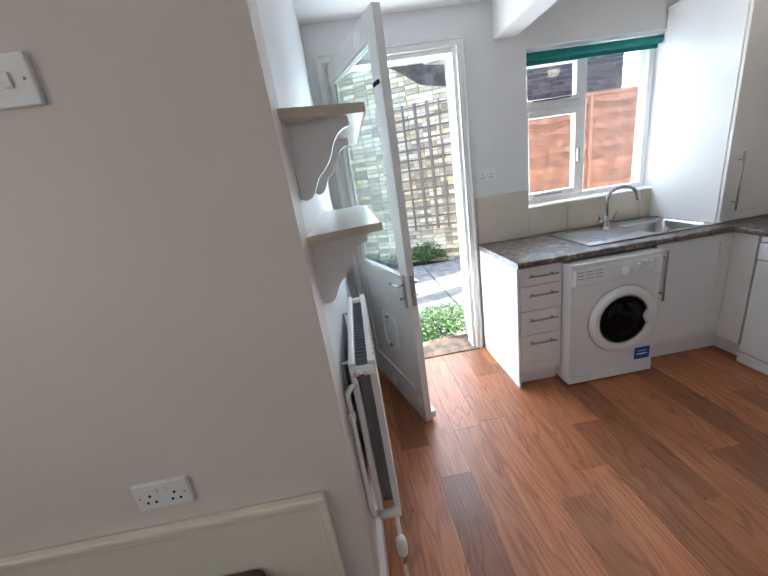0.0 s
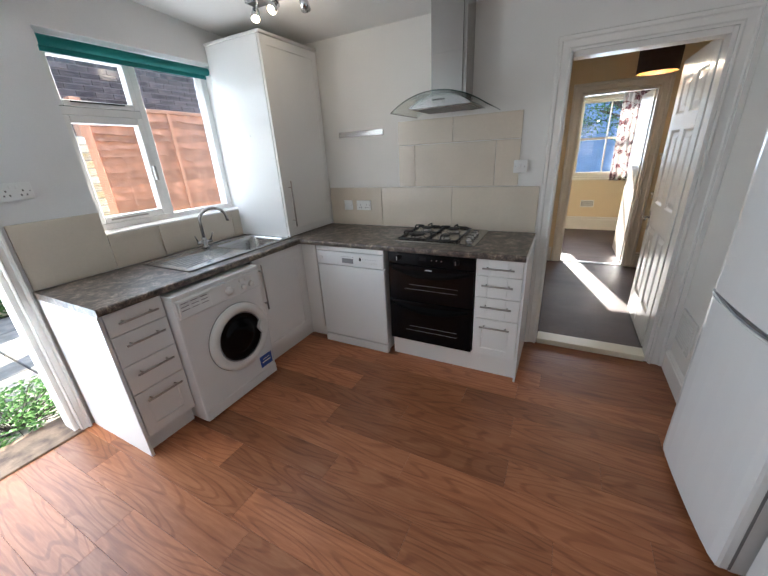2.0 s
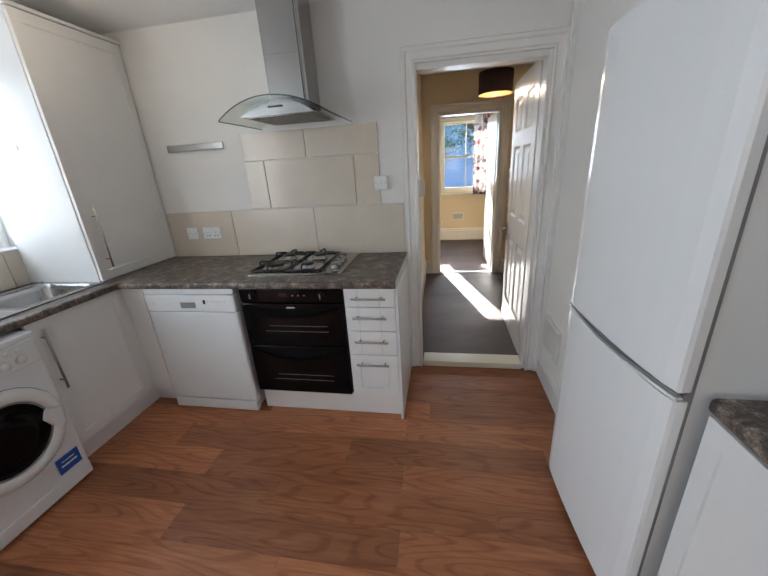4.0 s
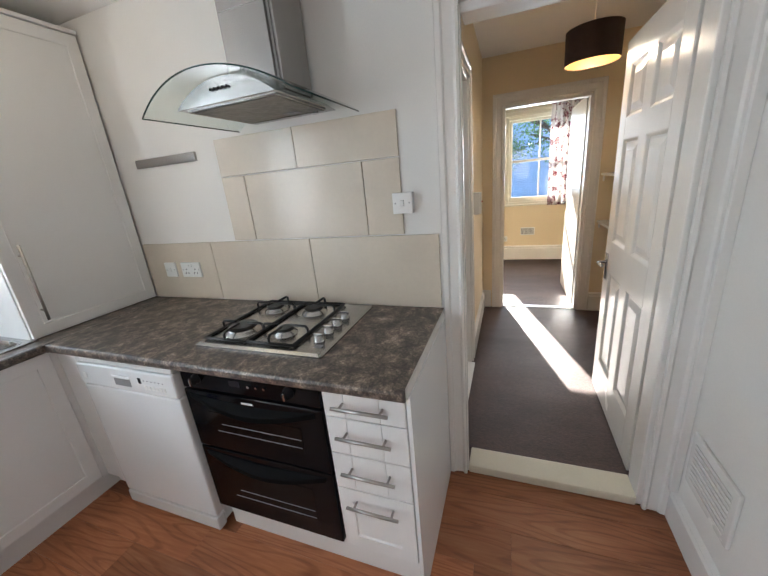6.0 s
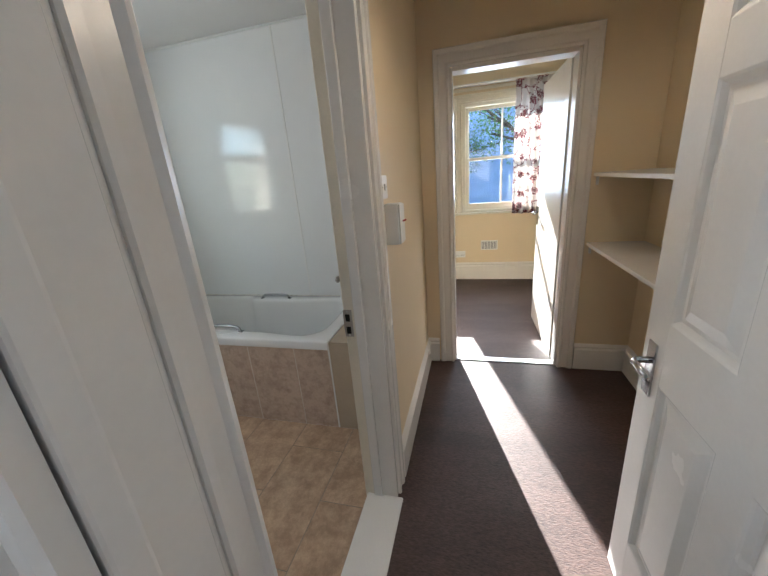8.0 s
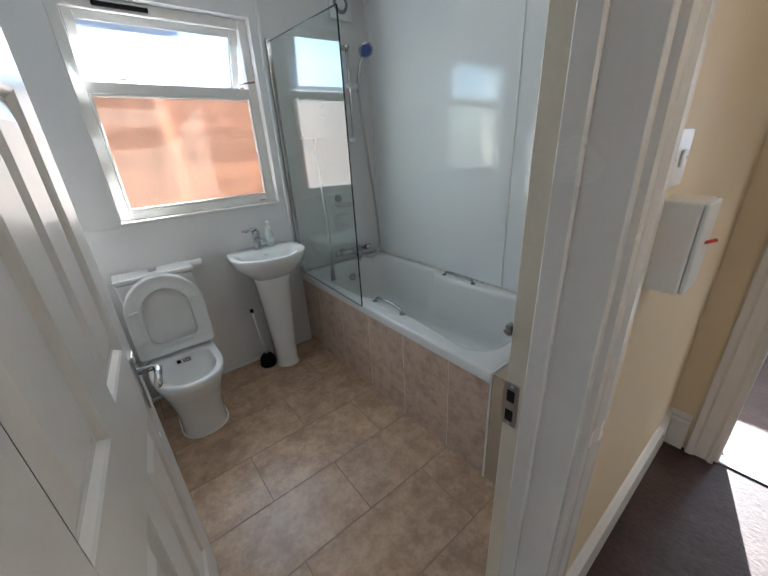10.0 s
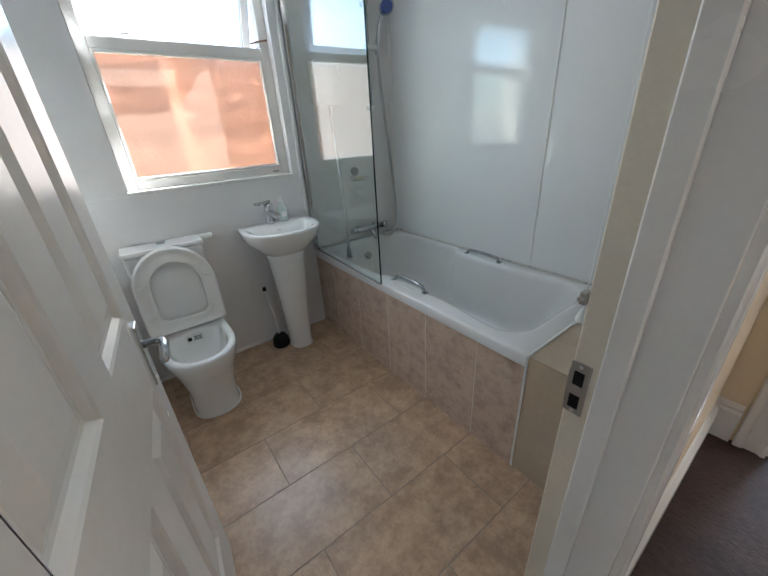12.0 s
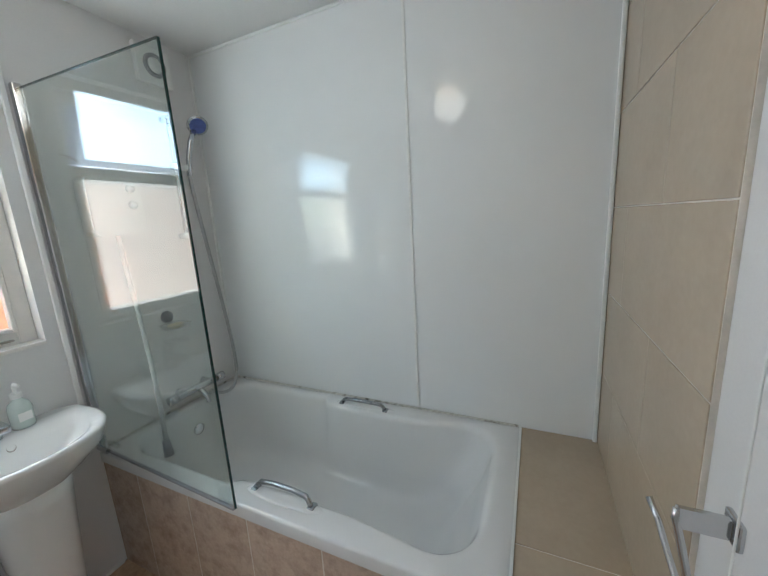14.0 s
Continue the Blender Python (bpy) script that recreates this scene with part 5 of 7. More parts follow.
def panel_door(name, label, x, y, ang, width, height, six=True, handle_z=1.0):
    """A white door; local x from the hinge to the free edge."""
    d = tagged(new(name), label, "door", kind="structure")
    d.matrix_world = pose(x, y, CARPET_Z + 0.008, 0, 0, ang)
    T = 0.019
    if six:
        st, mid = 0.105, 0.10
        xs = [(st, (width - mid) / 2), ((width + mid) / 2, width - st)]
        zs = [(0.22, 0.80), (0.98, 1.52), (1.62, height - 0.12)]
        uprights = [(0, st), ((width - mid) / 2, (width + mid) / 2), (width - st, width)]
        for a, b in (uprights[0], uprights[2]):
            part("stile", box(a, b, -T, T, 0, height, 0.002), GLOSS, d)
        rails = [(0, zs[0][0]), (zs[0][1], zs[1][0]), (zs[1][1], zs[2][0]), (zs[2][1], height)]
        for a, b in rails:
            part("rail", box(st, width - st, -T, T, a, b), GLOSS, d)
        for z0, z1 in zs:
            part("muntin", box(uprights[1][0], uprights[1][1], -T, T, z0, z1), GLOSS, d)
            for x0, x1 in xs:
                bm = bmesh.new()
                for s in (-1, 1):
                    rows = []
                    for ins, dep in ((0.0, T), (0.006, T - 0.003), (0.016, T - 0.0125), (0.026, T - 0.0125), (0.058, T - 0.002)):
                        rows.append([bm.verts.new((px, s * dep, pz)) for px, pz in ((x0 + ins, z0 + ins), (x1 - ins, z0 + ins), (x1 - ins, z1 - ins), (x0 + ins, z1 - ins))])
                    for A, B in zip(rows, rows[1:]):
                        for j in range(4):
                            bm.faces.new((A[j], A[(j + 1) % 4], B[(j + 1) % 4], B[j]))
                    bm.faces.new(rows[-1])
                bmesh.ops.recalc_face_normals(bm, faces=bm.faces)
                part("door_panel", bm, GLOSS, d, "raised moulded panel")
    else:
        part("leaf", box(0, width, -T, T, 0, height, 0.002), GLOSS, d)
    for s in (-1, 1):
        pl = part("backplate", box(width - 0.075, width - 0.032, s * T, s * (T + 0.006), handle_z - 0.085, handle_z + 0.075, 0.002), CHROME, d, "chrome back plate")
        bm = tube([(width - 0.053, s * T, handle_z + 0.02), (width - 0.053, s * (T + 0.038), handle_z + 0.02), (width - 0.065, s * (T + 0.048), handle_z + 0.02), (width - 0.15, s * (T + 0.047), handle_z + 0.02)], 0.0095, 10)
        part("door_handle", bm, CHROME, pl, "chrome lever handle", True)
    part("latch_plate", box(width - 0.0005, width + 0.0015, -0.011, 0.011, handle_z - 0.06, handle_z + 0.06), NICKEL, d)
    for z in (0.2, 1.0, 1.75):
        part("hinge", box(-0.004, 0.002, -0.016, 0.016, z, z + 0.09, 0.001), GLOSS, d)
    return d


panel_door("door_2", "white gloss six-panel door standing open in the hall", 3.232, -0.672, 0.0, 0.775, 1.985, True, 0.83)
panel_door("door_3", "flat white door standing open in the front room", 5.487, -0.752, 1.0, 0.775, 1.99, False, 0.98)
panel_door("door_4", "white gloss six-panel bathroom door standing open", 3.400, 0.285, 84.5, 0.755, 1.985, True, 0.865)

# ---- hall ----
pd = thing("pendant_lamp", "brown drum lampshade hanging lit from the hall ceiling", "pendant lamp", 4.15, -0.52, 2.0)
part("shade", lathe([(0.138, 0.0), (0.140, 0.165)], 40, caps=False), SHADE, pd, "dark brown fabric drum shade", True)
part("lining", lathe([(0.1345, 0.001), (0.1365, 0.164)], 40, caps=False), SHADEIN, pd, "gold inside of the shade", True)
part("trim_ring", tube([(0.137 * math.cos(a * math.pi / 18), 0.137 * math.sin(a * math.pi / 18), 0.001) for a in range(36)], 0.003, 6, True), SHADE, pd)
part("bulb", lathe([(0.001, 0.028), (0.022, 0.034), (0.032, 0.055), (0.026, 0.085), (0.014, 0.105), (0.013, 0.12)], 16), BULB, pd, "lit bulb", True)
part("holder", cyl((0, 0, 0.12), (0, 0, 0.175), 0.018, n=12), PLAST, pd)
part("spider", tube([(-0.138, 0, 0.155), (0, 0, 0.155), (0.138, 0, 0.155)], 0.002, 6), NICKEL, pd)
part("cord", cyl((0, 0, 0.17), (0, 0, 0.43), 0.0035, n=8), PLAST, pd)
part("rose", lathe([(0.045, 0.45), (0.043, 0.435), (0.02, 0.425), (0.001, 0.425)], 20), PLAST, pd)
lamp("pendant_bulb", "POINT", Matrix.Translation((4.15, -0.52, 2.015)), 1.15, WARM, radius=0.035)

for z in (1.345, 0.925):
    s = thing("hall_shelf", "white painted alcove shelf on a batten", "shelf", 4.02, -1.19, z, 0, "shelves in the hall alcove")
    part("board", box(0, 1.338, 0.0, 0.318, 0.0, 0.02, 0.002), GLOSS, s)
    part("batten", box(0.1, 1.3, 0.0, 0.02, -0.035, -0.0005), CREAM, s)
    part("batten", box(1.318, 1.338, 0.021, 0.29, -0.035, -0.0005), CREAM, s)
    part("bracket", box(1.322, 1.337, 0.291, 0.303, -0.05, -0.0005), PLAST, s)

th = thing("thermostat_box", "grey-white plastic control box on the hall wall", "control box", 4.31, 0.16, 1.258)
part("case", box(-0.045, 0.045, -0.058, 0.0, -0.078, 0.078, 0.004, 2), PLAST, th)
part("cover", box(-0.043, 0.043, -0.066, -0.0585, -0.076, 0.076, 0.004, 2), PLAST, th)
part("toggle", cyl((0.0, -0.066, 0.008), (0.012, -0.078, 0.012), 0.003, n=8), RED, th, "small red toggle")
plate("switch_plate", "white light switch on the hall wall", "switch", 0.086, pose(4.275, 0.16, 1.40), 1)

# ---- front room ----


def sash_window(name, y0, y1, label, plain=False):
    w = tagged(new(name), label, "window", kind="structure")
    w.location = (FRONT_X, 0, 0)
    z0, z1 = 0.93, 2.2
    for a, b, c, d in ((y0, y0 + 0.05, z0, z1), (y1 - 0.05, y1, z0, z1), (y0 + 0.05, y1 - 0.05, z1 - 0.045, z1), (y0 + 0.05, y1 - 0.05, z0, z0 + 0.03)):
        part("window_frame", box(0.02, 0.16, a, b, c, d, 0.003), CREAMGLOSS, w)
    zm = (z0 + z1) / 2 + 0.005
    for k, (c, d, x) in enumerate([(z0 + 0.03, z1 - 0.045, 0.05)] if plain else [(z0 + 0.03, zm + 0.018, 0.05), (zm - 0.018, z1 - 0.045, 0.09)]):
        a, b = y0 + 0.05, y1 - 0.05
        low = 0.075 if k == 0 else 0.036
        s = part("sash", box(x, x + 0.035, a, a + 0.042, c, d, 0.003), CREAMGLOSS, w)
        for p, q, r, t in ((b - 0.042, b, c, d), (a + 0.042, b - 0.042, c, c + low), (a + 0.042, b - 0.042, d - 0.036, d), *([] if plain else [((a + b) / 2 - 0.010, (a + b) / 2 + 0.010, c + low, d - 0.036)])):
            part("sash_bar", box(x, x + 0.035, p, q, r, t, 0.003), CREAMGLOSS, s)
        part("pane", box(x + 0.016, x + 0.019, a + 0.042, b - 0.042, c + low, d - 0.036), PANE, s).visible_shadow = False
    part("catch", box(0.03, 0.07, (y0 + y1) / 2 - 0.02, (y0 + y1) / 2 + 0.02, zm + 0.018, zm + 0.035, 0.004), NICKEL, w)
    part("window_sill", box(-0.05, 0.05, y0 - 0.10, y1 + 0.10, z0 - 0.025, z0, 0.008, 2), CREAMGLOSS, w)
    architrave("trim_" + name, "x", FRONT_X, -1, y0 + 0.012, y1 - 0.012, z0, z1 - 0.01, CREAMGLOSS, "cream painted moulded window surround", 1.0)
    return w


sash_window("window_2", -0.985, -0.03, "cream painted sash window in the front room")
sash_window("window_3", 0.25, 1.25, "cream painted single-pane window in the front room", True)


def curtain_mat():
    m = mat("white curtain with dark red flowers", (0.64, 0.60, 0.575), 0.9, 0.04, 10, 300, 0.2)
    n, l = m.node_tree.nodes, m.node_tree.links
    tc = n.new("ShaderNodeTexCoord")
    mp = n.new("ShaderNodeMapping")
    mp.inputs["Scale"].default_value = (0.0, 1.0, 1.0)
    l.new(tc.outputs["Object"], mp.inputs[0])
    warp = n.new("ShaderNodeTexNoise")
    warp.inputs["Scale"].default_value = 45
    l.new(mp.outputs[0], warp.inputs[0])
    mixv = n.new("ShaderNodeMixRGB")
    mixv.inputs[0].default_value = 0.06
    l.new(mp.outputs[0], mixv.inputs[1])
    l.new(warp.outputs["Color"], mixv.inputs[2])
    vo = n.new("ShaderNodeTexVoronoi")
    vo.inputs["Scale"].default_value = 9
    vo.inputs["Randomness"].default_value = 0.8
    l.new(mixv.outputs[0], vo.inputs[0])
    th = n.new("ShaderNodeMapRange")
    th.inputs[1].default_value, th.inputs[2].default_value = 0.36, 0.30
    l.new(vo.outputs["Distance"], th.inputs[0])
    petals = n.new("ShaderNodeTexNoise")
    petals.inputs["Scale"].default_value = 70
    l.new(mp.outputs[0], petals.inputs[0])
    pt = n.new("ShaderNodeMapRange")
    pt.inputs[1].default_value, pt.inputs[2].default_value = 0.40, 0.52
    l.new(petals.outputs[0], pt.inputs[0])
    mu = n.new("ShaderNodeMath")
    mu.operation = "MULTIPLY"
    l.new(th.outputs[0], mu.inputs[0])
    l.new(pt.outputs[0], mu.inputs[1])
    stems = n.new("ShaderNodeTexVoronoi")
    stems.feature = "DISTANCE_TO_EDGE"
    stems.inputs["Scale"].default_value = 6.5
    l.new(mixv.outputs[0], stems.inputs[0])
    st = n.new("ShaderNodeMapRange")
    st.inputs[1].default_value, st.inputs[2].default_value = 0.022, 0.014
    l.new(stems.outputs["Distance"], st.inputs[0])
    mx = n.new("ShaderNodeMath")
    mx.operation = "MAXIMUM"
    l.new(mu.outputs[0], mx.inputs[0])
    l.new(st.outputs[0], mx.inputs[1])
    b = n["Principled BSDF"]
    src = b.inputs["Base Color"].links[0].from_socket
    mc = n.new("ShaderNodeMixRGB")
    l.new(mx.outputs[0], mc.inputs[0])
    l.new(src, mc.inputs[1])
    mc.inputs[2].default_value = (0.16, 0.02, 0.035, 1)
    l.new(mc.outputs[0], b.inputs["Base Color"])
    b.inputs["Transmission Weight"].default_value = 0.0
    return m


CLOTH = curtain_mat()
cu = thing("curtain", "white curtain with dark red flower print at the window", "curtain", FRONT_X - 0.09, -0.63, 0.90)
bm = bmesh.new()
cols = []
for i in range(61):
    f = i / 60
    y = -0.40 * f
    col = []
    for j in range(11):
        g = j / 10
        amp = 0.012 + 0.022 * (1 - g)
        x = amp * math.sin(f * 38 + 0.8 * math.sin(g * 3)) + 0.01 * math.sin(f * 17 + g * 2)
        col.append(bm.verts.new((x, y + 0.02 * (1 - g) * math.sin(f * 9), 1.44 * g)))
    cols.append(col)
for A, B in zip(cols, cols[1:]):
    for j in range(10):
        bm.faces.new((A[j], B[j], B[j + 1], A[j + 1]))
bmesh.ops.solidify(bm, geom=bm.faces[:], thickness=0.003)
part("drape", bm, CLOTH, cu, "", True)
part("heading", box(-0.02, 0.02, -0.41, 0.01, 1.44, 1.455, 0.004), CLOTH, cu)
part("track", box(-0.012, 0.07, -0.5, 0.75, 1.455, 1.475, 0.003), PLAST, cu, "white curtain track")
vt2 = thing("wall_vent", "white louvred vent low on the front room wall", "vent", FRONT_X, -0.375, 0.50)
part("frame", box(-0.010, 0, -0.105, 0.105, -0.062, 0.062, 0.003), PLAST, vt2)
for k in range(10):
    part("slat", box(-0.014, -0.010, -0.088 + 0.019 * k, -0.078 + 0.019 * k, -0.048, 0.048), GREY, vt2)
plate("socket_outlet", "white double socket above the front room skirting", "socket", 0.146, pose(FRONT_X, 0.0, 0.385, 0, 0, -90), 2)

# ---- bathroom ----
bt = thing("bathtub", "white acrylic bath with two chrome grips", "bath", 4.545, 0.614, 0)
BW, BLN = 0.766, 1.697
bm = bmesh.new()


def pad(y):
    """How far the sides stand in at y: nothing at the foot, most beside the grips, a little at the head."""
    up = max(0.0, min(1.0, (0.985 - y) / 0.05))
    down = max(0.0, min(1.0, (y - 0.10) / 0.45))
    return up * up * (3 - 2 * up) * down * down * (3 - 2 * down)


def tub(x0, x1, y0, y1, r, near=0.0, far=0.0):
    """A rounded opening with many points along its sides, drawn in at the grips."""
    ring = []
    for cx, cy, a in ((x1 - r, y1 - r, 0), (x0 + r, y1 - r, 90), (x0 + r, y0 + r, 180), (x1 - r, y0 + r, 270)):
        ring += arc(cx, cy, r, a, a + 90, 10)
        (px, py), (qx, qy) = ring[-1], {0: (x0 + r, y1), 90: (x0, y0 + r), 180: (x1 - r, y0), 270: (x1, y1 - r)}[a]
        ring += [(px + (qx - px) * k / 30, py + (qy - py) * k / 30) for k in range(1, 30)]
    mid = (x0 + x1) / 2
    return [(x + (near if x < mid else -far) * pad(y) * min(1.0, abs(x - mid) / (0.6 * (x1 - mid))), y) for x, y in ring]


rows = [(tub(0, BW, 0, BLN, 0.006), 0.535), (tub(0, BW, 0, BLN, 0.006), 0.576), (tub(0.004, BW - 0.004, 0.004, BLN - 0.004, 0.008), 0.583), (tub(0.012, BW - 0.012, 0.012, BLN - 0.012, 0.012), 0.587),
        (tub(0.050, BW - 0.042, 0.070, BLN - 0.055, 0.15, 0.034, 0.052), 0.590), (tub(0.060, BW - 0.052, 0.082, BLN - 0.064, 0.15, 0.034, 0.052), 0.587),
        (tub(0.067, BW - 0.059, 0.092, BLN - 0.070, 0.15, 0.034, 0.052), 0.578), (tub(0.072, BW - 0.064, 0.102, BLN - 0.075, 0.15, 0.034, 0.052), 0.560), (tub(0.082, BW - 0.074, 0.14, BLN - 0.088, 0.15, 0.032, 0.045), 0.46),
        (tub(0.105, BW - 0.097, 0.235, BLN - 0.115, 0.15, 0.018, 0.026), 0.28), (tub(0.125, BW - 0.117, 0.30, BLN - 0.14, 0.14, 0.008, 0.012), 0.215), (tub(0.165, BW - 0.157, 0.36, BLN - 0.19, 0.12), 0.188), (tub(0.21, BW - 0.20, 0.42, BLN - 0.25, 0.10), 0.183)]
addloft(bm, rows)
bmesh.ops.recalc_face_normals(bm, faces=bm.faces)
part("tub", bm, ACRYL, bt, "", True)
for x, s in ((0.078, 1), (BW - 0.078, -1)):
    rec = part("grip_seat", lathe([(0.17, 0.0), (0.155, 0.0045), (0.12, 0.006), (0.06, 0.0055), (0.0, 0.005)], 32, (0, 0, 0), 0.17, 1.0), ACRYL, bt, "moulded grip recess", True)
    rec.matrix_local = pose(x - s * 0.006, 0.735, 0.587)
    bm = tube([(x - s * 0.004, 0.618, 0.585), (x, 0.628, 0.607), (x + s * 0.004, 0.642, 0.619), (x + s * 0.008, 0.70, 0.624), (x + s * 0.008, 0.78, 0.624), (x + s * 0.004, 0.838, 0.619), (x, 0.852, 0.607), (x - s * 0.004, 0.862, 0.585)], 0.009, 10)
    for y in (0.618, 0.862):
        addbox(bm, x - 0.016, x + 0.016, y - 0.013, y + 0.013, 0.583, 0.597, 0.005, 2)
    part("grip", bm, GRIPM, bt, "dulled chrome bath grip", True)
part("overflow", lathe([(0.03, 0), (0.03, 0.008), (0.012, 0.012), (0, 0.01)], 20), CHROME, bt, "chrome overflow", True).matrix_local = pose(0.40, BLN - 0.090, 0.46, 90)
part("waste", lathe([(0.03, 0.187), (0.02, 0.19), (0, 0.19)], 16, (0.38, BLN - 0.36, 0)), CHROME, bt)
bm = bmesh.new()
addtube(bm, [(BW - 0.003, 0.01, 0.588), (BW - 0.003, BLN - 0.003, 0.588), (0.02, BLN - 0.003, 0.588)], 0.006, 6)
part("sealant", bm, mat("stained sealant", (0.6, 0.58, 0.53), 0.5, 0.2, 30, 120, 0.2, other=(0.12, 0.10, 0.08), mix=(0.55, 0.7)), bt, "yellowed stained sealant bead")

setting("wall_bath_front", box(4.5530, 4.60, 0.62, BY1, 0.0, 0.533), GROUT, "boarded front of the bath behind tiles", "bath panel")
setting("wall_bath_bench", box(4.5532, 5.314, 0.327, 0.61, 0.0, 0.5815), GROUT, "boxed tiled ledge at the head of the bath", "ledge")

bm = bmesh.new()
addbox(bm, 4.5485, 4.5560, 0.6125, 0.6205, 0.002, 0.586, 0.001)
addbox(bm, 4.5562, 5.312, 0.6105, 0.6190, 0.579, 0.589, 0.001)
addbox(bm, 4.5485, 5.312, 0.3185, 0.3245, 0.581, 0.590, 0.001)
setting("trim_bath_sealant", bm, PLAST, "white sealant along the bath and ledge joints", "trim")

# glass screen
sc = thing("shower_screen", "frameless clear glass bath screen with chrome hinge post", "shower screen", 4.556, 2.298, 0.592, -92.5)
part("pane", prism([(0.02, 0.008), (0.835, 0.008), (0.835, 1.40), (0.02, 1.45)], "y", -0.003, 0.003), GREENGL, sc, "clear glass pane").visible_shadow = False
part("glass_edge", box(0.834, 0.838, -0.0033, 0.0033, 0.008, 1.40), GLEDGE, sc, "dark green glass edge")
part("glass_edge", prism([(0.02, 1.449), (0.835, 1.399), (0.835, 1.402), (0.02, 1.452)], "y", -0.0033, 0.0033), GLEDGE, sc)
part("post", box(-0.012, 0.02, -0.014, 0.014, 0.0, 1.47, 0.004, 2), CHROME, sc, "chrome hinge post")
part("seal", box(0.03, 0.83, -0.006, 0.006, 0.0, 0.010, 0.002), GREY, sc, "grey rubber seal")
part("pivot", cyl((0.03, -0.022, 0.03), (0.10, -0.022, 0.03), 0.010, n=10), CHROME, sc)

# shower on a rail
sh = thing("shower_rail", "chrome shower rail with blue-faced hand shower and hose", "shower", 5.10, BY1, 0)
part("rail", cyl((0, -0.045, 1.48), (0, -0.045, 2.08), 0.010, n=12), CHROME, sh, "", True)
for z in (1.49, 2.07):
    part("rail_bracket", cyl((0, 0, z), (0, -0.055, z), 0.016, n=12), PLAST if z < 2 else CHROME, sh, "", True)
part("slider", box(-0.02, 0.075, -0.065, -0.025, 1.825, 1.855, 0.008, 2), PLAST, sh, "white plastic slider")
part("shower_handle", tube([(0.065, -0.055, 1.80), (0.07, -0.06, 1.88), (0.085, -0.075, 1.97), (0.105, -0.09, 2.03)], 0.013, 10), CHROME, sh, "", True)
hdm = part("shower_head", lathe([(0.015, 0.022), (0.045, 0.012), (0.052, 0.0), (0.048, -0.006), (0.0, -0.006)], 22), CHROME, sh, "round chrome shower head", True)
hdm.matrix_local = pose(0.115, -0.11, 2.05, -52, 0, -25)
part("head_face", lathe([(0.040, -0.0065), (0.038, -0.009), (0.0, -0.009)], 22), mat("blue nozzle face", (0.10, 0.14, 0.42), 0.4, 0.2, 60, 300, 0.3), hdm, "blue nozzle plate")
hose = bez((0.065, -0.055, 1.80), (0.085, -0.07, 1.4), (0.16, -0.08, 0.95), (0.14, -0.10, 0.72), 16) + bez((0.14, -0.10, 0.72), (0.125, -0.12, 0.60), (0.04, -0.15, 0.55), (-0.05, -0.10, 0.63), 10)[1:]
part("hose", tube(hose, 0.0095, 8), mat("ribbed metal hose", (0.5, 0.5, 0.5), 0.3, 0.1, 30, 400, 0.6, metal=1.0), sh, "ribbed metal hose", True)
bx = thing("bath_mixer", "chrome wall-mounted bath shower mixer", "tap", 5.01, BY1, 0.665)
part("bar", cyl((-0.12, -0.055, 0), (0.12, -0.055, 0), 0.020, n=14), CHROME, bx, "", True)
for s in (-1, 1):
    part("inlet", cyl((s * 0.075, 0, 0), (s * 0.075, -0.055, 0), 0.022, 0.016, 14), CHROME, bx, "", True)
    part("handle", cyl((s * 0.12, -0.055, 0), (s * 0.165, -0.055, 0), 0.024, n=14), CHROME, bx, "", True)
part("spout", tube([(0, -0.06, -0.01), (0, -0.09, -0.02), (0, -0.12, -0.05), (0, -0.125, -0.075)], 0.014, 10), CHROME, bx, "", True)

eu = thing("electric_shower", "white wall-mounted shower unit with two small knobs", "shower unit", 4.775, BY1, 1.51)
part("case", prism(rrect(-0.105, 0.105, 0.0, 0.245, 0.03), "y", -0.085, -0.001), PLAST, eu)
for z in (0.13, 0.20):
    part("knob", lathe([(0.018, 0), (0.016, 0.014), (0, 0.015)], 14), PLAST, eu, "", True).matrix_local = pose(0.06, -0.085, z, 90)
part("hose", tube(bez((-0.005, -0.05, 0.0), (0.0, -0.06, -0.3), (-0.07, -0.25, -0.55), (-0.135, -0.33, -0.90), 14), 0.0095, 8), mat("grey hose", (0.45, 0.46, 0.46), 0.35, 0.1, 20, 300, 0.5, metal=0.7), eu, "hanging grey shower hose", True)
part("hose_end", cyl((-0.133, -0.328, -0.86), (-0.14, -0.345, -0.925), 0.014, 0.02, 12), GREY, eu, "", True)

so = thing("soap_dish", "chrome wire soap dish on a suction cup", "soap dish", 4.945, BY1, 1.06)
part("suction_cup", lathe([(0.032, 0), (0.028, 0.014), (0.012, 0.02), (0, 0.02)], 18), GREY, so, "", True).matrix_local = pose(0, 0, 0.025, 90)
for k in range(4):
    y = -0.03 - k * 0.022
    part("wire", tube([(-0.055, y, -0.01), (-0.05, y, -0.03), (0.05, y, -0.03), (0.055, y, -0.01)], 0.0018, 6), CHROME, so)
part("wire", tube([(-0.055, -0.01, -0.01), (0.055, -0.01, -0.01), (0.055, -0.105, -0.01), (-0.055, -0.105, -0.01)], 0.002, 6, True), CHROME, so)
sp = thing("soap_bar", "worn cream soap bar in the wire dish", "soap", 4.945, BY1 - 0.06, 1.032)
bm = bmesh.new()
addlathe(bm, [(0.001, 0.0), (0.03, 0.002), (0.04, 0.011), (0.03, 0.021), (0.001, 0.023)], 18, (0, 0, 0), 1.1, 0.75)
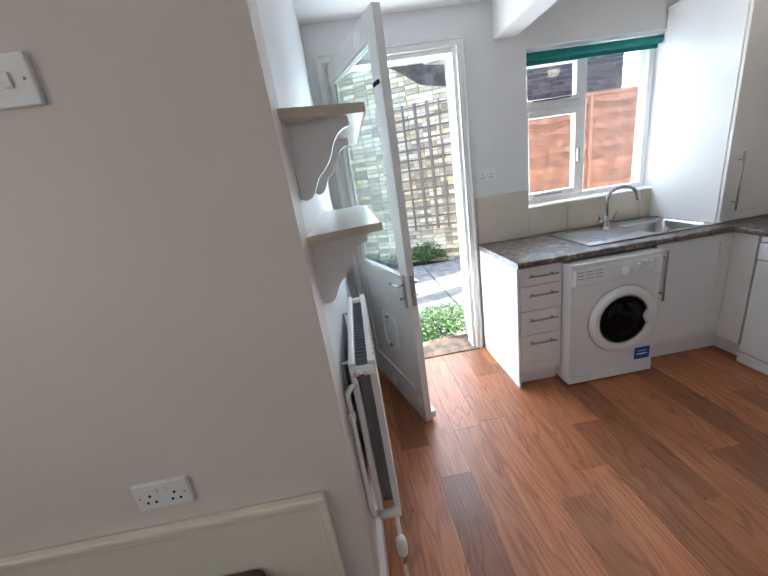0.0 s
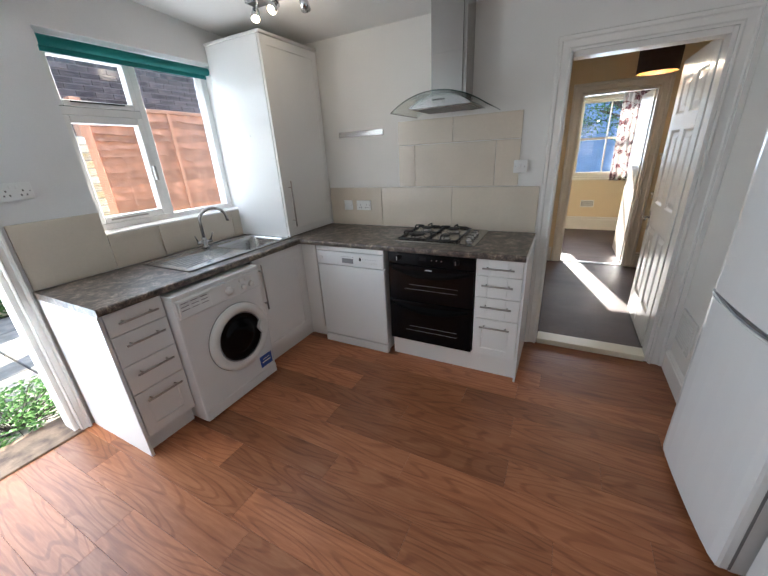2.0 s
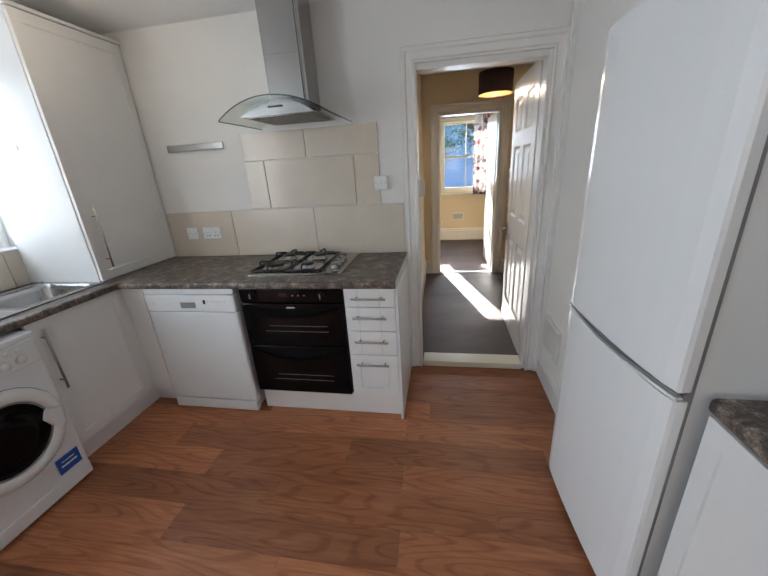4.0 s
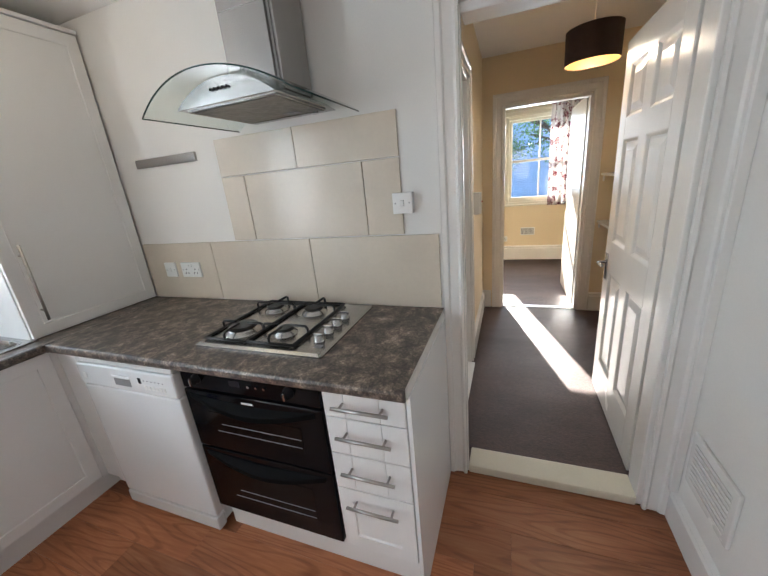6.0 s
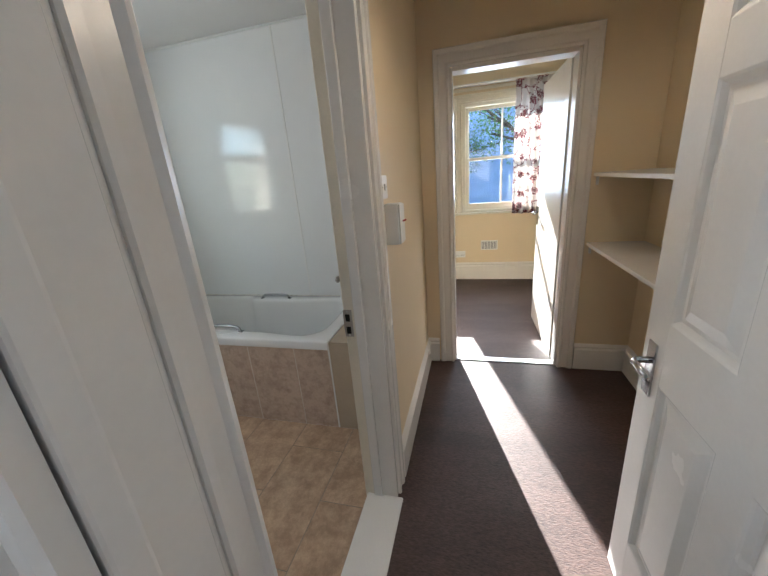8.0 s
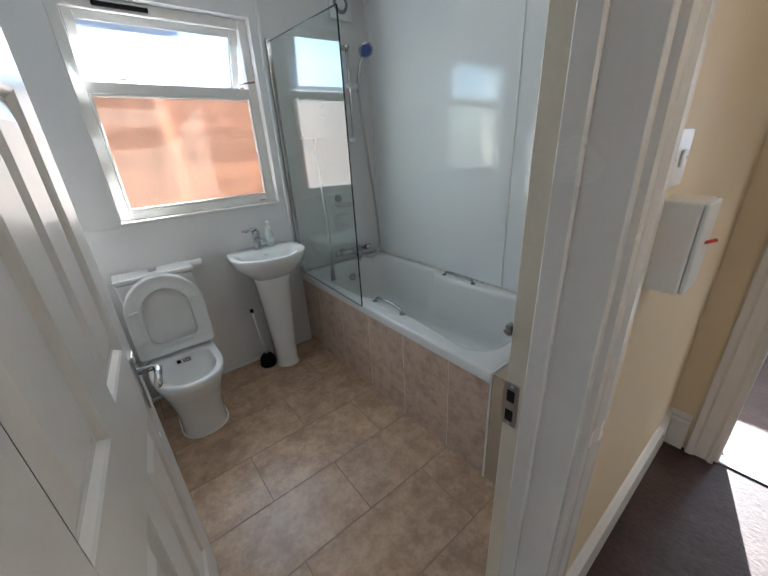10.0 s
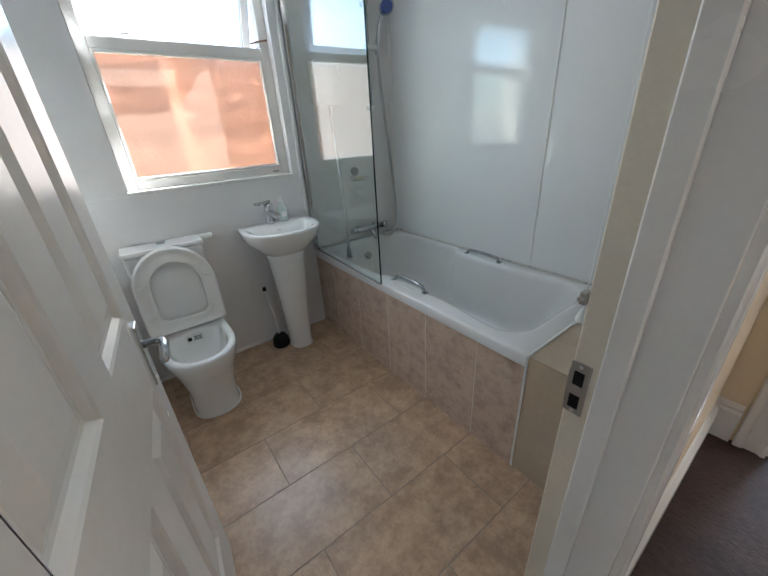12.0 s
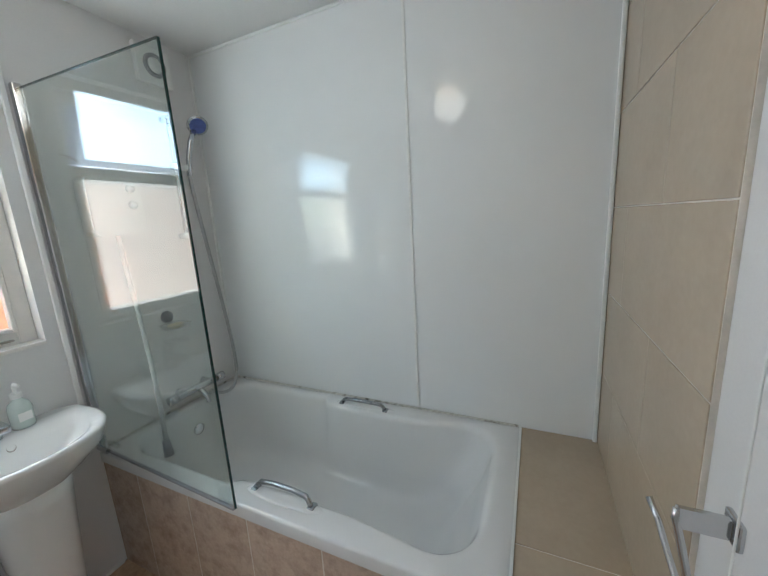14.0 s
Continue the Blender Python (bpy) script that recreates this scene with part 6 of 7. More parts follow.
part("bar", bm, mat("cream soap", (0.72, 0.64, 0.44), 0.5, 0.06, 20, 80, 0.1), sp, "", True)

ex = thing("extractor_fan", "white square extractor fan high on the wall", "extractor fan", 5.09, BY1, 2.305)
part("case", box(-0.085, 0.085, -0.03, 0, -0.085, 0.085, 0.008, 3), PLAST, ex)
part("ring", lathe([(0.055, 0), (0.053, 0.008), (0.036, 0.008), (0.034, 0.0)], 28, caps=False), GREY, ex, "grey intake ring", True).matrix_local = pose(0.0, -0.03, 0, 90)
part("cap", lathe([(0.034, 0.0), (0.034, 0.006), (0, 0.007)], 24, caps=False), PLAST, ex, "", True).matrix_local = pose(0.0, -0.03, 0, 90)

# washbasin
bs = thing("washbasin", "white ceramic pedestal washbasin", "washbasin", 4.268, BY1, 0)


def basin_outline(w, front, back, n=28):
    pts = []
    for i in range(n):
        a = 2 * math.pi * i / n
        c, s = math.cos(a), math.sin(a)
        x = w * (abs(c) ** 0.85) * (1 if c > 0 else -1)
        y = (back * (abs(s) ** 0.35) if s > 0 else -front * (abs(s) ** 0.9))
        pts.append((x, y))
    return pts


def shift(outline, dy):
    return [(x, y + dy) for x, y in outline]


bm = bmesh.new()
c = -0.17
rows = [(shift(basin_outline(0.085, 0.08, 0.12), c), 0.665), (shift(basin_outline(0.15, 0.13, 0.15), c), 0.71), (shift(basin_outline(0.222, 0.20, 0.166), c), 0.785), (shift(basin_outline(0.236, 0.222, 0.169), c), 0.835),
        (shift(basin_outline(0.236, 0.223, 0.169), c), 0.848), (shift(basin_outline(0.226, 0.213, 0.166), c), 0.853), (shift(basin_outline(0.185, 0.182, 0.045), c - 0.01), 0.846), (shift(basin_outline(0.165, 0.165, 0.03), c - 0.01), 0.80), (shift(basin_outline(0.10, 0.10, 0.02), c - 0.01), 0.735), (shift(basin_outline(0.03, 0.03, 0.015), c - 0.02), 0.722)]
addloft(bm, rows)
bmesh.ops.recalc_face_normals(bm, faces=bm.faces)
part("bowl", bm, CERAM, bs, "", True)
bm = bmesh.new()
rows = [(shift(basin_outline(0.072 + 0.045 * g ** 1.5 + 0.008 * (g < 0.02), 0.085 + 0.03 * g + 0.008 * (g < 0.02), 0.08, 20), -0.165), 0.70 * g) for g in (0.0, 0.03, 0.1, 0.3, 0.5, 0.75, 0.9, 1.0)]
addloft(bm, rows)
part("pedestal", bm, CERAM, bs, "", True)
part("overflow", lathe([(0.014, 0), (0.012, 0.004), (0.006, 0.003)], 14, caps=True), NICKEL, bs, "dark metal overflow", True).matrix_local = pose(0.0, -0.138, 0.825, 70)
bp = thing("basin_tap", "chrome single-lever basin mixer tap", "tap", 4.245, BY1 - 0.075, 0.853)
bp.scale = (1.25, 1.25, 1.2)
part("body", lathe([(0.024, 0), (0.022, 0.01), (0.020, 0.07), (0.022, 0.10), (0.001, 0.105)], 18), CHROME, bp, "", True)
part("spout", box(-0.016, 0.016, -0.11, -0.005, 0.045, 0.068, 0.008, 3), CHROME, bp)
lv = part("lever", box(-0.014, 0.014, -0.075, 0.01, 0.105, 0.118, 0.004, 2), CHROME, bp)
lv.matrix_local = pose(0, 0, 0, 0, 0, -65)
dp = thing("soap_dispenser", "clear glass soap bottle with white pump on the basin", "soap dispenser", 4.335, BY1 - 0.06, 0.853)
part("bottle", lathe([(0.030, 0), (0.033, 0.008), (0.033, 0.07), (0.028, 0.09), (0.014, 0.105), (0.014, 0.112)], 20), mat("clear soap bottle", (0.62, 0.70, 0.66), 0.1, 0.03, 8, 60, 0.0, coat=0.6), dp, "pale clear bottle", True)
part("label_line", box(-0.018, 0.018, -0.0345, -0.032, 0.03, 0.06), PLAST, dp)
part("pump", tube([(0, 0, 0.112), (0, 0, 0.155), (0, -0.006, 0.162), (0.0, -0.035, 0.16)], 0.006, 8), PLAST, dp, "white pump", True)
part("collar", cyl((0, 0, 0.11), (0, 0, 0.128), 0.016, n=14), PLAST, dp)

# toilet
tl = thing("toilet", "white close-coupled toilet with seat and lid up", "toilet", 3.637, BY1, 0)


def oval(w, front, back, n=28):
    return basin_outline(w, front, back, n)


bm = bmesh.new()
c = -0.42
rows = [(shift(oval(0.118, 0.12, 0.26), c), 0.0), (shift(oval(0.115, 0.118, 0.25), c), 0.04), (shift(oval(0.118, 0.125, 0.25), c), 0.16), (shift(oval(0.145, 0.18, 0.26), c), 0.28), (shift(oval(0.172, 0.235, 0.27), c), 0.37), (shift(oval(0.175, 0.24, 0.27), c), 0.405), (shift(oval(0.168, 0.232, 0.262), c), 0.415),
        (shift(oval(0.142, 0.206, 0.135), c), 0.413), (shift(oval(0.135, 0.198, 0.127), c), 0.395), (shift(oval(0.128, 0.188, 0.12), c), 0.34), (shift(oval(0.10, 0.135, 0.095), c - 0.01), 0.25), (shift(oval(0.05, 0.05, 0.05), c - 0.02), 0.20)]
addloft(bm, rows)
bmesh.ops.recalc_face_normals(bm, faces=bm.faces)
part("pan", bm, CERAM, tl, "", True)
part("cistern", box(-0.185, 0.185, -0.155, -0.002, 0.405, 0.835, 0.02, 3), CERAM, tl)
part("cistern_lid", box(-0.192, 0.192, -0.162, -0.001, 0.835, 0.862, 0.010, 3), CERAM, tl)
part("flush_button", cyl((0.0, -0.08, 0.862), (0.0, -0.08, 0.868), 0.022, n=18), CHROME, tl)


def dshape(w, y0, y1, yc, r, n=20):
    """Straight at the hinge with small corners, straight sides, round at the far end."""
    top = [(w * math.cos(math.pi * i / n), yc + (y1 - yc) * math.sin(math.pi * i / n)) for i in range(n + 1)]
    return [*top, *arc(-w + r, y0 + r, r, 180, 270, 5), *arc(w - r, y0 + r, r, 270, 360, 5)]


UPRIGHT = Matrix.Translation((0, -0.232, 0.425 + 0.15)) @ pose(0, 0, 0, 81)
bm = bmesh.new()
addloft(bm, [(dshape(0.188, -0.125, 0.292, 0.09, 0.03), -0.004), (dshape(0.192, -0.128, 0.296, 0.09, 0.034), 0.0), (dshape(0.192, -0.128, 0.296, 0.09, 0.034), 0.014), (dshape(0.184, -0.122, 0.288, 0.09, 0.03), 0.017)])
ld = part("lid", bm, PLAST, tl, "raised white plastic lid", True)
ld.matrix_local = UPRIGHT
bm = bmesh.new()
shapes = ((0.186, -0.145, 0.288, 0.09, 0.022, 0.026), (0.190, -0.148, 0.292, 0.09, 0.025, 0.034), (0.188, -0.146, 0.290, 0.09, 0.024, 0.044), (0.180, -0.140, 0.282, 0.09, 0.02, 0.048),
          (0.168, -0.130, 0.268, 0.09, 0.02, 0.043), (0.130, -0.098, 0.232, 0.09, 0.045, 0.043), (0.121, -0.090, 0.222, 0.09, 0.042, 0.049), (0.115, -0.084, 0.215, 0.09, 0.04, 0.046), (0.113, -0.082, 0.213, 0.09, 0.04, 0.026))
rims = [[bm.verts.new((x, y, z)) for x, y in dshape(*sh)] for *sh, z in shapes]
k = len(rims[0])
for i in range(k):
    j = (i + 1) % k
    for A, B in zip(rims, rims[1:] + rims[:1]):
        bm.faces.new((A[i], A[j], B[j], B[i]))
bmesh.ops.recalc_face_normals(bm, faces=bm.faces)
st = part("seat", bm, PLAST, tl, "raised white toilet seat", True)
st.matrix_local = UPRIGHT
for x, y, a in ((-0.148, 0.12, 15), (0.148, 0.12, -15), (-0.149, -0.05, 0), (0.149, -0.05, 0)):
    bf = part("buffer", box(-0.022, 0.022, -0.009, 0.009, 0.042, 0.058, 0.005, 2), PLAST, st)
    bf.matrix_local = pose(x, y, 0, 0, 0, a)
for x in (-0.13, 0.13):
    part("hinge_block", box(x - 0.03, x + 0.03, -0.262, -0.205, 0.418, 0.452, 0.008, 2), PLAST, tl)
for x in (-0.075, 0.075):
    part("hinge", cyl((x - 0.012, -0.195, 0.428), (x + 0.012, -0.195, 0.428), 0.014, n=12), CHROME, tl, "chrome seat hinge")
ps = part("printed_sticker", box(-0.045, 0.04, -0.305, -0.303, 0.352, 0.392), PLAST, tl, "small printed white sticker inside the rim")
part("print", box(-0.038, -0.018, -0.3062, -0.3048, 0.362, 0.384), BLACK, ps)
for z in (0.361, 0.370, 0.379):
    part("print", box(-0.008, 0.032, -0.3062, -0.3048, z, z + 0.004), BLACK, ps)
part("floor_seal", tube([(x, y + c, 0.004) for x, y in oval(0.121, 0.123, 0.262)], 0.005, 6, True), PLAST, tl)
rh = thing("toilet_roll_holder", "white toilet roll end on a wall holder", "roll holder", 3.86, BY1, 0.845)
part("roll", cyl((-0.05, -0.055, 0), (0.035, -0.055, 0), 0.022, n=18), PLAST, rh, "thin white paper roll", True)
part("arm", tube([(-0.06, 0, 0.01), (-0.06, -0.055, 0.01), (0.04, -0.055, 0)], 0.005, 8), CHROME, rh)

tb = thing("toilet_brush", "white-handled toilet brush in a black holder", "toilet brush", 4.14, 2.20, 0)
part("holder", lathe([(0.055, 0), (0.06, 0.015), (0.052, 0.06), (0.035, 0.085), (0.012, 0.095), (0.001, 0.095)], 22), BLACK, tb, "black rubber brush head and base", True)
part("handle", cyl((0, 0, 0.09), (-0.02, 0.06, 0.42), 0.008, n=10), PLAST, tb, "", True)
part("tip", cyl((-0.02, 0.06, 0.41), (-0.0215, 0.0645, 0.435), 0.012, n=10), BLACK, tb)
bo = thing("cleaner_bottle", "teal-green toilet cleaner bottle with bent neck on the floor", "bottle", 3.345, 2.12, 0)
bottle = part("body", lathe([(0.001, 0.0), (0.040, 0.002), (0.045, 0.02), (0.045, 0.075), (0.036, 0.105), (0.041, 0.14), (0.038, 0.165), (0.020, 0.19), (0.001, 0.192)], 20, (0, 0, 0), 1.0, 0.7), mat("teal bottle plastic", (0.05, 0.27, 0.19), 0.3, 0.08, 12, 60, 0.02), bo, "", True)
part("neck", tube([(0, 0, 0.185), (0.002, 0, 0.215), (-0.012, 0, 0.245), (-0.035, 0, 0.262)], 0.013, 12), bottle.data.materials[0], bo, "bent spout", True)
part("cap", cyl((-0.033, 0, 0.2605), (-0.062, 0, 0.272), 0.015, n=14), mat("dark green cap", (0.02, 0.13, 0.08), 0.4, 0.05), bo)
part("label", cyl((0, 0, 0.025), (0, 0, 0.072), 0.0455, n=20), mat("pale green label", (0.35, 0.55, 0.42), 0.4, 0.2, 40, 90, 0.0), bo, "pale printed label").scale = (1.0, 0.7, 1.0)
pv = thing("stop_valve", "small brass stop valve by the skirting", "valve", 3.80, BY1 - 0.05, 0)
part("pipe", cyl((0, 0, 0), (0, 0, 0.12), 0.008, n=8), NICKEL, pv)
part("tap_head", box(-0.016, 0.016, -0.03, 0.012, 0.04, 0.065, 0.005), SILLWOOD, pv)

# bathroom window with a vent standing open
wb = tagged(new("window_4"), "white bathroom window with frosted lower pane and open top vent", "window", kind="structure")
wb.location = (0, BY1 + 0.055, 0)
window_bars(wb, "window_frame", 3.575, 4.47, 1.125, 2.155, 0.05, 0, 0.07)
part("window_frame", box(3.625, 4.42, 0, 0.07, 1.755, 1.805, 0.003), GLOSS, wb)
window_bars(wb, "bead", 3.625, 4.42, 1.175, 1.755, 0.014, -0.004, 0.03)
part("pane", box(3.63, 4.415, 0.03, 0.035, 1.18, 1.752), FROST, wb, "frosted glass pane").visible_shadow = False
vs = part("top_vent", box(3.627, 4.418, 0.0, 0.04, -0.345, -0.30, 0.003), GLOSS, wb, "white top-hung vent pushed open")
vs.matrix_local = pose(0, 0.03, 2.105, 22)
for a, b, c, d in ((3.627, 3.672, -0.30, 0.0), (4.373, 4.418, -0.30, 0.0), (3.672, 4.373, -0.04, 0.0)):
    part("sash_bar", box(a, b, 0.0, 0.04, c, d, 0.003), GLOSS, vs)
part("pane", box(3.672, 4.373, 0.018, 0.022, -0.30, -0.04), FROST_UP, vs, "sky-tinted obscure glass pane").visible_shadow = False
part("stay", tube([(4.38, 0.03, 1.83), (4.42, -0.02, 1.835), (4.455, -0.03, 1.84)], 0.005, 8), SILLWOOD, wb, "rusty window stay")
part("stay", tube([(3.76, 0.10, 1.80), (3.76, 0.02, 1.82), (3.80, -0.01, 1.82)], 0.005, 8), NICKEL, wb)
part("vent_slot", box(3.75, 3.98, -0.012, 0.0, 2.118, 2.138, 0.003), BLACK, wb, "black trickle vent")
part("window_sill", box(3.575, 4.47, -0.065, 0.0, 1.112, 1.128, 0.004, 2), GLOSS, wb)
part("catch", box(4.36, 4.40, -0.02, -0.004, 1.142, 1.150, 0.003), NICKEL, wb)
bm = bmesh.new()
addbox(bm, 3.225, 3.575, BY1 - 0.006, BY1 - 0.001, 1.102, 1.110, 0.001)
addbox(bm, 4.515, 4.535, BY1 - 0.012, BY1 - 0.001, 0.6, 2.43, 0.003)
addbox(bm, 3.225, 4.54, BY1 - 0.012, BY1 - 0.001, 0.0, 0.022, 0.003)
setting("trim_bath", bm, PLAST, "white plastic trim strips on the bathroom wall", "trim")

# ceiling light, pull cord, ring holder, strike plate
cl = thing("ceiling_light", "round frosted bathroom ceiling light, lit", "ceiling light", 4.15, 1.17, 2.435)
part("base", lathe([(0.075, 0), (0.075, -0.015), (0.06, -0.02), (0.001, -0.02)], 24), PLAST, cl)
part("globe", lathe([(0.001, -0.095), (0.04, -0.09), (0.066, -0.07), (0.07, -0.045), (0.06, -0.02)], 24, caps=False), mat("lit opal glass", (0.9, 0.85, 0.75), 0.3, 0.0, bump=0, glow=((1.0, 0.70, 0.40), 0.55)), cl, "lit opal glass globe", True)
lamp("bath_bulb", "POINT", Matrix.Translation((4.15, 1.17, 2.29)), 0.35, (1.0, 0.88, 0.72), radius=0.11)
pc = thing("pull_cord", "white light pull cord with plastic acorn", "pull cord", 4.285, 0.375, 0.945)
part("acorn", lathe([(0.011, 0.0), (0.012, 0.006), (0.007, 0.024), (0.003, 0.032), (0.001, 0.034)], 14), PLAST, pc, "", True)
part("cord", cyl((0, 0, 0.032), (0, 0, 1.47), 0.0014, n=6), PLAST, pc)
part("ceiling_switch", cyl((0, 0, 1.47), (0, 0, 1.489), 0.035, n=18), PLAST, pc)
rg = thing("towel_ring", "chrome open ring holder on the wall", "towel ring", 4.40, 0.318, 1.065)
part("bracket", box(-0.02, 0.02, 0.0, 0.008, -0.02, 0.02, 0.003, 2), CHROME, rg)
part("arm", box(-0.006, 0.006, 0.006, 0.068, -0.016, 0.016, 0.003, 2), CHROME, rg)
hook = [(0.0, 0.066, 0.012), (0.0, 0.067, -0.004), (-0.008, 0.062, -0.03), (-0.017, 0.055, -0.07), (-0.017, 0.046, -0.115), (-0.008, 0.038, -0.15), (0.012, 0.036, -0.166), (0.038, 0.04, -0.155), (0.065, 0.048, -0.125), (0.09, 0.056, -0.09), (0.112, 0.066, -0.065)]
part("ring", tube(hook, 0.0055, 8), CHROME, rg, "", True)
skp = thing("strike_plate", "metal latch strike plate in the bathroom jamb", "strike plate", 4.115, 0.293, 0.907)
part("plate", box(-0.003, 0.0, -0.017, 0.018, -0.057, 0.057, 0.001), NICKEL, skp)
part("lip", box(-0.003, 0.02, 0.0172, 0.0195, -0.035, 0.04, 0.001), NICKEL, skp)
for z in (-0.05, 0.05):
    part("screw", cyl((-0.0042, 0.0, z), (-0.002, 0.0, z), 0.004, n=10), CHROME, skp)
for z in (-0.03, 0.022):
    part("slot", box(-0.0036, -0.0028, -0.008, 0.010, z - 0.014, z + 0.016), BLACK, skp)
bk = thing("bolt_keeper", "small worn brass bolt keeper on the bathroom jamb", "bolt keeper", 4.122, 0.310, 1.085)
part("keeper", box(-0.012, 0.006, 0.0, 0.012, -0.012, 0.012, 0.002), NICKEL, bk)
part("stud", cyl((-0.010, 0.006, 0.0), (-0.018, 0.009, 0.0), 0.004, n=10), NICKEL, bk)

# ---- outside ----
bm = bmesh.new()
bmesh.ops.create_grid(bm, x_segments=8, y_segments=8, size=400)
gr = setting("ground", bm, SOIL, "dark soil and grass ground", "ground")
gr.location.z = -0.135
setting("roof_cap", box(-1.95, 7.9, -1.9, 2.85, 2.92, 3.02), SLATE, "flat roof over the rooms", "roof")

WD = Vector((0.9106, -0.4133, 0))
WO = Vector((0.485, 6.584, -0.13))
WROT = math.degrees(math.atan2(WD.y, WD.x))
gw = tagged(new("wall_garden"), "old yellow stock brick garden wall", "garden wall", kind="structure")
gw.matrix_world = Matrix.Translation(WO) @ pose(0, 0, 0, 0, 0, WROT)
part("mortar", box(-4.0, 1.98, 0.012, 0.22, 0.0, 4.2), MORTAR, gw, "lime mortar bed")
cap = [(-1.6, 4.3), (0.05, 3.62), (0.75, 3.28), (1.15, 2.98), (1.6, 2.86), (1.98, 2.85), (1.98, 3.12), (1.7, 3.14), (1.25, 3.24), (0.8, 3.62), (0.1, 4.0), (-1.6, 4.75)]
part("render_band", prism(cap, "y", -0.035, 0.0), RENDER, gw, "dark sooty render band along an old roof line")
tr = thing("trellis", "weathered brown square trellis on the garden wall", "trellis", 0, 0, 0)
tr.matrix_world = Matrix.Translation(WO + WD * 0.38) @ pose(0, 0, 0, 0, 0, WROT)
tr.location.z = 0.5
for k in range(9):
    part("upright_slat", box(k * 0.205, k * 0.205 + (0.05 if k in (3, 4) else 0.032), -0.05, -0.034, 0.0, 2.1, 0.003), TRELLIS, tr)
for k in range(13):
    part("cross_slat", box(-0.06, 1.75, -0.033, -0.018, 0.05 + k * 0.165, 0.078 + k * 0.165, 0.003), TRELLIS, tr)
for s in ((0.1, 0.3), (1.5, 0.3), (0.1, 1.8), (1.5, 1.8)):
    part("spacer", box(s[0], s[0] + 0.03, -0.018, 0.0, s[1], s[1] + 0.03), TRELLIS, tr)


def leafy(name, label, x, y, z, spread, height, count, size, seed, category="plant"):
    r = random.Random(seed)
    t = thing(name, label, category, x, y, z)
    bm = bmesh.new()
    lf = bmesh.new()
    for i in range(count):
        a = r.uniform(0, 6.283)
        d = spread * math.sqrt(r.random())
        h = height * (0.25 + 0.75 * r.random()) * (1 - 0.5 * (d / spread) ** 2)
        tip = Vector((d * math.cos(a), d * math.sin(a), h))
        if i % 3 == 0:
            addtube(bm, [(tip.x * 0.15, tip.y * 0.15, 0), (tip.x * 0.6, tip.y * 0.6, h * 0.6), tip], 0.0025, 4)
        for q in range(4):
            b = r.uniform(0, 6.283)
            s = size * r.uniform(0.6, 1.2)
            u = Vector((math.cos(b), math.sin(b), r.uniform(-0.3, 0.5))).normalized()
            v = u.cross(Vector((r.uniform(-0.4, 0.4), r.uniform(-0.4, 0.4), 1))).normalized()
            o = tip + Vector((r.uniform(-1, 1), r.uniform(-1, 1), r.uniform(-1, 0.6))) * size
            ps = [o, o + u * s * 0.45 + v * s * 0.32, o + u * s, o + u * s * 0.45 - v * s * 0.32]
            mid = o + u * s * 0.5 + Vector((0, 0, -s * 0.12))
            vs = [lf.verts.new(p) for p in (*ps, mid)]
            for j in range(4):
                lf.faces.new((vs[j], vs[(j + 1) % 4], vs[4]))
    part("stems", bm, BARK, t)
    part("leaves", lf, LEAF, t, "bright green leaves")
    return t


leafy("weed_clump", "leafy green weeds growing by the door step", 0.80, 3.12, -0.09, 0.34, 0.30, 260, 0.045, 3)
leafy("weed_clump", "small green weed among the paving", 0.60, 2.98, -0.09, 0.10, 0.16, 50, 0.04, 4)
leafy("garden_fern", "green fern at the foot of the garden wall", 1.30, 6.05, -0.09, 0.32, 0.40, 220, 0.06, 5)
leafy("garden_fern", "low green growth along the garden wall", 0.62, 6.38, -0.09, 0.35, 0.15, 120, 0.05, 6)
leafy("garden_fern", "low green growth along the garden wall", 0.2, 6.5, -0.09, 0.3, 0.2, 100, 0.05, 8)

# fence behind the kitchen and bathroom windows
fc = tagged(new("fence_boards"), "red-brown painted overlap fence panels", "fence", kind="structure")
fc.location = (2.42, 4.55, -0.13)
fr = random.Random(9)
for p in range(4):
    x0 = p * 1.83
    part("fence_post", box(x0 - 0.05, x0 + 0.05, -0.04, 0.06, 0, 2.34, 0.004), FENCE, fc)
    for k in range(28):
        bm = bmesh.new()
        z0 = 0.05 + k * 0.078
        n = 16
        ph = fr.uniform(0, 6)
        rows = []
        for i in range(n + 1):
            x = x0 + 0.055 + (1.72) * i / n
            w = 0.010 * math.sin(ph + i * 1.1) + 0.007 * math.sin(ph * 2 + i * 2.7)
            rows.append([bm.verts.new(q) for q in ((x, -0.045, z0 + w), (x, 0.0, z0 + 0.10 + w), (x, 0.010, z0 + 0.10 + w), (x, -0.030, z0 + w))])
        for A, B in zip(rows, rows[1:]):
            for j in range(4):
                bm.faces.new((A[j], B[j], B[(j + 1) % 4], A[(j + 1) % 4]))
        part("fence_board", bm, FENCE, fc)
    part("batten", box(x0 + 0.90, x0 + 0.94, -0.07, -0.045, 0.05, 2.24, 0.003), FENCE, fc)
    part("cap_rail", box(x0 + 0.05, x0 + 1.78, -0.05, 0.03, 2.24, 2.28, 0.004), FENCE, fc)
bpil = tagged(new("brick_pier"), "yellow brick pier beside the fence", "pier", kind="structure")
bpil.location = (2.12, 4.40, -0.13)
part("mortar", box(0.006, 0.214, 0.006, 0.214, 0, 1.97), MORTAR, bpil)

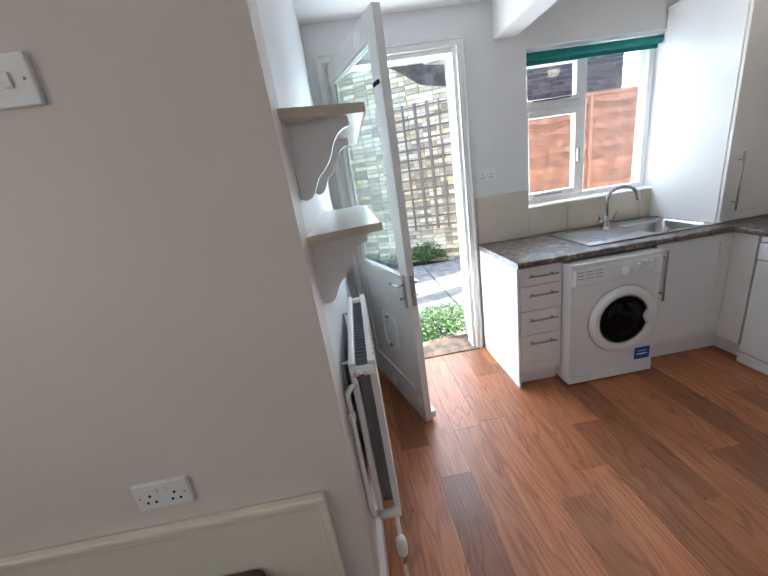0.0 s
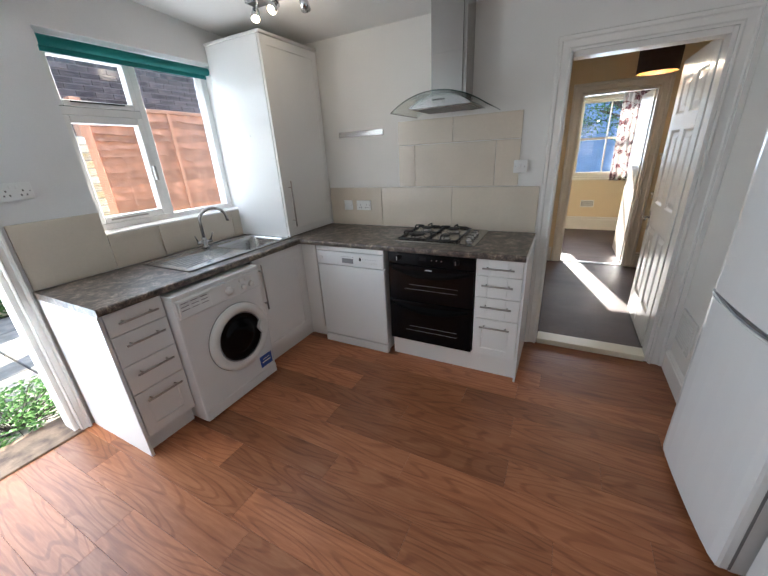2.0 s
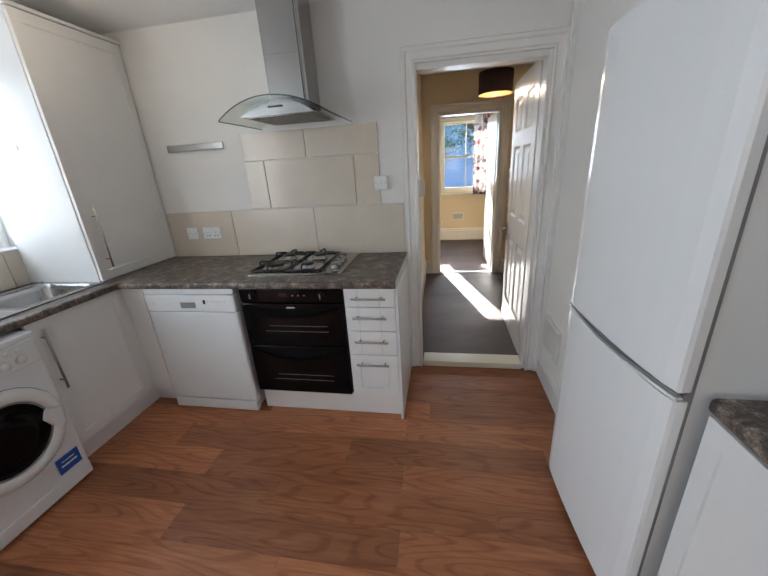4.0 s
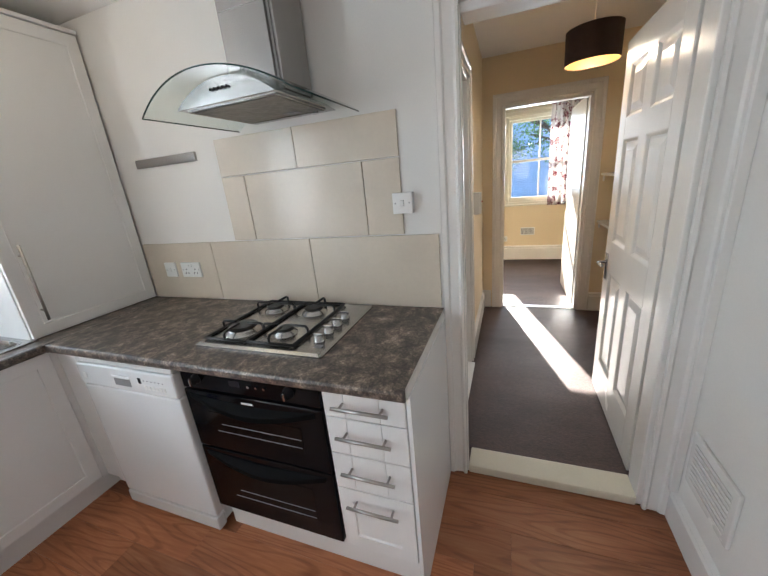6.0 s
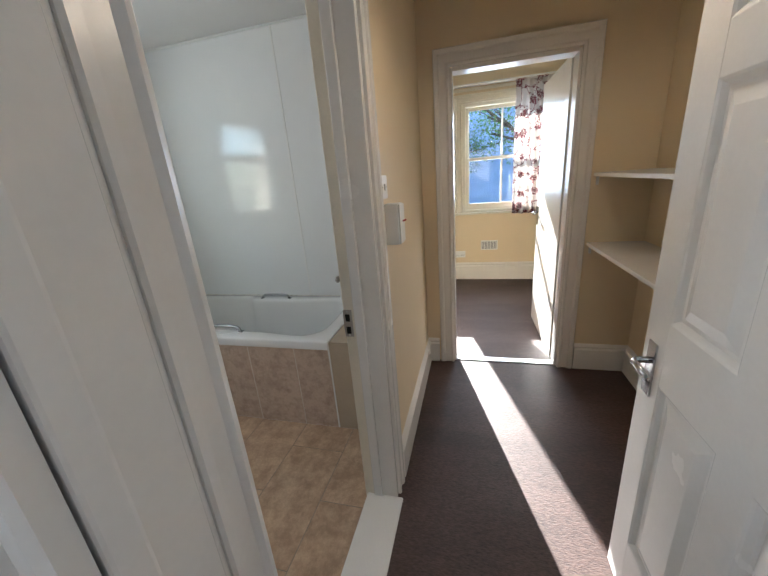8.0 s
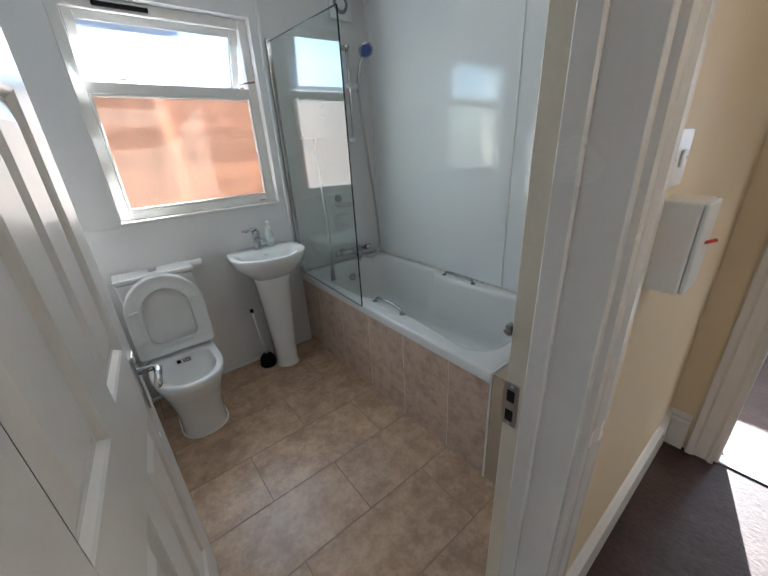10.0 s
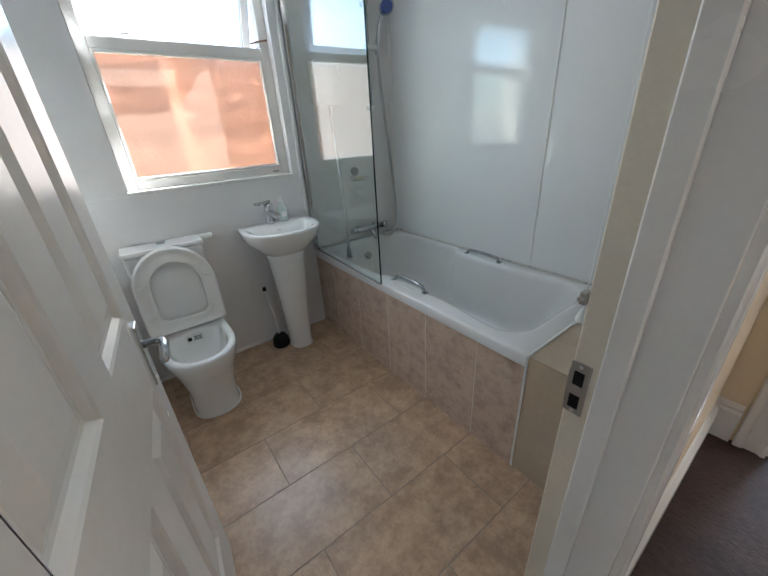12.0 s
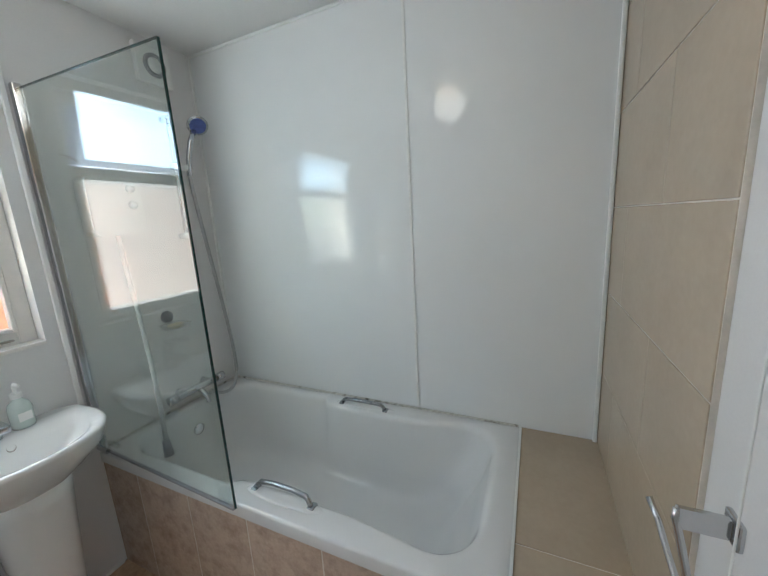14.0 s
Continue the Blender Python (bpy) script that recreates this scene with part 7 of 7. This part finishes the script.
# neighbouring house over the fence
nh = thing("neighbour_house", "grey-brown brick house with slate roof behind the fence", "house", 2.32, 5.95, -0.13)
part("wall", box(0, 2.6, 0, 5, 0, 3.7), mat("pale grey mortar", (0.30, 0.28, 0.27), 0.95, 0.2, 6, 60, 0.5), nh)
part("roof", prism([(-0.3, 3.6), (5.3, 3.6), (2.5, 5.6)], "x", -0.2, 2.8), SLATE, nh, "slate roof")
HBRICK = mat("sooty grey-brown brick", (0.17, 0.145, 0.14), 0.9, 0.3, 9, 60, 0.6, other=(0.10, 0.09, 0.095), rand=0.35, dist=0.004)
hb_bm = bmesh.new()
hr = random.Random(12)
for row in range(32):
    z, x = 1.3 + row * 0.075, -(row % 2) * 0.1125
    while x < 2.55:
        a, b, d = max(x, 0.0), min(x + 0.215, 2.6), hr.uniform(0.008, 0.014)
        vs = [hb_bm.verts.new(p) for p in ((a, -0.001, z), (b, -0.001, z), (b, -0.001, z + 0.065), (a, -0.001, z + 0.065), (a + 0.003, -d, z + 0.003), (b - 0.003, -d, z + 0.003), (b - 0.003, -d, z + 0.062), (a + 0.003, -d, z + 0.062))]
        for q in ((4, 5, 6, 7), (0, 1, 5, 4), (1, 2, 6, 5), (2, 3, 7, 6), (3, 0, 4, 7)):
            hb_bm.faces.new([vs[t] for t in q])
        x += 0.225


def by_island(material, name):
    """The same material, varied by loose piece instead of by object."""
    m = material.copy()
    m.name = name
    for nd in list(m.node_tree.nodes):
        if nd.bl_idname == "ShaderNodeObjectInfo":
            geo = m.node_tree.nodes.new("ShaderNodeNewGeometry")
            for lk in list(nd.outputs["Random"].links):
                m.node_tree.links.new(geo.outputs["Random Per Island"], lk.to_socket)
    return m


tagged(part("house_bricks", hb_bm, by_island(HBRICK, "sooty grey-brown brick, joined"), nh), kind="stuff")
# street side: trees, and a made-up blue house standing in for sky


def tree(x, y, h, spread, seed, label):
    r = random.Random(seed)
    t = thing("tree", label, "tree", x, y, -0.13)
    bm = bmesh.new()
    lf = bmesh.new()
    addcyl(bm, (0, 0, 0), (0.1, 0.05, h * 0.45), 0.16, 0.10, 10)
    tips = []
    for i in range(14):
        a = i * 2.4 + r.random()
        z0 = h * r.uniform(0.25, 0.5)
        e = Vector((spread * r.uniform(0.5, 1) * math.cos(a), spread * r.uniform(0.5, 1) * math.sin(a), h * r.uniform(0.55, 1.0)))
        m = Vector((e.x * 0.4, e.y * 0.4, z0 + (e.z - z0) * 0.6))
        addtube(bm, [(0.05, 0, z0), m, e], 0.035, 6)
        for q in range(6):
            f = e + Vector((r.uniform(-1, 1), r.uniform(-1, 1), r.uniform(-0.7, 0.8))) * spread * 0.4
            addtube(bm, [m.lerp(e, r.random()), f], 0.010, 4)
            tips.append(f)
    for f in tips:
        for q in range(46):
            o = f + Vector((r.gauss(0, 1), r.gauss(0, 1), r.gauss(0, 1))) * spread * 0.16
            s = 0.08 * r.uniform(0.6, 1.4)
            u = Vector((r.uniform(-1, 1), r.uniform(-1, 1), r.uniform(-1, 1))).normalized()
            v = u.orthogonal().normalized()
            vs = [lf.verts.new(p) for p in (o, o + u * s * 0.5 + v * s * 0.3, o + u * s, o + u * s * 0.5 - v * s * 0.3)]
            lf.faces.new(vs)
    part("trunk", bm, BARK, t)
    part("crown", lf, LEAF, t, "green leaves with gaps")
    return t


tree(13.5, -1.9, 3.9, 1.7, 21, "leafy green street tree before the window")
tree(15.0, 1.1, 3.2, 1.3, 22, "small leafy green tree across the street")
tree(12.0, -4.2, 4.4, 1.9, 23, "leafy green street tree")
# made-up house; its blue wall gives the bright sky between the trees
hs = thing("house_opposite", "blue house block standing in for sky across the street", "house", 19, -9, -0.13)
part("wall", box(0, 6, 0, 16, 0, 5.6), mat("sky-blue backdrop colour", (0.34, 0.48, 0.72), 0.9, 0.15, 2, 30, 0.3), hs)
part("roof", prism([(-0.3, 5.5), (6.3, 5.5), (3.0, 7.2)], "y", -0.3, 16.3), SLATE, hs, "slate roof")
for y in (2, 5.5, 9, 12.5):
    for z in (0.9, 3.3):
        w = part("window", box(-0.03, 0.05, y, y + 1.0, z, z + 1.5), GLOSS, hs)
        part("pane", box(-0.045, -0.03, y + 0.08, y + 0.92, z + 0.08, z + 1.42), BLACKGL, w)

# ---- pieces of floors and walls ----


def piece(name, mesh, parent, x, y, z, rz=0.0):
    o = new(name, mesh)
    o.matrix_world = pose(x, y, z, 0, 0, rz)
    o.parent = parent
    return o


MESHES = {}


def slab(dx, dy, dz, material, bevel):
    """A shared low box with its corner at the origin and its edges taken off."""
    key = (round(dx, 3), round(dy, 3), round(dz, 3), material.name)
    if key not in MESHES:
        bm = bmesh.new()
        b = bevel
        rows = [([(0, 0), (dx, 0), (dx, dy), (0, dy)], 0.0), ([(0, 0), (dx, 0), (dx, dy), (0, dy)], dz - b), ([(b, b), (dx - b, b), (dx - b, dy - b), (b, dy - b)], dz)]
        addloft(bm, rows)
        me = bpy.data.meshes.new(material.name)
        bm.to_mesh(me)
        bm.free()
        me.materials.append(material)
        MESHES[key] = me
    return MESHES[key]


rng = random.Random(5)
FLOOR = bpy.data.objects["floor_bed"]
PW, PL, GAP = 0.168, 1.05, 0.0008
starts = {12: 0.118, 11: 0.737, 9: 0.581, 8: 0.93, 7: 0.434, 13: 0.441, 10: 1.15, 6: 1.19}
for k in range(-11, 20):
    x0 = max(-1.80, 0.292 + (k - 1) * PW - 0.168 + 0.0)
    x1 = min(3.09, 0.292 + k * PW - 0.168)
    if x1 - x0 < 0.02:
        continue
    lo, hi = -1.33, (2.53 if x0 > -0.06 else 0.74)
    y = lo - PL + ((starts.get(k, rng.uniform(0, PL)) - lo) % PL)
    while y < hi:
        a, b = max(y, lo), min(y + PL, hi)
        if b - a > 0.02:
            piece("plank", slab(x1 - x0 - GAP, b - a - GAP, 0.003, PLANK, 0.0006), FLOOR, x0, a, -0.003)
        y += PL

# tiles of the splashback: (y0, y1, z0, z1) on the east wall
upright = Matrix(((0, 0, -1, 0), (-1, 0, 0, 0), (0, 1, 0, 0), (0, 0, 0, 1)))
for y0, y1, z0, z1 in ((0.172, 0.802, 0.914, 1.246), (0.804, 1.434, 0.914, 1.246), (1.436, 1.975, 0.914, 1.246),
                       (0.322, 0.487, 1.250, 1.565), (0.489, 1.114, 1.250, 1.565), (1.116, 1.256, 1.250, 1.565),
                       (0.322, 0.806, 1.568, 1.742), (0.808, 1.256, 1.568, 1.742)):
    o = new("tile", slab(y1 - y0 - 0.002, z1 - z0 - 0.002, 0.009, TILE, 0.0012))
    o.matrix_world = Matrix.Translation((3.0895, y1, z0)) @ upright
    o.parent = EAST
north = Matrix(((1, 0, 0, 0), (0, 0, -1, 0), (0, 1, 0, 0), (0, 0, 0, 1)))
for x0, x1, z0, z1 in ((1.022, 1.44, 0.914, 1.272), (1.442, 1.76, 0.914, 1.13), (1.762, 2.375, 0.914, 1.13), (2.377, 2.54, 0.914, 1.13), (2.542, 3.085, 0.914, 1.272)):
    o = new("tile", slab(x1 - x0 - 0.002, z1 - z0 - 0.002, 0.009, TILE, 0.0012))
    o.matrix_world = Matrix.Translation((x0, 2.5295, z0)) @ north
    o.parent = NORTH

# bathroom floor tiles in running bond
BED = bpy.data.objects["floor_bath_bed"]
TW, TD = 0.6125, 0.308
for k in range(-1, 7):
    y0 = 0.53 + (k - 1) * 0.3105
    off = 3.755 if k % 2 else 4.067
    y1 = min(y0 + 0.3105, BY1)
    y0 = max(y0, 0.272)
    if y1 - y0 < 0.02:
        continue
    for j in range(-2, 2):
        a, b = max(off + j * 0.6145, 3.222), min(off + (j + 1) * 0.6145, 4.565)
        if b - a > 0.01:
            piece("floor_tile", slab(b - a - 0.004, y1 - y0 - 0.004, 0.008, TRAV, 0.001), BED, a, y0, -0.004 - 0.004)
# bath front
FRONT = bpy.data.objects["wall_bath_front"]
west = Matrix(((0, 0, -1, 0), (-1, 0, 0, 0), (0, 1, 0, 0), (0, 0, 0, 1)))
ys = (0.620, 0.839, 1.153, 1.463, 1.763, 2.072, 2.312)
for a, b in zip(ys, ys[1:]):
    o = new("panel_tile", slab(b - a - 0.005, 0.530, 0.010, PANELT, 0.001))
    o.matrix_world = Matrix.Translation((4.5615, b, 0.002)) @ west
    o.parent = FRONT
BENCH = bpy.data.objects["wall_bath_bench"]
o = new("panel_tile", slab(0.294, 0.572, 0.010, BTILE, 0.001))
o.matrix_world = Matrix.Translation((4.5615, 0.614, 0.002)) @ west
o.parent = BENCH
for a, b in ((4.552, 4.728), (4.731, 5.312)):
    piece("ledge_tile", slab(b - a, 0.289, 0.009, BTILE, 0.001), BENCH, a, 0.321, 0.5745)
SOUTH = bpy.data.objects["wall_bath_south"]
south = Matrix(((-1, 0, 0, 0), (0, 0, 1, 0), (0, 1, 0, 0), (0, 0, 0, 1)))
for r in range(7):
    z0, z1 = 0.588 + r * 0.307, min(0.588 + (r + 1) * 0.307, 2.434)
    cut = 4.80 if r % 2 else 5.10
    for a, b in ((4.492, cut), (cut, 5.313)):
        if z1 - z0 > 0.03:
            o = new("wall_tile", slab(b - a - 0.003, z1 - z0 - 0.003, 0.010, BTILE, 0.001))
            o.matrix_world = Matrix.Translation((b - 0.0015, BY0 - 0.011, z0)) @ south
            o.parent = SOUTH

# bricks of the garden wall: those near the doorway view are single pieces
brick_me = slab(0.215, 0.065, 0.016, BRICK, 0.004)
half_me = slab(0.104, 0.065, 0.016, BRICK, 0.004)
face = Matrix(((1, 0, 0, 0), (0, 0, -1, 0), (0, 1, 0, 0), (0, 0, 0, 1)))
br = random.Random(2)
rest = bmesh.new()
count = 0
for row in range(54):
    z = 0.005 + row * 0.0755
    u = -2.6 + (row % 2) * 0.1125
    i = 0
    while u < 1.74:
        w = 0.215 if (i % 3 or row % 2) else 0.104
        proud = br.uniform(0.006, 0.016)
        place = Matrix.Translation((u + br.uniform(-0.004, 0.004), 0.012 + 0.016 - proud - 0.012, z + br.uniform(-0.003, 0.003))) @ face
        near = 0.25 < u < 1.75 and z < 2.75
        if near and count < 300:
            o = new("brick", brick_me if w > 0.2 else half_me)
            o.parent = gw
            o.matrix_local = place
            count += 1
        else:
            vs = [rest.verts.new(place @ Vector(p)) for p in ((0, 0, 0), (w, 0, 0), (w, 0.065, 0), (0, 0.065, 0), (0.004, 0.004, 0.016), (w - 0.004, 0.004, 0.016), (w - 0.004, 0.061, 0.016), (0.004, 0.061, 0.016))]
            for q in ((4, 5, 6, 7), (0, 1, 5, 4), (1, 2, 6, 5), (2, 3, 7, 6), (3, 0, 4, 7)):
                rest.faces.new([vs[t] for t in q])
        u += w + 0.010
        i += 1
far_bricks = part("far_bricks", rest, by_island(BRICK, "yellow stock brick, joined"), gw)
tagged(far_bricks, kind="stuff")
for row in range(26):
    for s in range(2):
        o = new("brick", half_me)
        o.parent = bpil
        o.matrix_local = Matrix.Translation((0.003 + s * 0.11, 0.008, 0.005 + row * 0.0755)) @ face

# paving slabs
GRD = bpy.data.objects["ground"]
pv_me = slab(0.585, 0.585, 0.045, PAVE, 0.006)
for i in range(-5, 3):
    for j in range(0, 7):
        x, y = 0.02 + i * 0.60 + 0.55, 2.84 + j * 0.60
        d = (Vector((x + 0.3, y + 0.3, 0)) - Vector((WO.x, WO.y, 0))).cross(WD).z
        if d > 0.25:
            o = new("paving_slab", pv_me)
            o.matrix_world = Matrix.Translation((x, y, -0.13 + br.uniform(-0.004, 0.004))) @ pose(0, 0, 0, br.uniform(-0.4, 0.4), br.uniform(-0.4, 0.4), br.uniform(-0.5, 0.5))
            o.parent = GRD
            o.matrix_parent_inverse = Matrix.Translation((0, 0, 0.135))
